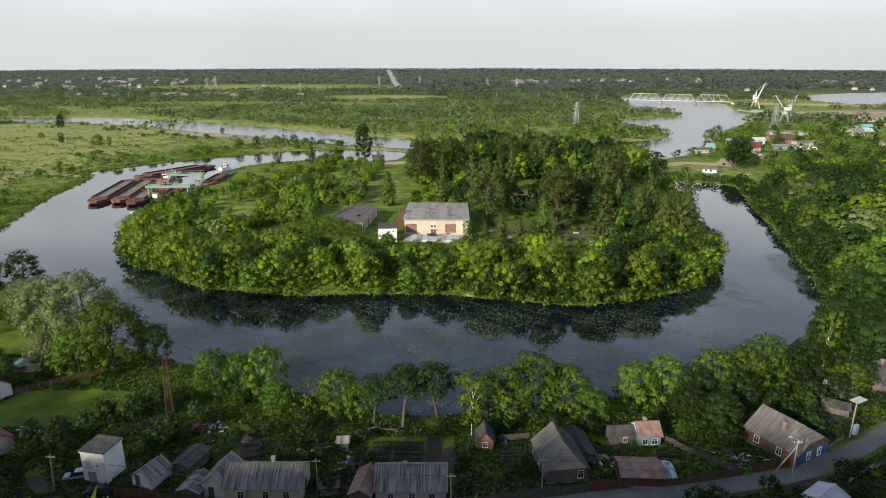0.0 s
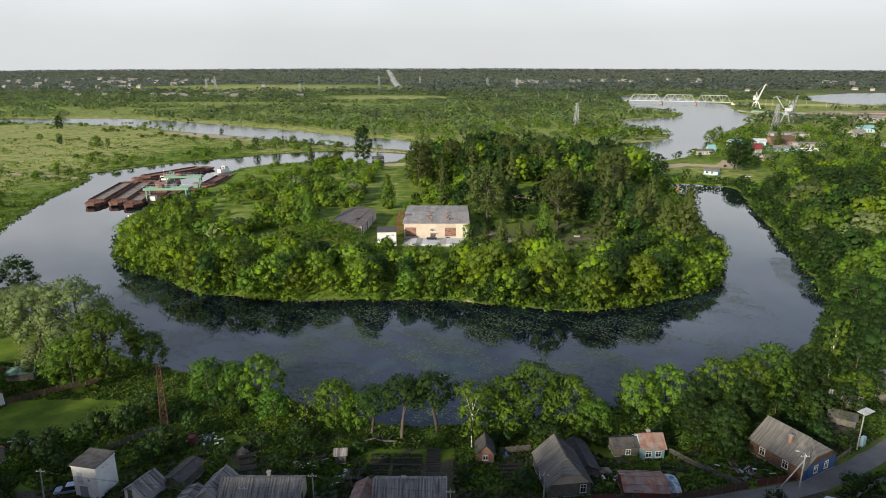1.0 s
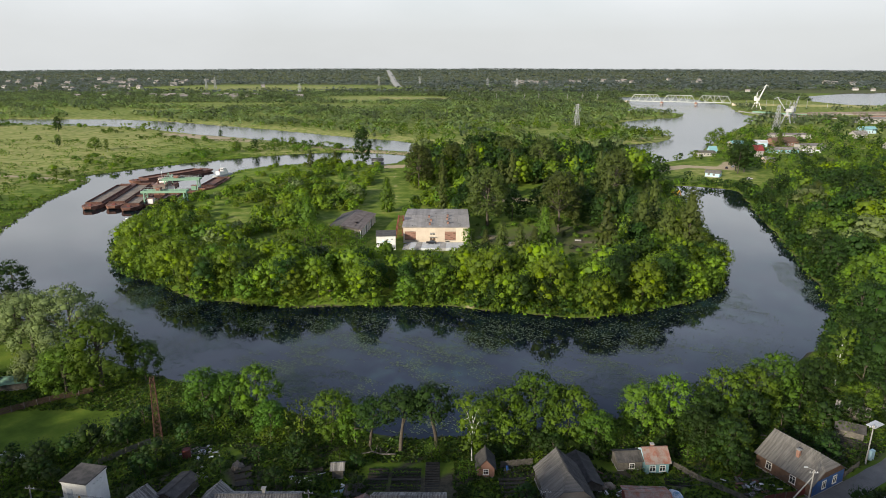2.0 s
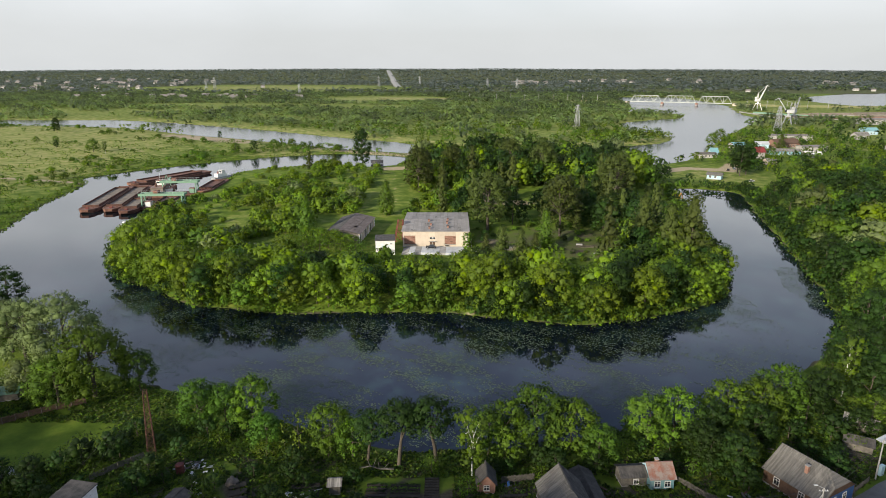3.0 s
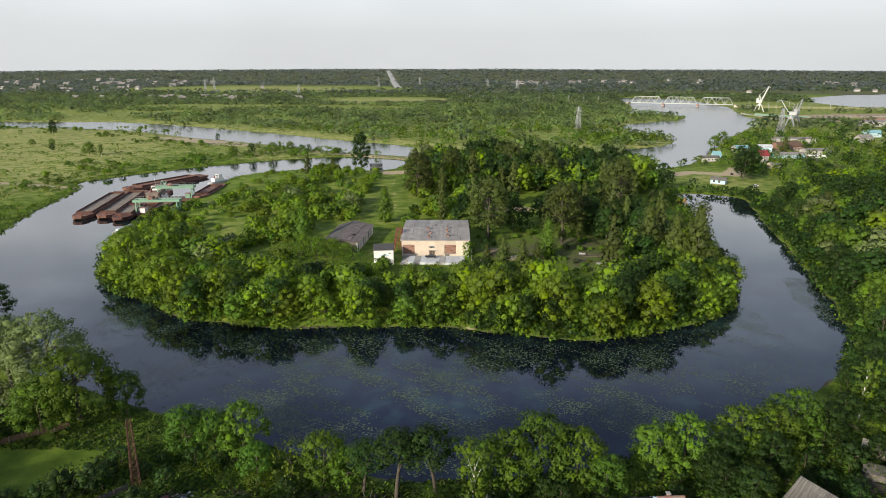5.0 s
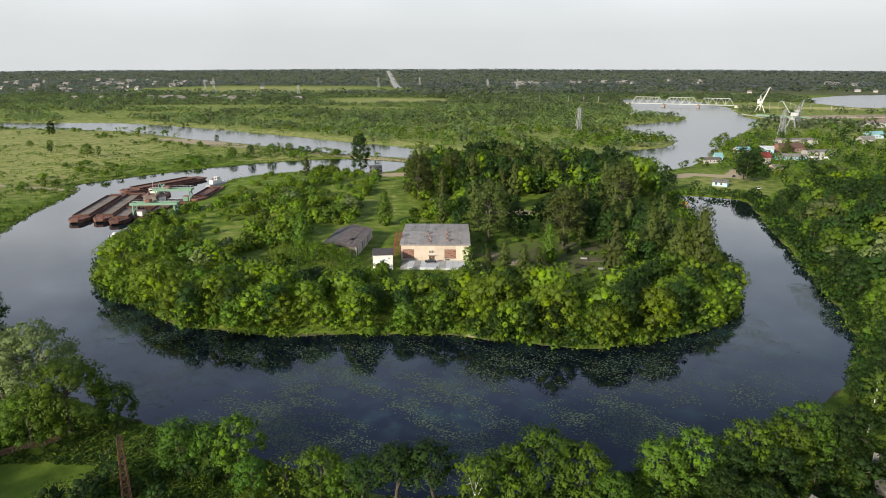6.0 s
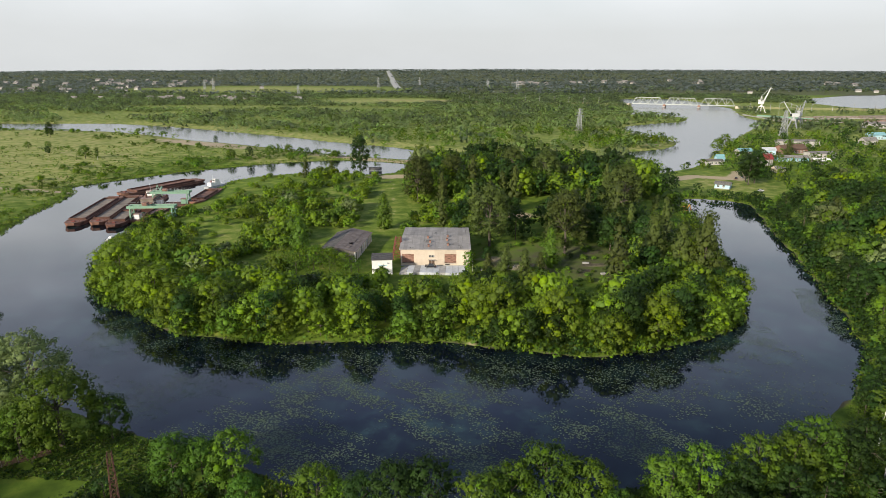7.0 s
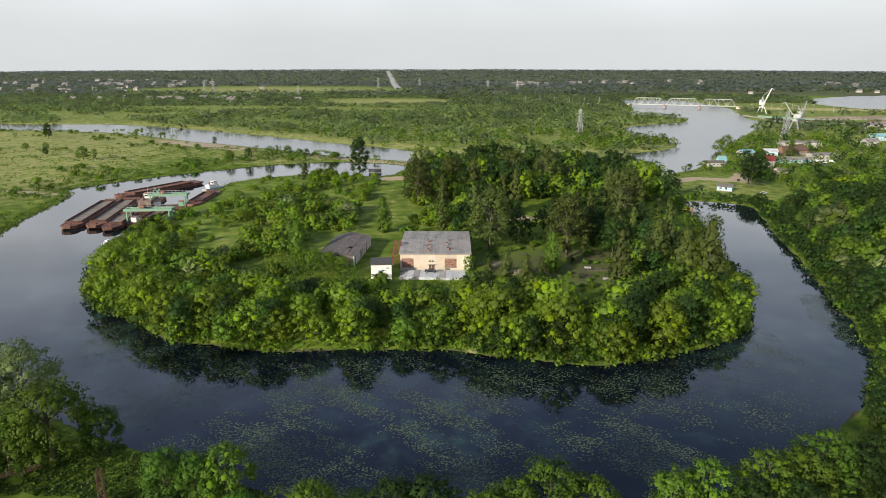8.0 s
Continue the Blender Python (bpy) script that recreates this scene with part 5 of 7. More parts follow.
def car(x, y, turn, paint, label, tall=1.0, zbase=None):
    z0 = height(x, y) if zbase is None else zbase
    e = thing("car", pose(x, y, z0, 0, 0, turn), label, "car", "parked cars")
    bm = box(4.3, 1.74, 0.62, 0, 0, 0.28, soft=0.16)
    part("body", bm, paint, e)
    bm = bmesh.new()
    prof = [(-1.75, 0.88), (-1.25, 1.42 * tall), (0.35, 1.45 * tall), (1.15, 0.88)]
    for sx in (-1, 1):
        poly([[(px, sx * (0.80 if pz < 1 else 0.64), pz) for px, pz in prof]], bm)
    for (p, z1), (q, z2) in zip(prof, prof[1:]):
        w1, w2 = (0.80 if z1 < 1 else 0.64), (0.80 if z2 < 1 else 0.64)
        poly([[(p, -w1, z1), (q, -w2, z2), (q, w2, z2), (p, w1, z1)]], bm)
    bmesh.ops.remove_doubles(bm, verts=bm.verts, dist=0.001)
    bmesh.ops.recalc_face_normals(bm, faces=bm.faces)
    part("glazing", bm, GLASS, e, "dark glass")
    part("roof", box(1.55, 1.30, 0.06, -0.45, 0, 1.42 * tall, soft=0.025), paint, e)
    for sx in (-1.35, 1.35):
        for sy in (-0.8, 0.8):
            wh = part("wheel", tube((sx, sy - 0.1, 0.31), (sx, sy + 0.1, 0.31), 0.31, sides=14), TYRE, e)
            part("rim", tube((sx, sy - 0.108, 0.31), (sx, sy + 0.108, 0.31), 0.19, sides=10), STEEL, wh)
    for sy in (-0.6, 0.6):
        part("headlight", box(0.06, 0.34, 0.14, 2.14, sy, 0.62), WHITE, e)
        part("tail_light", box(0.06, 0.30, 0.14, -2.14, sy, 0.66), REDROOF, e)
    return e
# ---- island: workshop, substation, barn ----
IZ = 1.8


def workshop():
    """A large one-storey workshop with bricked-up windows and a low-pitched roof."""
    e = thing("workshop_building", pose(-2.8, 253, IZ, 0, 0, -0.8), "cream plastered workshop with a pale felt roof and bricked-up windows", "building")
    w, dep, h, t = 27.0, 33.0, 6.7, 0.4
    openings = [(-10.6, 1.3, 4.6, 3.6), (-1.3, 0.2, 2.2, 2.1), (-1.3, 3.5, 2.2, 0.9), (6.0, 1.3, 4.6, 3.6), (4.8, 0.0, 1.8, 0.95)]
    # front wall in vertical strips, so that the openings go through it
    xs = sorted({-w / 2, w / 2, *(o[0] - o[2] / 2 for o in openings[:4]), *(o[0] + o[2] / 2 for o in openings[:4])})
    for a, b in zip(xs, xs[1:]):
        mid = (a + b) / 2
        z = 0.0
        for o in sorted((o for o in openings[:4] if abs(mid - o[0]) < o[2] / 2), key=lambda o: o[1]):
            if o[1] > z:
                part("wall", box(b - a, t, o[1] - z, mid, t / 2, z), CREAM, e)
            z = o[1] + o[3]
        part("wall", box(b - a, t, h - z, mid, t / 2, z), CREAM, e)
    for sx in (-1, 1):
        part("wall", box(t, dep - t, h, sx * (w / 2 - t / 2), dep / 2 + t / 2, 0), CREAM, e)
    part("wall", box(w - 2 * t, t, h, 0, dep - t / 2, 0), CREAM, e)
    for ox, oz, ow, oh in (openings[0], openings[3]):
        infill = part("window", box(ow, 0.12, oh, ox, 0.26, oz), BRICK, e, "bricked-up window")
        for k in range(11):
            for j in range(4):
                part("brick_course", box(ow / 4 - 0.05, 0.05, oh / 11 - 0.06, ox - ow / 2 + ow / 4 * (j + 0.5), 0.185, oz + oh / 11 * k + 0.03), BROWNWOOD if (k * 5 + j * 3) % 7 == 0 else BRICK, infill)
        part("window_sill", box(ow + 0.3, 0.5, 0.12, ox, 0.02, oz - 0.12), CONCRETE, e)
    door = part("door", box(2.2, 0.1, 2.1, -1.3, 0.24, 0.2), BROWNWOOD, e, "brown double door")
    part("door_frame", box(0.08, 0.06, 2.1, -1.3, 0.16, 0.2), WHITE, door)
    part("handle", box(0.05, 0.06, 0.2, -1.1, 0.15, 1.15), STEEL, door)
    for k in (-0.55, 0.55):
        window(e, -1.3 + k, 0.2, 3.5, 0, 0.95, 0.85)
    part("hatch", box(1.8, 0.08, 0.95, 4.8, -0.05, 0.0), DARKROOF, e, "dark cellar hatch")
    part("canopy", box(2.9, 0.9, 0.12, -1.3, -0.35, 2.55), CONCRETE, e)
    part("plinth", box(w + 0.16, 0.1, 0.7, 0, -0.06, -0.3), CONCRETE, e)
    part("downpipe", tube((w / 2 - 0.5, -0.1, 0), (w / 2 - 0.5, -0.1, h), 0.08), STEEL, e)
    # roof: two shallow slopes across, laid in felt strips
    for k, (y0, y1, z0, z1) in enumerate(((-0.5, dep / 2, h, h + 0.9), (dep / 2, dep + 0.5, h + 0.9, h))):
        n = 18
        for i in range(n):
            bm = bmesh.new()
            a, b = -w / 2 - 0.5 + (w + 1) * i / n, -w / 2 - 0.5 + (w + 1) * (i + 1) / n - 0.03
            o = 0.02 * ((i * 7) % 3)
            poly([[(a, y0, z0 + 0.3 + o), (b, y0, z0 + 0.3 + o), (b, y1, z1 + 0.3 + o), (a, y1, z1 + 0.3 + o)],
                  [(a, y0, z0), (a, y0, z0 + 0.3 + o), (a, y1, z1 + 0.3 + o), (a, y1, z1)], [(b, y0, z0 + 0.3 + o), (b, y0, z0), (b, y1, z1), (b, y1, z1 + 0.3 + o)],
                  [(b, y0, z0), (b, y0, z0 + 0.3 + o), (a, y0, z0 + 0.3 + o), (a, y0, z0)]], bm)
            part("felt_strip", bm, SLATE, e)
    r = random.Random(5)
    for k in range(12):
        a, b = r.uniform(-12, 12), r.uniform(1, 29)
        zz = h + 0.345 + 0.9 * (1 - abs(b - dep / 2) / (dep / 2 + 0.5))
        part("roof_patch", box(r.uniform(0.8, 2.2), r.uniform(1.0, 3.5), 0.03, a, b, zz, r.uniform(-4, 4)), ASBESTOS if k % 3 else CONCRETE, e)
    for cx, cy, n in ((-2.6, 2.5, 3), (-2.2, 7.5, 2), (5.0, 4.0, 3), (4.6, 10.0, 3), (4.8, 14.5, 2), (-3.2, 13, 2)):
        zz = h + 0.3 + 0.9 * (1 - abs(cy - dep / 2) / (dep / 2 + 0.5))
        c = part("roof_vent", box(0.7, 0.7, 1.0, cx, cy, zz - 0.1, soft=0.03), BRICK, e, "red brick vent stack")
        part("vent_cap", box(0.9, 0.9, 0.1, cx, cy, zz + 0.9), RUSTDARK, c)
    return e


workshop()


def loading_platform():
    e = thing("loading_platform", pose(-2.3, 246.2, IZ - 0.3, 0, 0, -3), "pale concrete loading platform in front of the workshop", "platform")
    n = 9
    for i in range(n):
        part("slab", box(22.0 / n - 0.05, 8.6, 1.25, -11 + 22.0 / n * (i + 0.5), 0, 0, soft=0.03), CONCRETE if i % 4 == 1 else PALEGREY, e)
    part("ramp", poly([[(-14.5, -4.3, 0.05), (-11.03, -4.3, 1.24), (-11.03, 4.3, 1.24), (-14.5, 4.3, 0.05)], [(-14.5, -4.3, 0.05), (-11.03, -4.3, 0), (-11.03, -4.3, 1.24)]]), CONCRETE, e)
    return e


loading_platform()
car(-4.6, 248.3, 176, CAR_DARK, "dark blue car parked on the concrete platform", zbase=IZ + 0.97)


def substation():
    e = thing("substation_hut", pose(-22.8, 245.6, IZ - 0.2, 0, 0, 5), "white rendered substation hut with a dark flat roof", "hut")
    part("wall", box(7.6, 8.5, 5.9, 0, 1, 0, soft=0.04), WHITE, e)
    part("roof", box(8.1, 9.0, 0.28, 0, 1, 5.91, soft=0.05), DARKROOF, e)
    part("lettering_bar", box(3.4, 0.04, 0.35, 0.2, -3.29, 3.6), PALEBLUE, e, "faded painted bar")
    part("door", box(1.4, 0.06, 2.2, -2.0, -3.29, 0.2), STEEL, e)
    part("vent_grille", box(0.9, 0.06, 0.5, 2.3, -3.29, 4.4), STEEL, e)
    for k in range(3):
        part("insulator", tube((3.55, -1 + k, 4.9), (3.9, -1 + k, 5.0), 0.09, 0.06, 8), BROWNWOOD, e)
    return e


substation()


def barn():
    """A long dark-roofed garage barn with a pale bay wall on its open side."""
    e = thing("barn", pose(-40.6, 273.5, IZ - 0.1, 0, 0, -6), "long old barn with a dark patched roof and pale door bays", "barn")
    w, d, h = 15.0, 30.0, 4.0
    part("wall", box(0.3, d, h, -w / 2 + 0.15, 0, 0), OLDWOOD, e)
    for sy in (-1, 1):
        part("wall", box(w - 0.62, 0.3, h + 0.6, 0, sy * (d / 2 - 0.15), 0), OLDWOOD, e)
    for sy in (-1, 1):
        y0, y1 = sy * (d / 2 - 0.32), sy * (d / 2 - 0.02)
        tri = [(-w / 2 + 0.3, h - 0.1), (w / 2 - 0.4, h + 0.3), (-1, h + 2.1)]
        bm = poly([[(p, y0, q) for p, q in tri], [(p, y1, q) for p, q in reversed(tri)]])
        for (p, q), (p2, q2) in zip(tri, tri[1:] + tri[:1]):
            poly([[(p, y0, q), (p, y1, q), (p2, y1, q2), (p2, y0, q2)]], bm)
        bmesh.ops.recalc_face_normals(bm, faces=bm.faces)
        part("gable", bm, OLDWOOD, e)
    n = 9
    for i in range(n + 1):
        part("pier", box(0.5, 0.45, h, w / 2 - 0.25, -d / 2 + 0.3 + (d - 0.6) * i / n, 0), WHITE, e)
    for i in range(n):
        y0 = -d / 2 + 0.3 + (d - 0.6) * (i + 0.5) / n
        leaf = part("garage_door", box(0.12, (d - 0.6) / n - 0.5, h - 0.5, w / 2 - 0.3, y0, 0), CREAM if i % 3 else OLDWOOD, e)
        part("latch", box(0.06, 0.3, 0.08, w / 2 - 0.22, y0, 1.3), RUST, leaf)
    part("lintel", box(0.5, d, 0.5, w / 2 - 0.25, 0, h + 0.003), CREAM, e)
    r = random.Random(4)
    roof_slope(e, BARNROOF, (w / 2 + 0.5, -d / 2 - 0.4, h + 0.5), (w / 2 + 0.5, d / 2 + 0.4, h + 0.5), (-1, d / 2 + 0.4, h + 2.3), (-1, -d / 2 - 0.4, h + 2.3), 0.0, 0.0, r, 2.2)
    roof_slope(e, DARKROOF, (-w / 2 - 0.5, -d / 2 - 0.4, h + 0.2), (-w / 2 - 0.5, d / 2 + 0.4, h + 0.2), (-1, d / 2 + 0.4, h + 2.3), (-1, -d / 2 - 0.4, h + 2.3), 0.0, 0.3, r, 2.2)
    for k in range(7):
        a = r.uniform(-12, 12)
        part("roof_patch", box(2.4, 2.2, 0.05, 3.2, a, h + 1.42, 0), BARNROOF, e)
    return e


barn()
house("lean_to_shed", -49, 259, 10, 5, 4, 2.4, 3.6, OLDWOOD, RUSTROOF, "small rusty-roofed shed among bushes by the barn", "shed")
lattice("conveyor_tower", pose(-18.6, 262, IZ, 0, 6, 12), 9.5, 3.4, 2.0, RUSTRED, "red rusted lattice hopper tower beside the workshop", "tower", 4, thick=0.22)
# concrete blocks of an old foundation in the yard
for k, (bx, by, ang) in enumerate(((14, 247, 10), (17, 243, 30), (21, 239, -15), (27, 251, 4), (37, 238, 60), (61, 243, 12), (57, 256, -8), (66, 250, 35))):
    part_ob = box(2.6, 1.0, 0.6, 0, 0, 0, soft=0.06)
    e = thing("concrete_block", pose(bx, by, height(bx, by) - 0.05, 0, 0, ang), "weathered grey concrete block lying in the grass", "block", "old foundation blocks")
    part("block_body", part_ob, CONCRETE, e)
    part("lifting_eye", tube((0.6, 0, 0.6), (0.6, 0, 0.75), 0.06, 0.05, 8), RUST, e)


def excavator():
    e = thing("excavator", pose(131, 349, height(131, 349), 0, 0, 40), "yellow excavator standing at the channel edge", "excavator")
    for sy in (-1.2, 1.2):
        part("track", box(4.0, 0.7, 0.9, 0, sy, 0, soft=0.3), RUSTDARK, e)
    body = part("body", box(3.6, 2.6, 1.5, -0.4, 0, 1.0, soft=0.15), YELLOW, e)
    part("cab", box(1.5, 1.1, 1.7, 0.6, 0.7, 2.5, soft=0.1), YELLOW, e)
    part("cab_window", box(1.2, 1.14, 0.8, 0.6, 0.7, 3.15), GLASS, body)
    part("boom", bar((1.2, -0.3, 2.2), (4.6, -0.3, 4.8), 0.4, 0.6), YELLOW, e)
    arm = part("arm", bar((4.6, -0.3, 4.8), (6.4, -0.3, 2.0), 0.35, 0.45), YELLOW, e)
    part("bucket", box(1.0, 1.1, 0.9, 6.5, -0.3, 1.1, soft=0.2), RUST, arm)
    return e


excavator()
house("boat_house", -52, 498, 4, 9, 6, 2.6, 4.2, WHITE, GREYROOF, "small white boat house on the river bank", "house", windows=[("front", -2, 1, 1, 1), ("front", 2, 1, 1, 1)])


# ---- barges and the floating crane ----
def barge(ax, ay, bx, by, wid, label, mat=RUST, fill=True, free=1.7, inner=SILT):
    """A flat river barge with raked ends, a coaming and an open hold."""
    L = math.hypot(bx - ax, by - ay)
    e = thing("barge", pose((ax + bx) / 2, (ay + by) / 2, -0.4, 0, 0, math.degrees(math.atan2(by - ay, bx - ax))), label, "barge", "moored barges")
    hl, hw, top = L / 2, wid / 2, free + 0.4
    bm = bmesh.new()
    stations = [(-hl, 0.38, 0.30, 0.62), (-hl + 1.2, 0.62, 0.45, 0.30), (-hl + 3.2, 0.82, 0.70, 0.10), (-hl + 7, 0.97, 0.92, 0.0), (-hl + 10, 1.0, 0.96, 0.0),
                (hl - 6, 1.0, 0.96, 0.0), (hl - 2.5, 0.95, 0.85, 0.1), (hl, 0.82, 0.70, 0.5)]
    rings = []
    for sx, wt, wb, zb in stations:
        lift = 0.5 * max(0, 1 - (sx + hl) / 9)
        rings.append([bm.verts.new(p) for p in ((sx, -hw * wt, top + lift), (sx, -hw * wb, top * zb), (sx, hw * wb, top * zb), (sx, hw * wt, top + lift))])
    for u, v in zip(rings, rings[1:]):
        for k in range(4):
            bm.faces.new((u[k], u[(k + 1) % 4], v[(k + 1) % 4], v[k]))
    bm.faces.new(rings[0])
    bm.faces.new(rings[-1][::-1])
    bmesh.ops.recalc_face_normals(bm, faces=bm.faces)
    part("hull", bm, mat, e)
    ch = 1.1
    iw, il = hw - 1.0, hl - 9.0
    for s in (-1, 1):
        part("coaming", box(2 * il, 0.25, ch, 0, s * iw, top), RUSTDARK, e)
        part("coaming", box(0.25, 2 * iw - 0.26, ch, s * (il - 0.125), 0, top), RUSTDARK, e)
        part("rubbing_strake", box(2 * hl - 18, 0.14, 0.2, 0, s * (hw + 0.05), top - 0.35), RUSTDARK, e)
    if fill:
        part("cargo", box(2 * il - 0.6, 2 * iw - 0.6, 0.25, 0, 0, top + 0.006), inner, e, "dried silt in the open hold")
    for sx in (-1, 1):
        for s in (-1, 1):
            part("bollard", tube((sx * (hl - 4), s * hw * 0.6, top), (sx * (hl - 4), s * hw * 0.6, top + 0.9), 0.18, 0.22, 8), RUSTDARK, e)
    part("winch", box(1.2, 1.6, 0.8, -hl + 4.2, 0, top + 0.1, soft=0.1), RUSTRED, e)
    return e


barge(-185.5, 321, -198, 391, 9.8, "long rusted river barge with an empty silted hold")
barge(-174, 323, -187.5, 394, 9.8, "long rusted river barge with an empty silted hold")
barge(-163.5, 318, -171.5, 358, 9.6, "rusty dark river barge with a muddy hold", RUSTDARK)
barge(-200, 398, -170, 452, 12, "long reddish rusted barge moored behind the others", RUST, inner=RUST)
barge(-151.5, 330, -155, 364, 9.5, "reddish deck barge under the gantry", RUSTRED, inner=RUSTROOF)
barge(-144.5, 372, -146.5, 417, 9.5, "rust-brown barge moored against the island bank", RUST, inner=RUST)


def gantry(x, y, turn, span, h, label):
    e = thing("gantry_crane", pose(x, y, 0.9, 0, 0, turn), label, "crane", "floating gantry cranes")
    part("pontoon", box(span + 6, 9, 1.2, 0, 0, -1.2, soft=0.15), RUSTDARK, e)
    for sx in (-1, 1):
        for sy in (-2.2, 2.2):
            leg = part("leg", bar((sx * span / 2, sy * 1.3, 0), (sx * span / 2, sy, h - 1.3), 0.6), GREENPAINT, e)
            part("foot", box(1.1, 1.1, 0.3, sx * span / 2, sy * 1.3, 0.003), RUST, leg)
        bm = bmesh.new()
        for k in range(3):
            bar((sx * span / 2, -2.6, 0.4 + k * (h - 2) / 3), (sx * span / 2, 2.6, 0.4 + (k + 1) * (h - 2) / 3), 0.22, bm=bm)
        part("bracing", bm, GREENPAINT, e)
        part("cabin", box(3.0, 3.4, 2.6, sx * (span / 2 - 2.6), 0, 0.003, soft=0.08), GREENPAINT if sx > 0 else WHITE, e)
        part("cabin_roof", box(3.4, 3.8, 0.2, sx * (span / 2 - 2.6), 0, 2.62), RUSTROOF, e)
    for sy in (-2.2, 2.2):
        part("girder", box(span + 3, 0.7, 1.3, 0, sy, h - 1.3), GREENPAINT, e)
    for sx in (-1, 1):
        part("end_tie", box(0.8, 3.66, 1.0, sx * (span / 2 + 1), 0, h - 1.2), GREENPAINT, e)
    for sy in (-2.5, 2.5):
        bm = bmesh.new()
        for k in range(int(span / 2) + 2):
            bar((-span / 2 - 1.4 + 2 * k, sy, h), (-span / 2 - 1.4 + 2 * k, sy, h + 1.1), 0.06, bm=bm)
        bar((-span / 2 - 1.4, sy, h + 1.05), (span / 2 + 1.4, sy, h + 1.05), 0.06, bm=bm)
        part("railing", bm, PALEGREY, e)
    tr = part("trolley", box(2.6, 3.6, 1.4, -span * 0.15, 0, h + 0.003, soft=0.1), RUST, e)
    part("hook_block", tube((-span * 0.15, 0, h - 1.3), (-span * 0.15, 0, h - 4), 0.12), RUSTDARK, tr)
    return e


gantry(-151, 336.5, 4, 21, 7.2, "pale green floating gantry crane with lattice legs")
gantry(-157, 374, 4, 19, 7.4, "pale green floating gantry crane behind the first")


def deckhouse_barge():
    e = thing("dredger", pose(-170.5, 379, 0.0, 0, 0, 100), "rust-brown dredger with a white wheelhouse and tan deckhouse", "ship")
    part("hull", box(34, 9.5, 2.2, 0, 0, -0.5, soft=0.4), RUST, e)
    part("deckhouse", box(15, 7, 3.0, -4, 0, 1.7, soft=0.1), SILT, e)
    part("deckhouse_roof", box(15.6, 7.6, 0.25, -4, 0, 4.7), RUSTROOF, e)
    wh = part("wheelhouse", box(4, 4.6, 2.6, -1, 0, 4.96, soft=0.1), WHITE, e)
    part("wheelhouse_window", box(4.04, 3.6, 0.9, -1, 0, 6.1), GLASS, wh)
    part("roof", box(4.5, 5.1, 0.18, -1, 0, 7.57), RUSTROOF, wh)
    for k in range(5):
        part("porthole", tube((-10 + 3 * k, -3.56, 3.3), (-10 + 3 * k, -3.46, 3.3), 0.35, sides=12), GLASS, e)
    part("funnel", tube((-8, 1, 4.9), (-8, 1, 7.4), 0.6, 0.5), RUSTDARK, e)
    part("ladder_boom", bar((9, 0, 2), (22, 0, 5.5), 1.0, 0.8), GREENPAINT, e)
    part("a_frame", bar((12, -2.5, 1.7), (13, 0, 8.5), 0.35), GREENPAINT, e)
    part("a_frame", bar((12, 2.5, 1.7), (13, 0, 8.5), 0.35), GREENPAINT, e)
    part("mast", tube((-2, 0, 7.7), (-2, 0, 12), 0.1, 0.06), WHITE, e)
    for k, (jx, jy) in enumerate(((6, 2.8), (8, -2.5), (-14, 2), (-13, -2.5), (3.5, -3))):
        part("deck_gear", box(1.6, 1.3, 1.1, jx, jy, 1.7, k * 25, soft=0.15), (RUSTRED, RUSTDARK, GREENPAINT, RUST, WHITE)[k], e)
    return e


deckhouse_barge()


def tug():
    e = thing("tugboat", pose(-151.5, 428, 0, 0, 0, 62), "small white tugboat with a grey mast", "boat")
    part("hull", box(15, 4.6, 2.0, 0, 0, -0.5, soft=0.5), STEEL, e)
    part("superstructure", box(8, 3.6, 2.3, -0.5, 0, 1.5, soft=0.12), WHITE, e)
    wh = part("wheelhouse", box(3.2, 3.0, 2.0, 1.0, 0, 3.8, soft=0.1), WHITE, e)
    part("wheelhouse_window", box(3.24, 2.3, 0.8, 1.0, 0, 4.6), GLASS, wh)
    part("mast", tube((-1, 0, 3.8), (-1, 0, 8.5), 0.09, 0.05), PALEGREY, e)
    part("funnel", tube((-2.6, 0, 3.8), (-2.6, 0, 5.2), 0.5, 0.42), RUSTRED, e)
    return e


tug()


def gangway(ax, ay, az, bx, by, bz):
    e = thing("gangway", pose(ax, ay, az), "pale steel gangway from the moored boat to the bank", "gangway")
    d = Vector((bx - ax, by - ay, bz - az))
    part("deck", bar((0, 0, 0), d, 1.2, 0.15), PALEGREY, e)
    side = Vector((-d.y, d.x, 0)).normalized() * 0.6
    for s in (-1, 1):
        bm = bar(side * s + Vector((0, 0, 1)), d + side * s + Vector((0, 0, 1)), 0.07)
        for k in range(8):
            bar(side * s + d * k / 7, side * s + d * k / 7 + Vector((0, 0, 1)), 0.06, bm=bm)
        part("railing", bm, PALEGREY, e)
    return e


gangway(-150, 437, 1.6, -143, 456, 2.0)


def rowboat(x, y, turn, label="small white motorboat moored by the bank"):
    e = thing("motorboat", pose(x, y, -0.1, 0, 0, turn), label, "boat")
    bm = box(6, 2.1, 1.0, 0, 0, 0, soft=0.35)
    for v in bm.verts:
        if v.co.x > 1.2:
            v.co.y *= max(0.12, 1 - (v.co.x - 1.2) * 0.48)
    part("hull", bm, WHITE, e)
    part("cabin", box(2.0, 1.5, 0.8, 0.2, 0, 0.95, soft=0.15), WHITE, e)
    part("windscreen", box(0.08, 1.3, 0.5, 1.2, 0, 1.2), GLASS, e)
    part("outboard", box(0.4, 0.35, 0.9, -3.1, 0, 0.3, soft=0.08), TYRE, e)
    return e


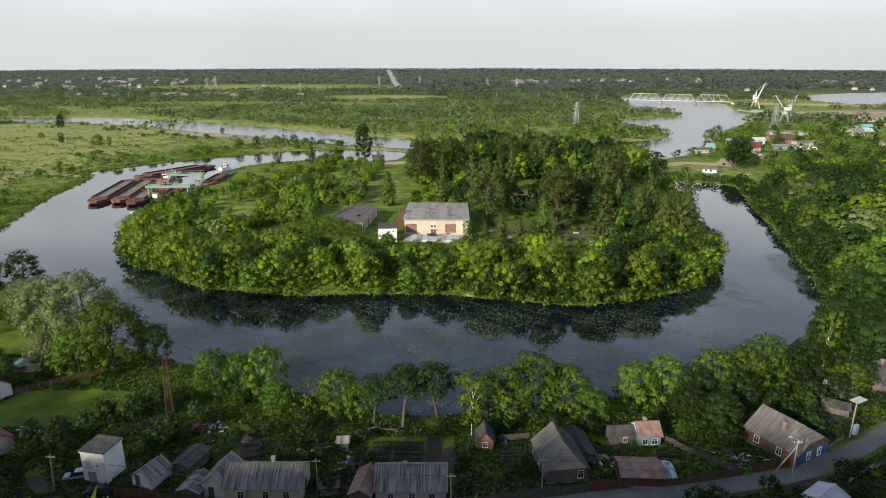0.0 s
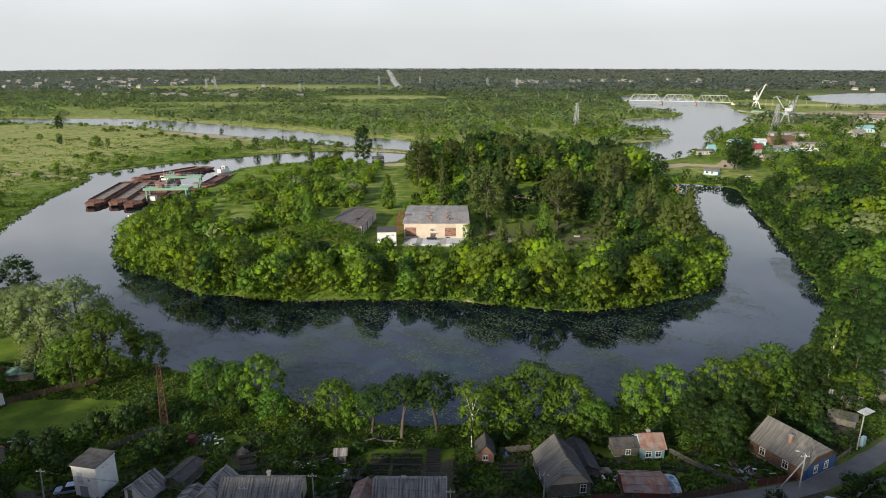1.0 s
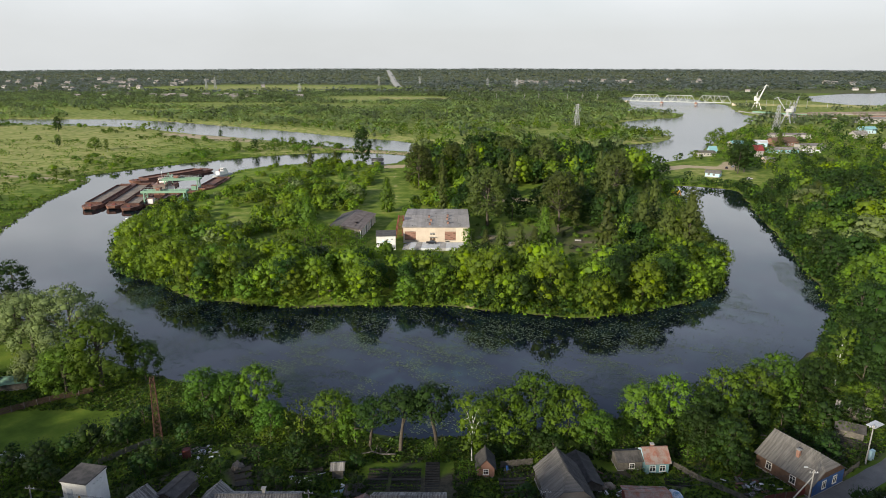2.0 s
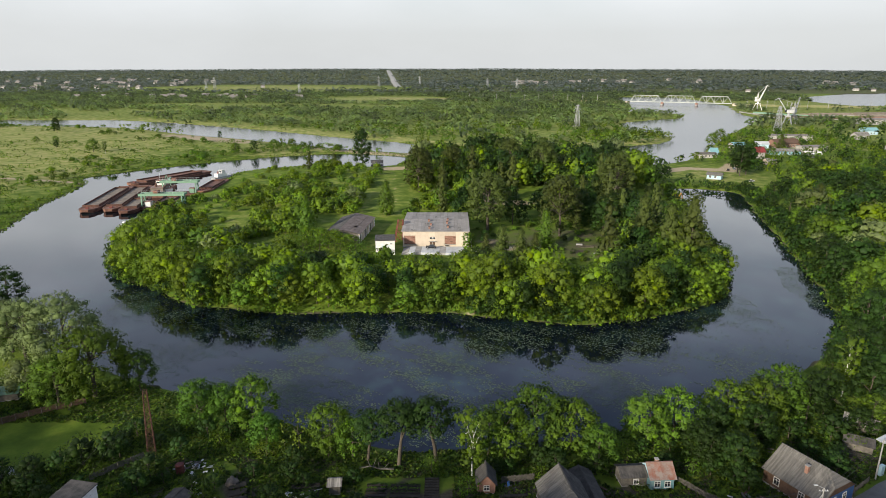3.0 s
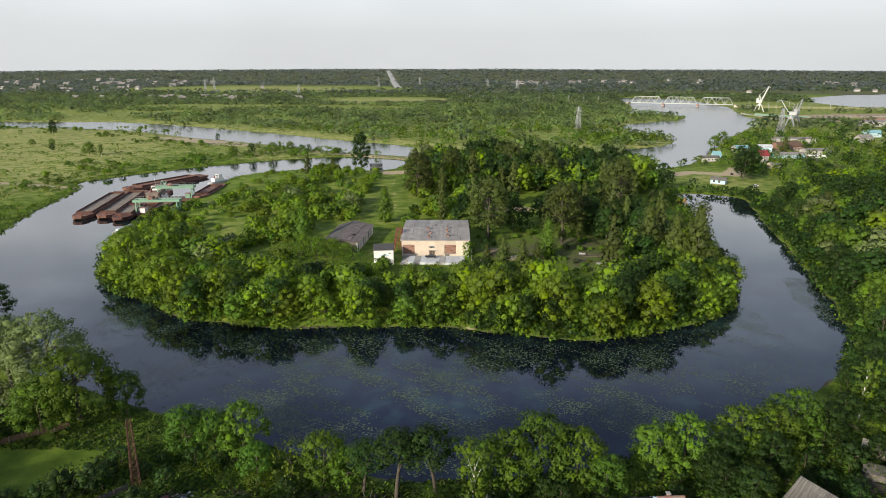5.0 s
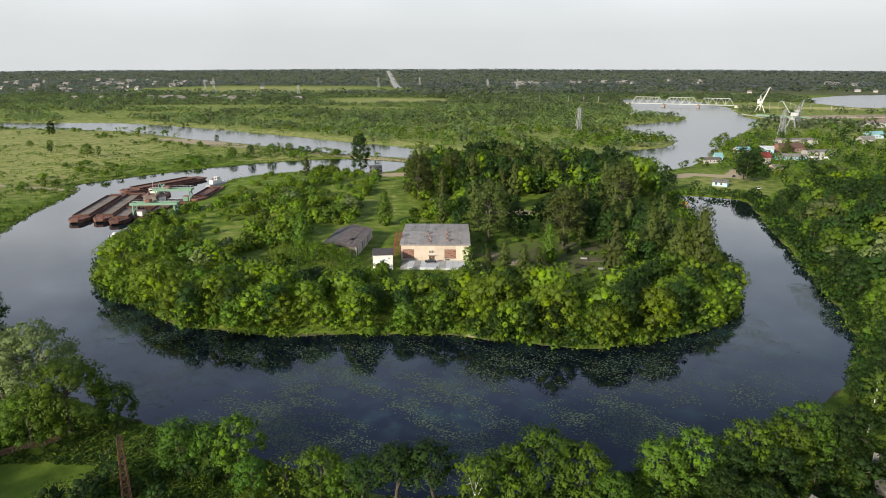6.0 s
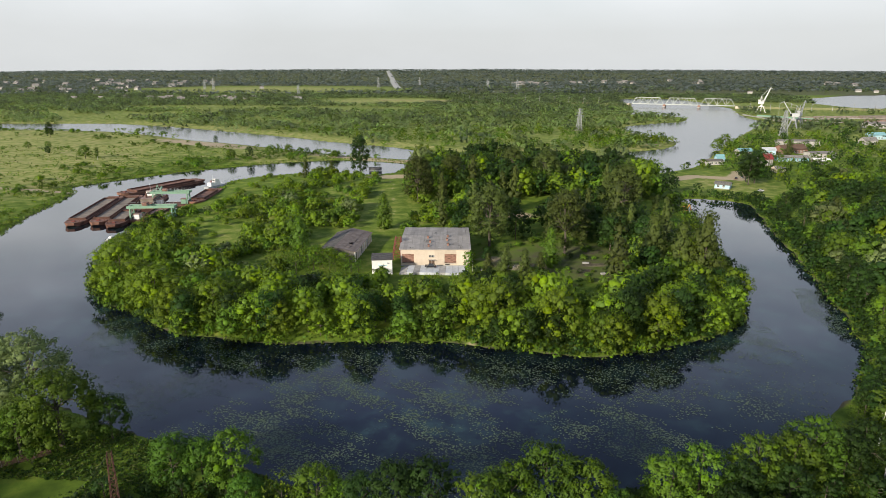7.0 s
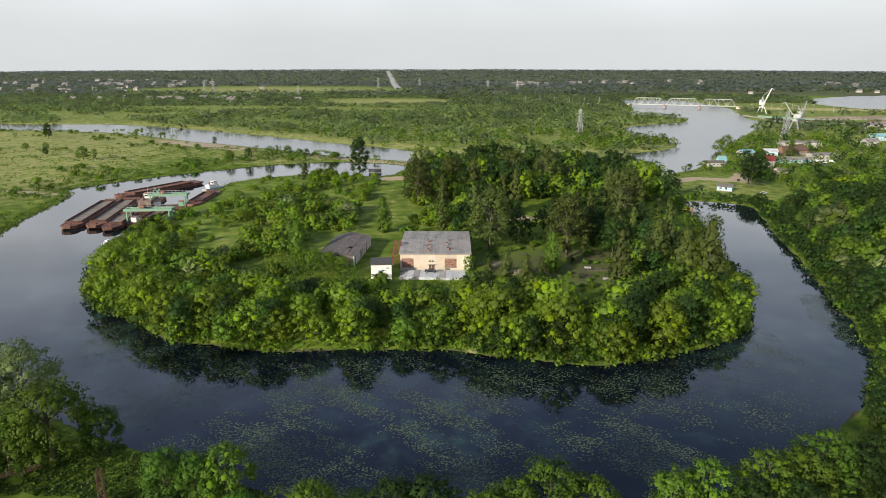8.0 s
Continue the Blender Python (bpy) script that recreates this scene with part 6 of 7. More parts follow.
rowboat(-153.5, 298, 75)
rowboat(-149.5, 308, 100, "pale cabin boat moored at the island edge")
# ---- near bank: houses, gardens, lane ----
LANE = [(-120, 80.5), (-60, 81.0), (-20, 80.5), (10, 82), (25, 84.6), (37, 86.0), (49, 88.2), (60, 90.6), (70, 94.8), (78, 99.2), (86, 104.5), (97, 113), (112, 122)]


def lane():
    p = np.array(LANE, float)
    for _ in range(2):
        p = np.concatenate([p[:1], np.stack([0.75 * p[:-1] + 0.25 * p[1:], 0.25 * p[:-1] + 0.75 * p[1:]], 1).reshape(-1, 2), p[-1:]])
    verts, faces = [], []
    for k, q in enumerate(p):
        d = p[min(k + 1, len(p) - 1)] - p[max(k - 1, 0)]
        n = np.array([-d[1], d[0]]) / np.hypot(*d)
        for o, lift in ((-1.8, 0.02), (-0.9, 0.07), (0.0, 0.06), (0.9, 0.07), (1.8, 0.02)):
            v = q + n * (o + 0.25 * float(ripple(q[0], q[1] + o, 1.4)))
            verts.append((v[0], v[1], height(v[0], v[1]) + lift + 0.02))
    for k in range(len(p) - 1):
        for j in range(4):
            a = k * 5 + j
            faces.append((a, a + 1, a + 6, a + 5))
    me = bpy.data.meshes.new("road")
    me.from_pydata(verts, [], [f[::-1] for f in faces])
    me.materials.append(ASPHALT)
    return tagged(new("road", me), "pale worn village lane between the gardens", "road", kind="structure")


lane()

house("village_house", -28.9, 87, 0, 12.4, 6.8, 2.9, 5.0, CREAM, ASBESTOS, "low cream house with a streaked grey asbestos roof", windows=[("front", -3.5, 1.0, 0.9, 1.2), ("front", 0.5, 1.0, 0.9, 1.2), ("front", 3.8, 1.0, 0.9, 1.2)], door=("right", 0, BROWNWOOD), chimney=(1.0, 0.6, 1.0))
house("house_annex", -36.4, 87.6, 80, 6.2, 4.6, 2.6, 4.6, WHITE, ASBESTOS, "white-walled annex with a grey asbestos roof", "annex", door=("left", 0.5, BROWNWOOD))
house("lean_to_shed", -40.4, 86.2, 80, 4.6, 3.6, 1.9, 2.6, OLDWOOD, ASBESTOS, "low shed with a pale grey sheet roof", "shed")
house("village_house", -5.2, 86.8, 0, 11.2, 7.2, 2.8, 5.0, CREAM, ASBESTOS, "low cream cottage with a wavy dark grey asbestos roof", windows=[("front", -3.2, 1.0, 0.9, 1.2), ("front", 0.2, 1.0, 0.9, 1.2), ("front", 3.4, 1.0, 0.9, 1.2)], chimney=(-1.0, -0.5, 0.9))
house("lean_to_shed", -12.8, 86.0, 82, 6.4, 3.4, 2.2, 3.2, OLDWOOD, RUSTROOF, "lean-to shed with patchwork rusty roof sheets", "shed", wave=0.0)
house("garden_hut", 7.7, 100.4, 90, 3.6, 3.0, 2.2, 3.9, BRICK, DARKROOF, "small red brick garden hut with a steep dark roof", "hut", windows=[("left", 0.0, 0.9, 0.8, 0.8)])
house("village_house", 20.3, 93.4, 97, 9.2, 7.2, 2.6, 5.9, OLDWOOD, DARKROOF, "old timber house with a steep dark half-hipped roof", windows=[("left", -2.3, 0.9, 0.9, 1.3), ("back", 0, 1.0, 0.9, 1.2)], chimney=None, hip=3.0, gable_mat=CREAM, roof2=GREYROOF)
house("garden_hut", 38.1, 101.8, 3, 4.1, 4.4, 2.5, 4.1, TURQ, RUSTROOF, "turquoise garden hut with a rusty red sheet roof", "hut", windows=[("front", -0.9, 0.8, 0.9, 1.0), ("front", 0.9, 0.8, 0.9, 1.0)], roof2=PALEGREY, wave=0.0, gable_mat=PALEBLUE, chimney=(-0.3, 0.4, 0.6))
house("old_shed", 33.6, 102.4, 4, 4.4, 3.4, 2.1, 2.9, OLDWOOD, DARKROOF, "grey board shed with a sagging dark roof", "shed", windows=[("front", 0.3, 0.7, 0.8, 0.8)], sag=0.2)
house("rusty_garage", 33.2, 90.0, -3, 6.8, 5.2, 2.1, 3.0, RUSTRED, RUSTROOF, "dark red garage with patchwork rusted roof sheets", "garage", wave=0.0, door=("front", -1.6, BROWNWOOD))
house("village_house", 63.0, 99.2, 118, 10.2, 9.2, 2.8, 5.9, BROWNWOOD, GREYROOF, "brown timber house with a blue front and grey asbestos roof", windows=[("back", 2.6, 1.0, 0.9, 1.2), ("back", -1.8, 1.0, 0.9, 1.2), ("left", 1.2, 1.0, 0.9, 1.25), ("left", -1.8, 1.0, 0.9, 1.25)], chimney=(-0.6, 2.0, 1.2), gable_mat=BROWNWOOD, hip=2.4, end_mat=BLUEPAINT)
house("ruined_shed", 24.6, 98.2, 96, 8.2, 4.0, 1.6, 2.6, OLDWOOD, DARKROOF, "collapsing timber shed with a dark sagging roof", "shed", wave=0.0, sag=0.5)
house("barn", 98.5, 124.5, 14, 9.0, 7.5, 2.8, 6.4, OLDWOOD, DARKROOF, "dark-roofed timber barn half hidden by trees", "barn", chimney=(-2, -0.6, 0.9))
house("old_shed", 86.0, 120.0, -38, 5.6, 3.4, 2.0, 2.8, OLDWOOD, ASBESTOS, "long low shed with a grey sheet roof", "shed")
house("old_shed", 80.5, 112.5, -30, 4.6, 3.4, 1.9, 2.6, OLDWOOD, DARKROOF, "low dark garden shed among bushes", "shed")
house("old_shed", 60.0, 113.5, 20, 3.4, 2.8, 2.0, 3.0, OLDWOOD, DARKROOF, "broken board shed under the trees", "shed", sag=0.3)
house("garage", 60.4, 82.6, 35, 5.2, 4.2, 2.3, 3.1, WHITE, PALEGREY, "white garage with a pale metal roof", "garage", wave=0.0)
house("garden_shed", -49.2, 89.4, 68, 4.4, 4.2, 1.9, 3.3, WHITE, ASBESTOS, "white gabled shed with a grey sheet roof", "shed", door=("left", 0.8, OLDWOOD))
house("old_shed", -44.0, 93.2, 72, 5.6, 3.2, 2.0, 2.5, OLDWOOD, DARKROOF, "dark board shed with junk on its flat roof", "shed", wave=0.0)
house("garden_hut", -18.4, 99.2, 5, 1.9, 2.0, 2.0, 2.5, OLDWOOD, ASBESTOS, "small grey garden privy", "hut", wave=0.0)
house("old_shed", -14.5, 92.6, 0, 2.6, 2.4, 1.9, 2.4, OLDWOOD, DARKROOF, "small dark tool shed between vegetable beds", "shed")
house("old_shed", -18.8, 86.6, 10, 2.8, 2.4, 1.6, 2.1, OLDWOOD, OLDWOOD, "low wooden hutch beside the cottage", "shed", wave=0.0)
house("summer_house", -97.5, 119.2, -35, 6.5, 5.5, 2.8, 5.2, WHITE, REDROOF, "white cottage with a red metal roof at a lawn", "house", windows=[("right", 0, 1.0, 0.9, 1.1)], wave=0.0)
house("summer_house", -82.5, 97.5, -30, 6.5, 5.5, 2.8, 4.6, CREAM, REDROOF, "pale cottage with a red porch roof", "house", windows=[("right", 0, 1.0, 0.9, 1.1)], wave=0.0)
house("garden_shed", -98.0, 132.5, 15, 5.8, 3.4, 1.9, 2.8, OLDWOOD, GREENPAINT, "long low shed with a faded green roof", "shed", wave=0.0)


def transformer_tower():
    """A square rendered transformer tower with a flat dark roof."""
    x, y = -58.0, 91.0
    e = thing("transformer_tower", pose(x, y, height(x, y), 0, 0, -11), "tall whitewashed transformer tower with a dark flat roof", "tower")
    part("wall", box(4.5, 4.5, 6.2, 0, 0, -0.3, soft=0.03), WHITE, e)
    part("cornice", box(4.72, 4.72, 0.22, 0, 0, 5.6), WHITE, e)
    part("roof", box(4.95, 4.95, 0.16, 0, 0, 5.91, soft=0.03), DARKROOF, e)
    d = part("door", box(1.0, 0.06, 2.1, -0.9, -2.28, 2.6), PALEGREY, e, "pale steel hatch door")
    part("door_bar", box(0.7, 0.05, 0.08, -0.6, -2.33, 3.0), STEEL, d)
    part("door", box(1.5, 0.06, 2.0, -0.5, -2.28, 0.1), STEEL, e)
    part("sign", box(0.4, 0.03, 0.4, 0.7, -2.27, 3.2), YELLOW, e)
    for k in (-0.8, 0, 0.8):
        part("insulator", tube((2.25, k, 5.0), (2.65, k, 5.15), 0.07, 0.05, 8), WHITE, e)
    return e


transformer_tower()
car(-62.3, 90.2, 195, CAR_SILVER, "silver hatchback parked beside the white tower", 1.05)
car(-56.4, 85.8, 175, CAR_DARK, "black off-road car parked by the fence", 1.18)
lattice("lattice_mast", pose(-55.0, 110, height(-55, 110), 0, 1.5, 20), 13.6, 1.4, 0.7, RUSTDARK, "rusted brown lattice mast in the garden", "mast", 9, thick=0.075)
wire((-55, 110, height(-55, 110) + 13), (-66, 100, height(-66, 100)), 0.1, "guy_wire")
wire((-55, 110, height(-55, 110) + 13), (-58, 91, height(-58, 91) + 5.2), 0.6)

utility_pole(58.4, 88.6, 8.6, "white concrete lamp pole with a slanting brace", brace=(-4.2, 0.2), lamp=True)
utility_pole(76.5, 101.6, 8.4, "concrete pole with a pale flat panel on top")
utility_pole(16.2, 86.4, 6.6)
utility_pole(-20.6, 86.2, 6.6)
utility_pole(-30.5, 83.0, 6.8, brace=(-1.6, 0.4))
utility_pole(-64.5, 87.0, 7.0, "pale leaning utility pole by the parked cars", lean=4)
utility_pole(1.2, 82.6, 6.6)
tops = [(-64.5, 87.0, 6.4), (-30.5, 83.0, 6.2), (-20.6, 86.2, 6.0), (1.2, 82.6, 6.0), (16.2, 86.4, 6.0), (58.4, 88.6, 8.0), (76.5, 101.6, 7.8)]
for (ax, ay, az), (bx, by, bz) in zip(tops, tops[1:]):
    for k in (-0.5, 0.5):
        wire((ax + k, ay, height(ax, ay) + az), (bx + k, by, height(bx, by) + bz), 0.8)
e = thing("panel_post", pose(77.6, 103.0, height(77.6, 103.0), 0, 0, 28), "tall post carrying a pale flat panel beside the lane", "post")
part("post", tube((0, 0, -0.2), (0, 0, 7.2), 0.12, 0.1), CONCRETE, e)
part("panel", box(3.0, 1.6, 0.14, 0.4, 0, 7.2, soft=0.03), PALEGREY, e)
part("meter_box", box(1.0, 0.6, 2.0, 0.8, -0.3, 0), PALEBLUE, e)

fence([(28.2, 87.3), (38.8, 87.9), (51.5, 91.0)], 1.5, BROWNWOOD, "dark brown board fence along the lane")
fence([(53.0, 91.4), (59.0, 92.6), (67.5, 96.2)], 1.4, RUSTRED, "low dark red board fence in front of the blue house")
fence([(-1, 83.0), (8, 83.8), (16.0, 85.6), (24.2, 86.6)], 1.3, OLDWOOD, "grey picket fence along the lane", gap=0.06)
fence([(-53.5, 85.2), (-46.5, 84.2)], 1.8, RUSTRED, "dark red metal panel fence")
fence([(-46.0, 84.0), (-36.5, 82.6), (-22.0, 81.9)], 1.7, BROWNWOOD, "dark board fence below the houses")
fence([(-95, 118.5), (-86, 126), (-79, 130.5)], 1.5, BROWNWOOD, "brown board fence at the edge of a lawn")
fence([(-62, 101.5), (-55.8, 108.8)], 1.3, OLDWOOD, "old grey fence crossing the garden")
fence([(10.6, 101.5), (16.5, 102.5)], 1.4, OLDWOOD, "grey board fence behind the plot")
fence([(40.5, 103.5), (44.5, 97.5), (50.5, 91.5)], 1.2, OLDWOOD, "low grey fence between plots", gap=0.05)
fence([(68, 88.5), (73, 91.5), (79, 94)], 1.2, PALEGREY, "white picket fence at the lane", gap=0.08)
fence([(61, 94.0), (70.5, 98.0), (75, 101)], 1.2, OLDWOOD, "grey fence along the verge", gap=0.05)

gate = thing("gate", pose(26.1, 87.0, height(26.1, 87.0), 0, 0, 2), "dark red double metal gate", "gate")
for sx in (-1, 1):
    leaf = part("gate_leaf", box(1.62, 0.06, 1.75, sx * 0.83, 0, 0.08), RUSTRED, gate)
    part("hinge", box(0.08, 0.1, 0.2, sx * 1.66, 0, 1.3), STEEL, leaf)
    part("gate_post", box(0.16, 0.16, 2.1, sx * 1.78, 0, -0.1), RUSTDARK, gate)
part("handle", box(0.06, 0.1, 0.2, 0.1, -0.06, 1.0), STEEL, gate)


def heap(name, x, y, w, d, h, mat, label, category, seed=1, turn=0):
    """A lumpy covered pile."""
    r = np.random.default_rng(seed)
    bm = bmesh.new()
    bmesh.ops.create_icosphere(bm, subdivisions=3, radius=1)
    ph = r.uniform(0, 6, 6)
    for v in bm.verts:
        k = 1 + 0.16 * math.sin(4 * v.co.x + ph[0]) * math.sin(3.4 * v.co.y + ph[1]) + 0.12 * math.sin(7 * v.co.x + ph[2] + 5 * v.co.y)
        v.co = Vector((v.co.x * w / 2 * k, v.co.y * d / 2 * k, max(-0.1, v.co.z * h * k)))
    e = thing(name, pose(x, y, height(x, y), 0, 0, turn), label, category)
    part("cover", bm, mat, e)
    for k in range(4):
        a = r.uniform(0, 6.28)
        part("weight", box(0.35, 0.2, 0.18, math.cos(a) * w * 0.42, math.sin(a) * d * 0.42, 0.12, math.degrees(a), soft=0.03), BRICK, e)
    return e


heap("covered_pile", 38.6, 91.2, 2.6, 5.2, 1.7, TARP, "pile under a crumpled blue and white tarpaulin", "pile", 3)
heap("covered_pile", -36.8, 100.9, 2.2, 2.6, 1.0, SILT, "small heap under an orange-brown sheet", "pile", 4)
heap("sand_heap", 28.5, 95.5, 2.6, 2.0, 0.7, SILT, "low heap of earth in a yard", "pile", 5)


def junk(x, y, n, spread, seed, label, palette):
    e = thing("junk_pile", pose(x, y, height(x, y)), label, "junk pile")
    r = random.Random(seed)
    for k in range(int(n * 1.6)):
        a, b = r.gauss(0, spread * 0.8), r.gauss(0, spread * 0.6)
        z = height(x + a, y + b) - height(x, y)
        bm = box(r.uniform(0.4, 1.5), r.uniform(0.1, 0.5), r.uniform(0.04, 0.22), 0, 0, 0)
        bm.transform(pose(a, b, z + 0.3 * (r.random() < 0.3), r.uniform(-14, 14), r.uniform(-14, 14), r.uniform(0, 180)))
        part(("plank", "board", "crate", "sheet")[k % 4], bm, palette[k % len(palette)], e)
    return e


junk(-45.0, 105.4, 22, 1.9, 2, "white rubble, boards and scrap heaped in the garden", (WHITE, CREAM, PALEGREY, OLDWOOD, WHITE))
junk(-43.6, 98.4, 20, 1.3, 3, "stack of pale broken boards behind a shed", (OLDWOOD, PALEGREY, CREAM, OLDWOOD))
junk(-44.2, 93.4, 8, 1.0, 31, "scrap boards lying round the dark shed", (OLDWOOD, WHITE, RUST))
junk(53.0, 95.0, 30, 2.1, 4, "scrap metal and boards piled beside the fence", (STEEL, OLDWOOD, DARKROOF, WHITE, RUST))
junk(60.5, 112.0, 12, 1.4, 5, "broken boards round a collapsed shed", (OLDWOOD, PALEGREY, OLDWOOD))
junk(-79.0, 103.5, 22, 2.2, 6, "pale timber and slabs stacked beside a cottage", (PALEGREY, CREAM, OLDWOOD, WHITE))
junk(-15.5, 95.0, 12, 1.8, 7, "garden clutter, buckets and boards by the beds", (WHITE, OLDWOOD, PALEBLUE, STEEL))
junk(24.5, 97.5, 12, 2.0, 8, "boards and firewood in the yard", (OLDWOOD, BROWNWOOD, OLDWOOD))
junk(29.5, 93.5, 8, 1.0, 9, "white buckets and boards beside the garage", (WHITE, OLDWOOD, PALEGREY))
junk(12.0, 101.0, 8, 1.0, 10, "boards leaning by a fence with a blue barrel", (OLDWOOD, BLUEPAINT, OLDWOOD))
junk(-24.5, 97.5, 12, 1.6, 12, "pale sheets of plastic over garden beds", (PALEGREY, WHITE, PALEGREY))

barrel = thing("barrel", pose(-47.2, 104.2, height(-47.2, 104.2)), "large dark red metal barrel", "barrel")
part("drum", tube((0, 0, 0), (0, 0, 1.7), 0.75, 0.75, 18), RUSTRED, barrel)
for z in (0.35, 0.85, 1.35):
    part("hoop", tube((0, 0, z), (0, 0, z + 0.08), 0.79, 0.79, 18), RUSTDARK, barrel)
part("lid", tube((0, 0, 1.7), (0, 0, 1.76), 0.72, 0.68, 18), RUSTRED, barrel)
barrel2 = thing("barrel", pose(-101.5, 131, height(-101.5, 131)), "rusty water tank on a stand", "barrel")
part("drum", tube((0, 0, 1.2), (0, 0, 3.2), 0.9, 0.9, 16), RUSTDARK, barrel2)
for a in range(4):
    part("leg", box(0.14, 0.14, 1.25, 0.6 * math.cos(a * 1.571), 0.6 * math.sin(a * 1.571), 0), OLDWOOD, barrel2)

log = thing("fallen_trunk", pose(-15.2, 106.4, height(-15.2, 106.4) + 0.2, 0, 0, -8), "bleached fallen tree trunk lying in the grass", "log")
sv, sf = stem([(0, 0, 0), (2, 0.3, 0.5), (4, -0.1, 0.4), (6.4, 0.5, 0.2)], [0.07, 0.12, 0.15, 0.19], 8)
me = mesh_of("log_body", sv, sf, [OLDWOOD])
ob = new("log_body", me); ob.parent = log
for k, (pts) in enumerate(([(2, 0.3, 0.5), (1.2, 1.2, 1.4)], [(3.2, 0, 0.45), (3.4, -0.8, 1.3)], [(4.6, 0.1, 0.35), (5.4, 1.2, 1.0)], [(1.0, 0.2, 0.3), (0.2, -0.9, 1.0)], [(2.6, 0.2, 0.5), (3.0, 1.2, 1.7)], [(3.8, 0, 0.4), (3.2, 1.4, 0.9)], [(5.2, 0.2, 0.3), (6.2, -0.8, 0.9)])):
    sv, sf = stem(pts, [0.08, 0.03], 6)
    ob = new("branch", mesh_of("branch", sv, sf, [OLDWOOD])); ob.parent = log


def bed(x, y, w, d, turn, mat, label, rows_n, seed, leafy=True):
    """A vegetable bed: earth ridges with rows of low plants."""
    e = thing("vegetable_bed", pose(x, y, height(x, y), 0, 0, turn), label, "garden bed", "vegetable beds")
    r = np.random.default_rng(seed)
    for k in range(rows_n):
        yy = -d / 2 + d * (k + 0.5) / rows_n
        part("earth_ridge", box(w, d / rows_n * 0.7, 0.28, 0, yy, -0.05, soft=0.06), mat, e)
        if leafy and k % 4 != 3:
            n = int(w * 14)
            c = np.stack([r.uniform(-w / 2, w / 2, n), yy + r.normal(0, 0.12, n), 0.25 + r.uniform(0, 0.25, n)], 1)
            v, f = cards(c, np.tile([0, 0, 1.0], (n, 1)), r.uniform(0.15, 0.34, n), r)
            ob = new("plant_row", mesh_of("plant_row", v, f, [LEAF["green" if k % 2 else "dark"]]))
            ob.parent = e
    return e


SOIL = surface("dark_garden_soil", (0.022, 0.019, 0.015), (0.050, 0.044, 0.034), 1.2, 10, 0.95, depth=0.08)
bed(-1.7, 98.5, 2.6, 8.6, 0, SOIL, "bed of black soil under dark film", 12, 1, False)
bed(-6.3, 97.8, 5.2, 6.5, 0, SOIL, "dark vegetable bed with young plants", 7, 2)
bed(-11.3, 98.0, 3.6, 6.5, 0, SOIL, "vegetable bed with leafy rows", 7, 3)
bed(12.4, 95.4, 5.0, 5.4, 4, SOIL, "freshly dug brown garden plot", 5, 4, False)
bed(-34.5, 97.2, 3.0, 8.0, 20, SOIL, "long dug bed beside the house", 4, 5, False)
bed(-23.6, 99.0, 5.0, 4.0, 8, SOIL, "vegetable bed with pale film over it", 5, 6)
bed(78.4, 108.6, 6.0, 4.2, -30, SOIL, "dug plot behind the lane", 5, 7, False)
bed(40.8, 96.8, 4.2, 2.0, -10, SOIL, "green potato rows beside the hut", 3, 8)

# garden trees and bushes
x, y, d, r = spots(-112, 112, 76, 119, 4.6, 51)
closed = [(-28.9, 87, 8, 5.5), (-37, 87.5, 5, 5), (-5.2, 87, 9.5, 5.5), (7.7, 100.4, 3, 3.2), (20.2, 93.6, 5.5, 7.5), (36.5, 102.2, 5.5, 3.6), (33.5, 90, 7, 4.5), (62.4, 98.4, 7, 7.5), (-48.4, 88.9, 4, 4), (-44, 93.5, 3.5, 4),
          (-58, 91, 4.5, 4.5), (-60, 86.5, 8, 3), (-80, 114, 13, 8.5), (-70, 118, 8, 6), (-6, 98.4, 8.5, 5.5), (12.4, 95.4, 4, 4), (-34.5, 97.2, 3, 5), (-45, 104.5, 5, 3.5), (46, 96, 6, 6), (28, 95, 4, 6), (54, 94, 4, 3),
          (-12, 106.5, 8, 3.2), (78.4, 108.6, 4, 3.5), (-82, 99, 6, 6), (5, 105, 3, 3), (-17, 99, 2.5, 2.5), (-97, 119, 5, 5), (60.4, 82.6, 4, 4)]
count = 0
for k in np.argsort(y):
    if d[k] < 3 or any(abs(x[k] - a) < p and abs(y[k] - b) < q for a, b, p, q in closed):
        continue
    if float(along(np.array(x[k]), np.array(y[k]), LANE, 2.6)) > 0.2:
        continue
    if r.random() < 0.88:
        kind = choose(r, [("apple", 0.60), ("bush", 0.35), ("bush_light", 0.05)])
        tree(kind, x[k], y[k], r.uniform(0.55, 1.0), r.uniform(0.85, 1.1), "garden trees and bushes")

for kind, tx, ty, h in (("alder", 51.8, 102.2, 9.5), ("alder", 48.8, 106.0, 8.5), ("alder", 54.0, 104.6, 7.5), ("apple", 52.0, 99.2, 5.0), ("apple", -65.7, 106.0, 6.2), ("apple", -61.2, 108.0, 6.6), ("apple", -68.5, 104.2, 5.0),
                        ("apple", -51.2, 101.2, 6.0), ("apple", -53.0, 98.6, 4.6), ("apple", -72.3, 101.6, 5.2), ("apple", -75.8, 99.0, 4.8), ("apple", -70.5, 97.6, 5.0), ("apple", -66.5, 95.4, 4.2), ("apple", 77.0, 115.2, 6.4),
                        ("alder", 83.0, 116.5, 7.0), ("alder", 91.0, 121.5, 9.0), ("alder", 93.5, 129.0, 11.0), ("alder", 101.0, 133.0, 12.0), ("alder", 107.0, 128.0, 10.0), ("apple", 70.5, 104.5, 4.6), ("apple", 73.0, 107.6, 4.2)):
    tree(kind, tx, ty, h / KINDS[kind][0], 1.0, "garden trees and bushes")


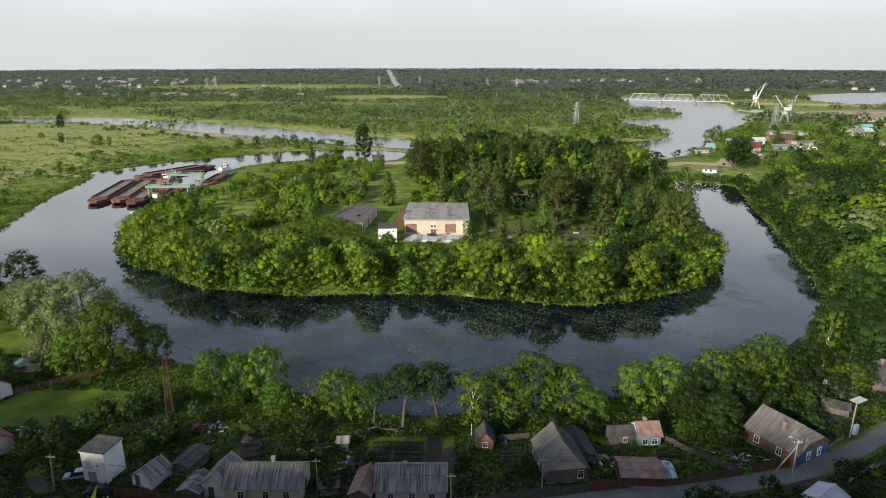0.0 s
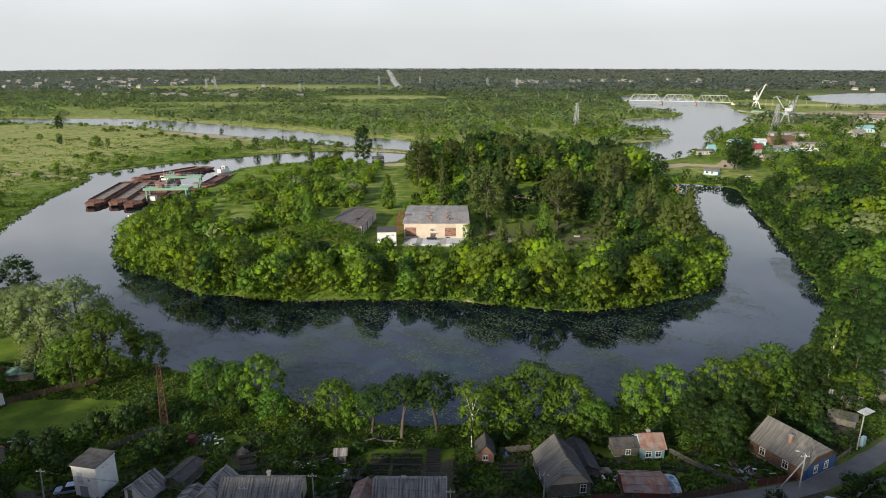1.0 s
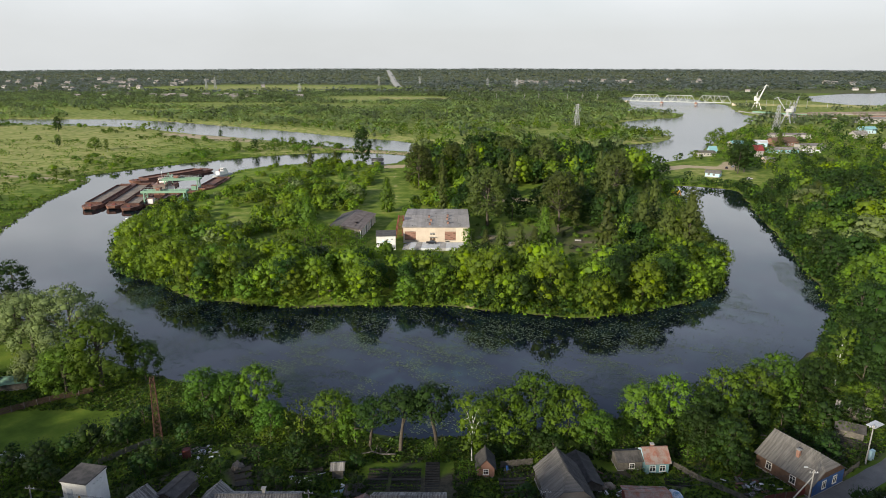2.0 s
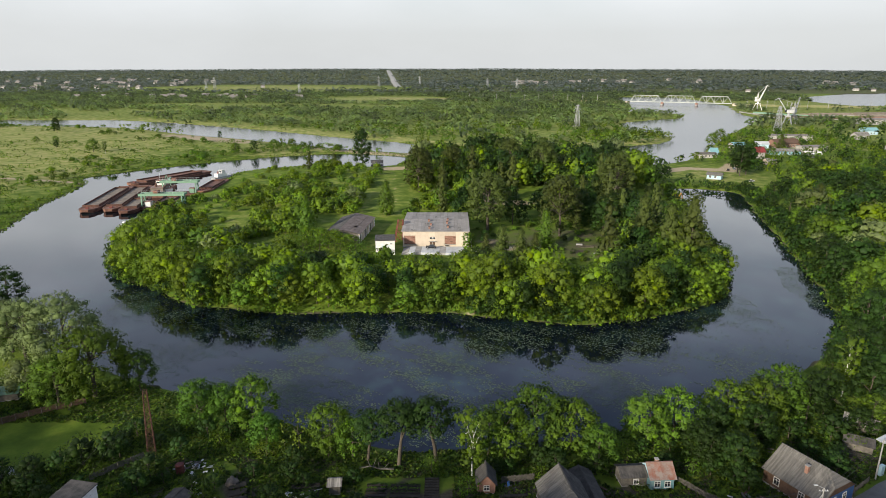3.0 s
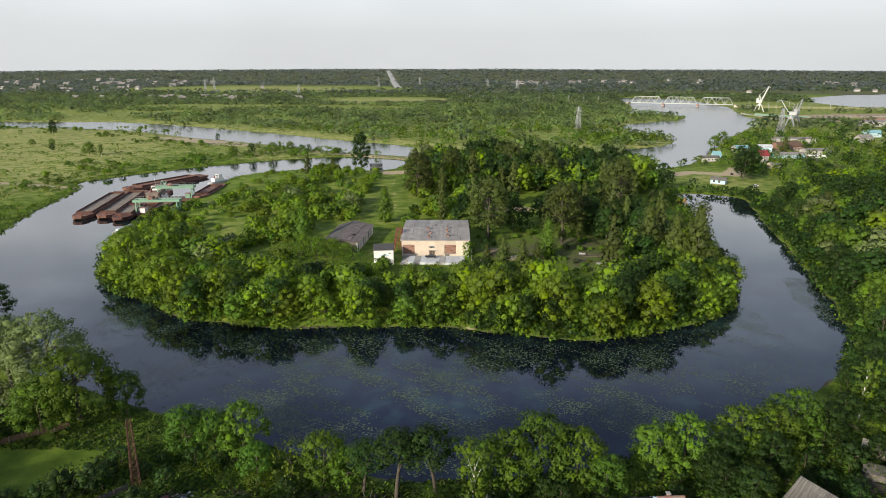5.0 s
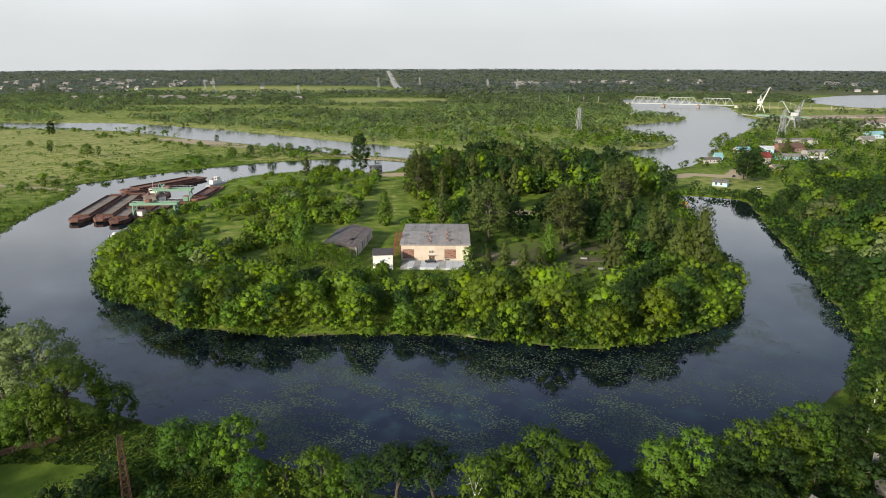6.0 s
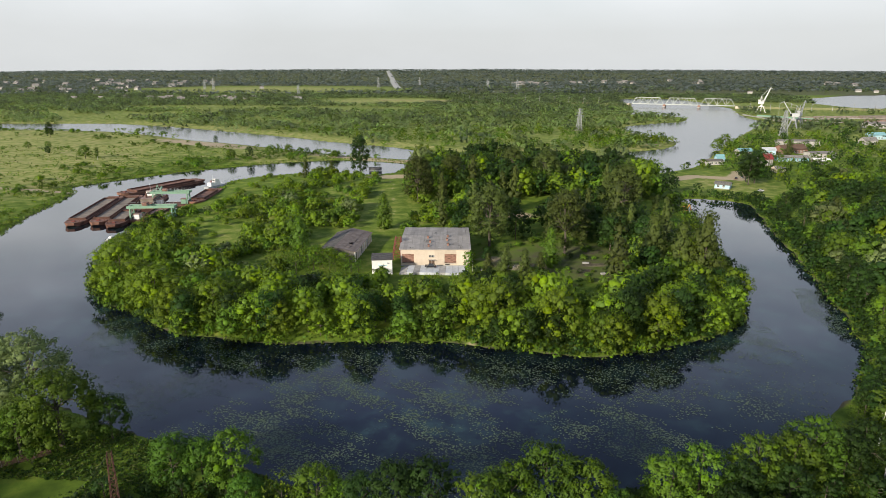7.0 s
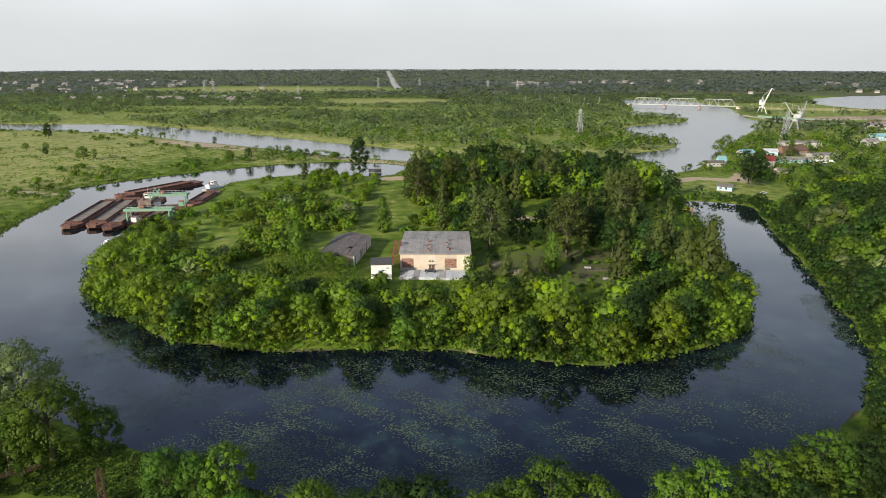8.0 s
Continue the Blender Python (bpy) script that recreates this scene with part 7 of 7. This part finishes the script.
def weeds():
    """Tall grass and weeds over the gardens and banks."""
    r = np.random.default_rng(61)
    x, y = r.uniform(-118, 118, 120000), r.uniform(78, 140, 120000)
    d = between(GRID_D, x, y)
    k = (d > 0.2) & (ripple(x, y, 0.9) + 0.6 * ripple(x + 9, y, 2.3) > -0.75) & ~((np.abs(x + 80) < 13) & (np.abs(y - 114) < 8)) & ~((np.abs(x + 6) < 8) & (np.abs(y - 98) < 5.5))
    k &= along(x, y, LANE, 2.2) < 0.3
    x, y = x[k], y[k]
    s = r.uniform(0.25, 0.7, len(x))
    c = np.stack([x, y, between(GRID_Z, x, y) + s * 0.35], 1)
    nrm = unit(np.stack([r.normal(size=len(x)), r.normal(size=len(x)), np.full(len(x), 1.1)], 1))
    v, f = cards(c, nrm, s, r)
    # half the weeds get dark leaves, shade put into their colour
    return tagged(new("weeds", mesh_of("weeds", v, f, [WOOD["green"], WOOD["dark"], WOOD["olive"]], r.choice([0, 1, 1, 2], len(f)), r.random(len(f)))), "rank green weeds and tall grass", "grass", kind="stuff")


weeds()
# ---- bridge, port and settlement ----
def railway_bridge():
    a, b = Vector((390, 1334, 0)), Vector((566, 1246, 0))
    L = (b - a).length
    e = thing("railway_bridge", Matrix.Translation(a) @ pose(0, 0, 0, 0, 0, math.degrees(math.atan2(b.y - a.y, b.x - a.x))), "pale steel truss railway bridge on stone piers", "bridge")
    n, wid, z0, hh = 3, 7.0, 5.2, 13.0
    for s in range(n):
        x0, x1 = L * s / n + 1.5, L * (s + 1) / n - 1.5
        sp = part("span", box(x1 - x0, wid - 1, 0.9, (x0 + x1) / 2, 0, z0), BRIDGEPAINT, e)
        bays = 8
        st = (x1 - x0) / bays
        for sy in (-wid / 2, wid / 2):
            part("bottom_chord", bar((x0, sy, z0), (x1, sy, z0), 0.8), BRIDGEPAINT, sp)
            part("top_chord", bar((x0 + st, sy, z0 + hh), (x1 - st, sy, z0 + hh), 0.7), BRIDGEPAINT, sp)
            for k in range(bays):
                p, q = x0 + st * k, x0 + st * (k + 1)
                up = k % 2 == 0
                part("diagonal", bar((p, sy, z0 if up else z0 + hh), (q, sy, z0 + hh if up else z0), 0.55), BRIDGEPAINT, sp)
                if 0 < k and k % 2 == 0:
                    part("vertical", bar((p, sy, z0), (p, sy, z0 + hh), 0.4), BRIDGEPAINT, sp)
        for k in range(1, bays):
            part("cross_beam", bar((x0 + st * k, -wid / 2, z0 + hh), (x0 + st * k, wid / 2, z0 + hh), 0.5), BRIDGEPAINT, sp)
    for k in range(1, n):
        p = part("pier", box(5, 11, 6.6, L * k / n, 0, -1.5, soft=0.5), BRICK, e, "reddish stone pier")
        part("cutwater", tube((L * k / n, -7, -1.5), (L * k / n, -7, 2.2), 3.4, 2.6, 12), CONCRETE, p)
    for k in (0, n):
        part("abutment", box(8, 11, 7.4, L * k / n + (-4 if k == 0 else 4), 0, -1.8, soft=0.3), CREAM, e)
    return e


railway_bridge()


def embankment(name, pts, wid, h, mat, label):
    verts, faces = [], []
    for k, (x, y) in enumerate(pts):
        d = Vector(pts[min(k + 1, len(pts) - 1)]) - Vector(pts[max(k - 1, 0)])
        n = Vector((-d.y, d.x)).normalized()
        for o, z in ((-wid / 2 - 8, -0.5), (-wid / 2, h), (wid / 2, h), (wid / 2 + 8, -0.5)):
            px, py = x + n.x * o, y + n.y * o
            verts.append((px, py, max(height(px, py), 0) + z))
    for k in range(len(pts) - 1):
        for j in range(3):
            i = k * 4 + j
            faces.append((i, i + 4, i + 5, i + 1))
    me = bpy.data.meshes.new(name)
    me.from_pydata(verts, [], faces)
    me.materials.append(mat)
    return tagged(new(name, me), label, "embankment", kind="structure")


VERGE = surface("dry_verge", (0.14, 0.16, 0.05), (0.24, 0.21, 0.10), 0.1, 2, 0.95)
embankment("embankment_west", [(384, 1337), (300, 1378), (120, 1440), (-150, 1500)], 7, 3.6, VERGE, "grassy railway embankment west of the bridge")
embankment("embankment_east", [(572, 1243), (660, 1200), (800, 1160), (1100, 1120), (1500, 1100)], 7, 3.6, VERGE, "grassy railway embankment east of the bridge")
FARROAD = surface("pale_highway", (0.36, 0.35, 0.32), (0.28, 0.27, 0.25), 0.02, 0.5, 0.9)
embankment("highway", [(-165 - 0.104 * k, 2400 + k) for k in range(0, 2101, 150)], 16, 1.2, FARROAD, "distant pale highway cut through the forest")


def portal_crane(x, y, turn, jib, label, mat=WHITE, tall=1.0):
    e = thing("portal_crane", pose(x, y, height(x, y), 0, 0, turn) @ Matrix.Diagonal((tall, tall, tall, 1)), label, "crane", "harbour cranes")
    for sx in (-1, 1):
        for sy in (-1, 1):
            part("leg", bar((sx * 5.5, sy * 5.5, 0), (sx * 2.2, sy * 2.2, 11), 1.0), mat, e)
    part("portal_ring", box(6.4, 6.4, 1.2, 0, 0, 10.6, soft=0.1), mat, e)
    part("slewing_column", tube((0, 0, 11.8), (0, 0, 15), 1.8, 1.6, 14), mat, e)
    house_p = part("machine_house", box(8, 5, 4.5, -1.5, 0, 15, soft=0.2), mat, e)
    part("cab", box(2.2, 2.0, 2.4, 3.6, 1.8, 16.4, soft=0.1), GLASS, house_p)
    part("counterweight", box(2.4, 4, 2.5, -5.2, 0, 20, soft=0.1), mat, e)
    tip = Vector((jib[0], 0, jib[1]))
    foot = Vector((2.4, 0, 17))
    for sy in (-1.1, 1.1):
        part("jib_chord", bar(foot + Vector((0, sy, 0)), tip + Vector((0, sy * 0.3, 0)), 0.5, 0.9), mat, e)
    bm = bmesh.new()
    for k in range(9):
        p, q = foot.lerp(tip, k / 9), foot.lerp(tip, (k + 1) / 9)
        bar(p + Vector((0, -1 + k * 0.08, 0)), q + Vector((0, 0.9 - k * 0.08, 0)), 0.25, bm=bm)
    part("jib_bracing", bm, mat, e)
    for sy in (-1, 1):
        part("a_frame", bar((-1, sy * 1.8, 19.5), (-2, 0, 29), 0.5), mat, e)
    part("stay", bar((-2, 0, 29), tip, 0.22), mat, e)
    part("stay", bar((-2, 0, 29), (-5.2, 0, 21), 0.22), mat, e)
    nose = part("jib_head", bar(tip, tip + Vector((4.2, 0, 1.5 - 4)), 0.6), mat, e)
    part("hoist_rope", bar(tip + Vector((4.2, 0, -2.5)), tip + Vector((4.2, 0, -18)), 0.12), STEEL, nose)
    return e


portal_crane(545, 1105, 20, (16, 42), "tall white portal crane with its jib raised")
portal_crane(446, 822, 150, (14, 34), "weathered grey-blue portal crane with lattice jib", STEEL, 0.98)
portal_crane(462, 838, 40, (12, 35), "weathered grey portal crane beside the pylon", STEEL, 0.96)
lattice("power_pylon", pose(373, 707, height(373, 707), 0, 0, 25), 30, 6.5, 1.4, STEEL, "grey lattice power pylon among trees", "pylon", 8, ((21, 5), (25, 4), (28.5, 3)), "power pylons", 0.32)
lattice("power_pylon", pose(168, 795, height(168, 795), 0, 0, 15), 27, 6.0, 1.3, STEEL, "grey lattice power pylon rising from the woods", "pylon", 8, ((18, 5), (22, 4), (25.5, 3)), "power pylons", 0.32)
for px, py, hh in ((-797, 2240, 40), (-850, 2300, 34), (-386, 1723, 30), (-250, 2500, 40), (-90, 2500, 38), (160, 2300, 34), (260, 2250, 34)):
    lattice("power_pylon", pose(px, py, height(px, py), 0, 0, 10), hh, 8, 1.6, STEEL, "distant pale lattice pylon", "pylon", 5, ((hh * 0.7, 6), (hh * 0.85, 5)), "power pylons", 0.6)
for k in range(16):
    px, py = 560 + 34 * k, 1175 - 6 * k
    e = thing("catenary_mast", pose(px, py, height(px, py)), "pale concrete mast along the railway", "mast", "railway masts")
    part("pole", tube((0, 0, 0), (0, 0, 13), 0.45, 0.3, 6), CONCRETE, e)
    part("bracket", bar((0, 0, 11), (3, 0, 11.5), 0.2), STEEL, e)
for k in range(10):
    px, py = 60 + 30 * k, 1445 - 9 * k
    e = thing("catenary_mast", pose(px, py, height(px, py)), "pale concrete mast along the railway", "mast", "railway masts")
    part("pole", tube((0, 0, 0), (0, 0, 16), 0.5, 0.35, 6), CONCRETE, e)
    part("bracket", bar((0, 0, 13), (3, 0, 13.5), 0.2), STEEL, e)

# port yard
for x, y, turn, w, d, h, mat, label in ((525, 990, -60, 90, 3, 3.0, GREENPAINT, "long faded green conveyor gallery in the port yard"), (545, 930, -50, 60, 3, 2.5, BROWNWOOD, "brown stockpile wall in the port yard"),
                                        (600, 985, 8, 70, 12, 4, SILT, "long heap of sand in the port yard"), (690, 1000, 5, 90, 14, 4, SILT, "long heap of sand in the port yard"), (640, 930, 4, 60, 8, 3, RUSTROOF, "rusty scrap row in the port yard")):
    e = thing("yard_stock", pose(x, y, height(x, y), 0, 0, turn), label, "stockpile", "port yard")
    bm = box(w, d, h, 0, 0, -0.3)
    for v in bm.verts:
        if v.co.z > 0.5:
            v.co.y *= 0.35 if mat is SILT else 0.98
    part("mound", bm, mat, e)
    part("base_wall", box(w * 1.02, 0.6, 0.8, 0, -d / 2 - 0.5, -0.2), CONCRETE, e)
for sy in range(5):
    part_m = surface("quay_wall", (0.40, 0.38, 0.34), (0.30, 0.28, 0.25), 0.2, 3, 0.9) if sy == 0 else part_m
    e = thing("quay_wall", pose(500 - 2.5 * sy, 1060 - 30 * sy, 0, 0, 0, 85), "pale concrete quay wall", "quay", "port yard")
    part("wall", box(29.5, 2.0, 2.6, 0, 0, -0.8), part_m, e)
    part("coping", box(29.5, 2.4, 0.3, 0, 0, 1.803), CONCRETE, e)

# riverside settlement
TOWN = []
for x, y, turn, w, d, wh, rh, wm, rm, label in (
        (181, 416, -35, 9, 6, 3.0, 4.4, PALEBLUE, GREYROOF, "pale blue hut with a brown-grey roof by the channel"),
        (219, 524, 5, 15, 9, 3.4, 4.4, TOWNWALL, OLDWOOD, "white riverside cafe with a brown roof"),
        (232, 540, 0, 6, 6, 3.0, 6.0, PALEBLUE, TURQ, "pavilion with a turquoise pointed roof"),
        (257, 515, 5, 9, 8, 5.5, 9.0, TOWNWALL, REDROOF, "white two-storey house with a dark red roof"),
        (266, 570, 8, 12, 9, 4.5, 6.5, TOWNWALL, TURQ, "white building with a bright blue roof"),
        (292, 580, -12, 12, 9, 4.0, 6.0, PALEBLUE, PALEGREY, "pale blue house with a grey roof"),
        (290, 536, -4, 24, 9, 3.4, 5.0, TURQ, ASBESTOS, "long turquoise barrack with a grey roof"),
        (325, 556, 6, 22, 11, 4.5, 5.6, TOWNWALL, TOWNROOF, "long white shed with a pale roof"),
        (318, 590, 14, 26, 14, 4.0, 7.5, BRICK, BROWNWOOD, "warehouse with a wide brown roof"),
        (352, 640, -4, 40, 10, 5.5, 6.5, TOWNWALL, TOWNROOF, "long white office block with a row of windows"),
        (305, 520, -6, 12, 7, 3, 4.4, OLDWOOD, WHITE, "low hut with a white roof"),
        (250, 480, 10, 8, 6, 3, 4.6, CREAM, ASBESTOS, "small cream hut with a grey roof"),
        (240, 497, 20, 7, 6, 3, 4.4, BRICK, DARKROOF, "small brick hut with a dark roof"),
        (430, 652, 8, 14, 9, 4.5, 7.5, TOWNWALL, ASBESTOS, "white house with a grey roof"), (470, 700, 0, 16, 10, 5, 7.5, PALEBLUE, TURQ, "house with a bright turquoise roof"),
        (505, 690, 12, 14, 9, 4.5, 7, TOWNWALL, TOWNROOF, "white house with a pale roof"), (548, 760, 6, 26, 12, 5, 7, TOWNWALL, TOWNROOF, "long white warehouse with a pale roof"), (480, 640, -10, 12, 8, 4, 7, BRICK, REDROOF, "brick house with a red roof"),
        (560, 830, 3, 34, 12, 6, 8, TOWNWALL, TOWNROOF, "large pale warehouse by the port"), (610, 800, 12, 22, 10, 5, 7.5, PALEBLUE, TURQ, "low shed with a blue roof"), (450, 600, 4, 11, 8, 4, 6.5, TOWNWALL, RUSTROOF, "white cottage with a rusty roof"),
        (400, 560, -8, 10, 8, 3.4, 6, TOWNWALL, ASBESTOS, "white cottage with a grey roof"), (520, 600, 6, 12, 9, 4, 7, CREAM, REDROOF, "cream cottage with a red roof")):
    house("settlement_house", x, y, turn, w, d, wh, rh, wm, rm, label, "house", windows=[("front", -w / 2 + 2.2 + 3.2 * k, 1.1, 1.3, 1.5) for k in range(int((w - 2) / 3.2))], wave=0.0, over=0.6, plinth=0.4, group="riverside settlement", sheet=8.0)
    TOWN.append((x, y, max(w, d) / 2))
part_ob = [car(cx, cy, ct, pm, lb) for cx, cy, ct, pm, lb in ((200, 405, 20, CAR_WHITE, "white car parked by the channel"), (205, 450, 60, CAR_DARK, "dark car parked on the landing"), (212, 456, 70, CAR_SILVER, "silver car parked on the landing"), (217, 462, 75, CAR_DARK, "dark car parked on the landing"))]
for kind, tx, ty, h in (("alder_mid", 203, 428, 21), ("alder_mid", 210, 434, 23), ("alder_mid", 206, 438, 20), ("elder", 228, 474, 12), ("alder_mid", 247, 528, 12), ("elder", 270, 552, 10), ("poplar_young", 300, 560, 15), ("elder_mid", 262, 615, 13), ("elder_mid", 285, 650, 13), ("willow_mid", 178, 300, 16), ("poplar_young", 184, 305, 17)):
    tree(kind, tx, ty, h / KINDS[kind][0], 1.0, "trees round the settlement")
town_wood = Wood()
x, y, d, r = spots(150, 420, 395, 720, 9.5, 72)
for k in range(len(x)):
    if d[k] < 3 or x[k] > 0.76 * y[k] + 30 or any(abs(x[k] - a) < c + 3 and -9 < y[k] - b < 9 for a, b, c in TOWN):
        continue
    if smear(np.array(x[k]), np.array(y[k]), 185, 435, 36, 50) > 0.25 or r.random() < 0.10:
        continue
    town_wood.add(choose(r, [("elder_far", 0.45), ("maple_far", 0.20), ("alder_far", 0.35)]), x[k], y[k], height(x[k], y[k]), r.uniform(0.45, 0.85), 1.0, r)
x, y, d, r = spots(230, 1000, 440, 1150, 15, 71)
for k in range(len(x)):
    if d[k] < 6 or x[k] > 0.76 * y[k] + 40 or (x[k] > 480 and y[k] > 900 and y[k] < 1070) or r.random() < 0.42 or x[k] < 0.30 * y[k] + 80:
        continue
    if (y[k] < 680 and x[k] < 395) and r.random() < 0.72:
        continue
    if x[k] > 560 and y[k] > 760 and r.random() < 0.6:
        continue
    town_wood.add(choose(r, [("bush_far", 0.55), ("elder_far", 0.25), ("alder_far", 0.20)]) if y[k] < 760 else choose(r, [("clump", 0.6), ("clump_dark", 0.4)]), x[k], y[k], height(x[k], y[k]), r.uniform(0.7, 1.3), 1.0, r)
town_wood.done("settlement_trees", "green trees between the houses of the settlement")


def tiny_house(x, y, turn, w, wall, roof, h=4.0):
    e = thing("distant_house", pose(x, y, height(x, y), 0, 0, turn), "small distant house among trees", "house", "distant village houses")
    part("wall", box(w, w * 0.7, h, 0, 0, -0.5), wall, e)
    d = w * 0.7 / 2 + 0.4
    part("roof", poly([[(-w / 2 - .4, -d, h - .6), (w / 2 + .4, -d, h - .6), (w / 2 + .4, 0, h + w * .25), (-w / 2 - .4, 0, h + w * .25)], [(w / 2 + .4, d, h - .6), (-w / 2 - .4, d, h - .6), (-w / 2 - .4, 0, h + w * .25), (w / 2 + .4, 0, h + w * .25)],
                       [(-w / 2, -d, h - .6), (-w / 2, 0, h + w * .25), (-w / 2, d, h - .6)], [(w / 2, -d, h - .6), (w / 2, d, h - .6), (w / 2, 0, h + w * .25)]]), roof, e)
    return e


r = random.Random(77)
for cx, cy, sx, sy, n in ((-1900, 2900, 420, 260, 34), (-1300, 2750, 260, 200, 26), (-700, 1600, 150, 70, 22), (-430, 1560, 130, 60, 14), (-1150, 2150, 300, 160, 20), (330, 2850, 130, 120, 16), (900, 2950, 260, 130, 26), (1500, 1950, 350, 120, 16), (1750, 2700, 320, 120, 16)):
    for k in range(n * 3 // 5):
        tiny_house(r.gauss(cx, sx * 0.6), r.gauss(cy, sy * 0.6), r.uniform(-30, 30), r.uniform(12, 26) if cy > 2000 else r.uniform(11, 18), TOWNWALL, r.choice((TOWNROOF, ASBESTOS, TOWNROOF)), 7.0 if cy > 2000 else 5.0)
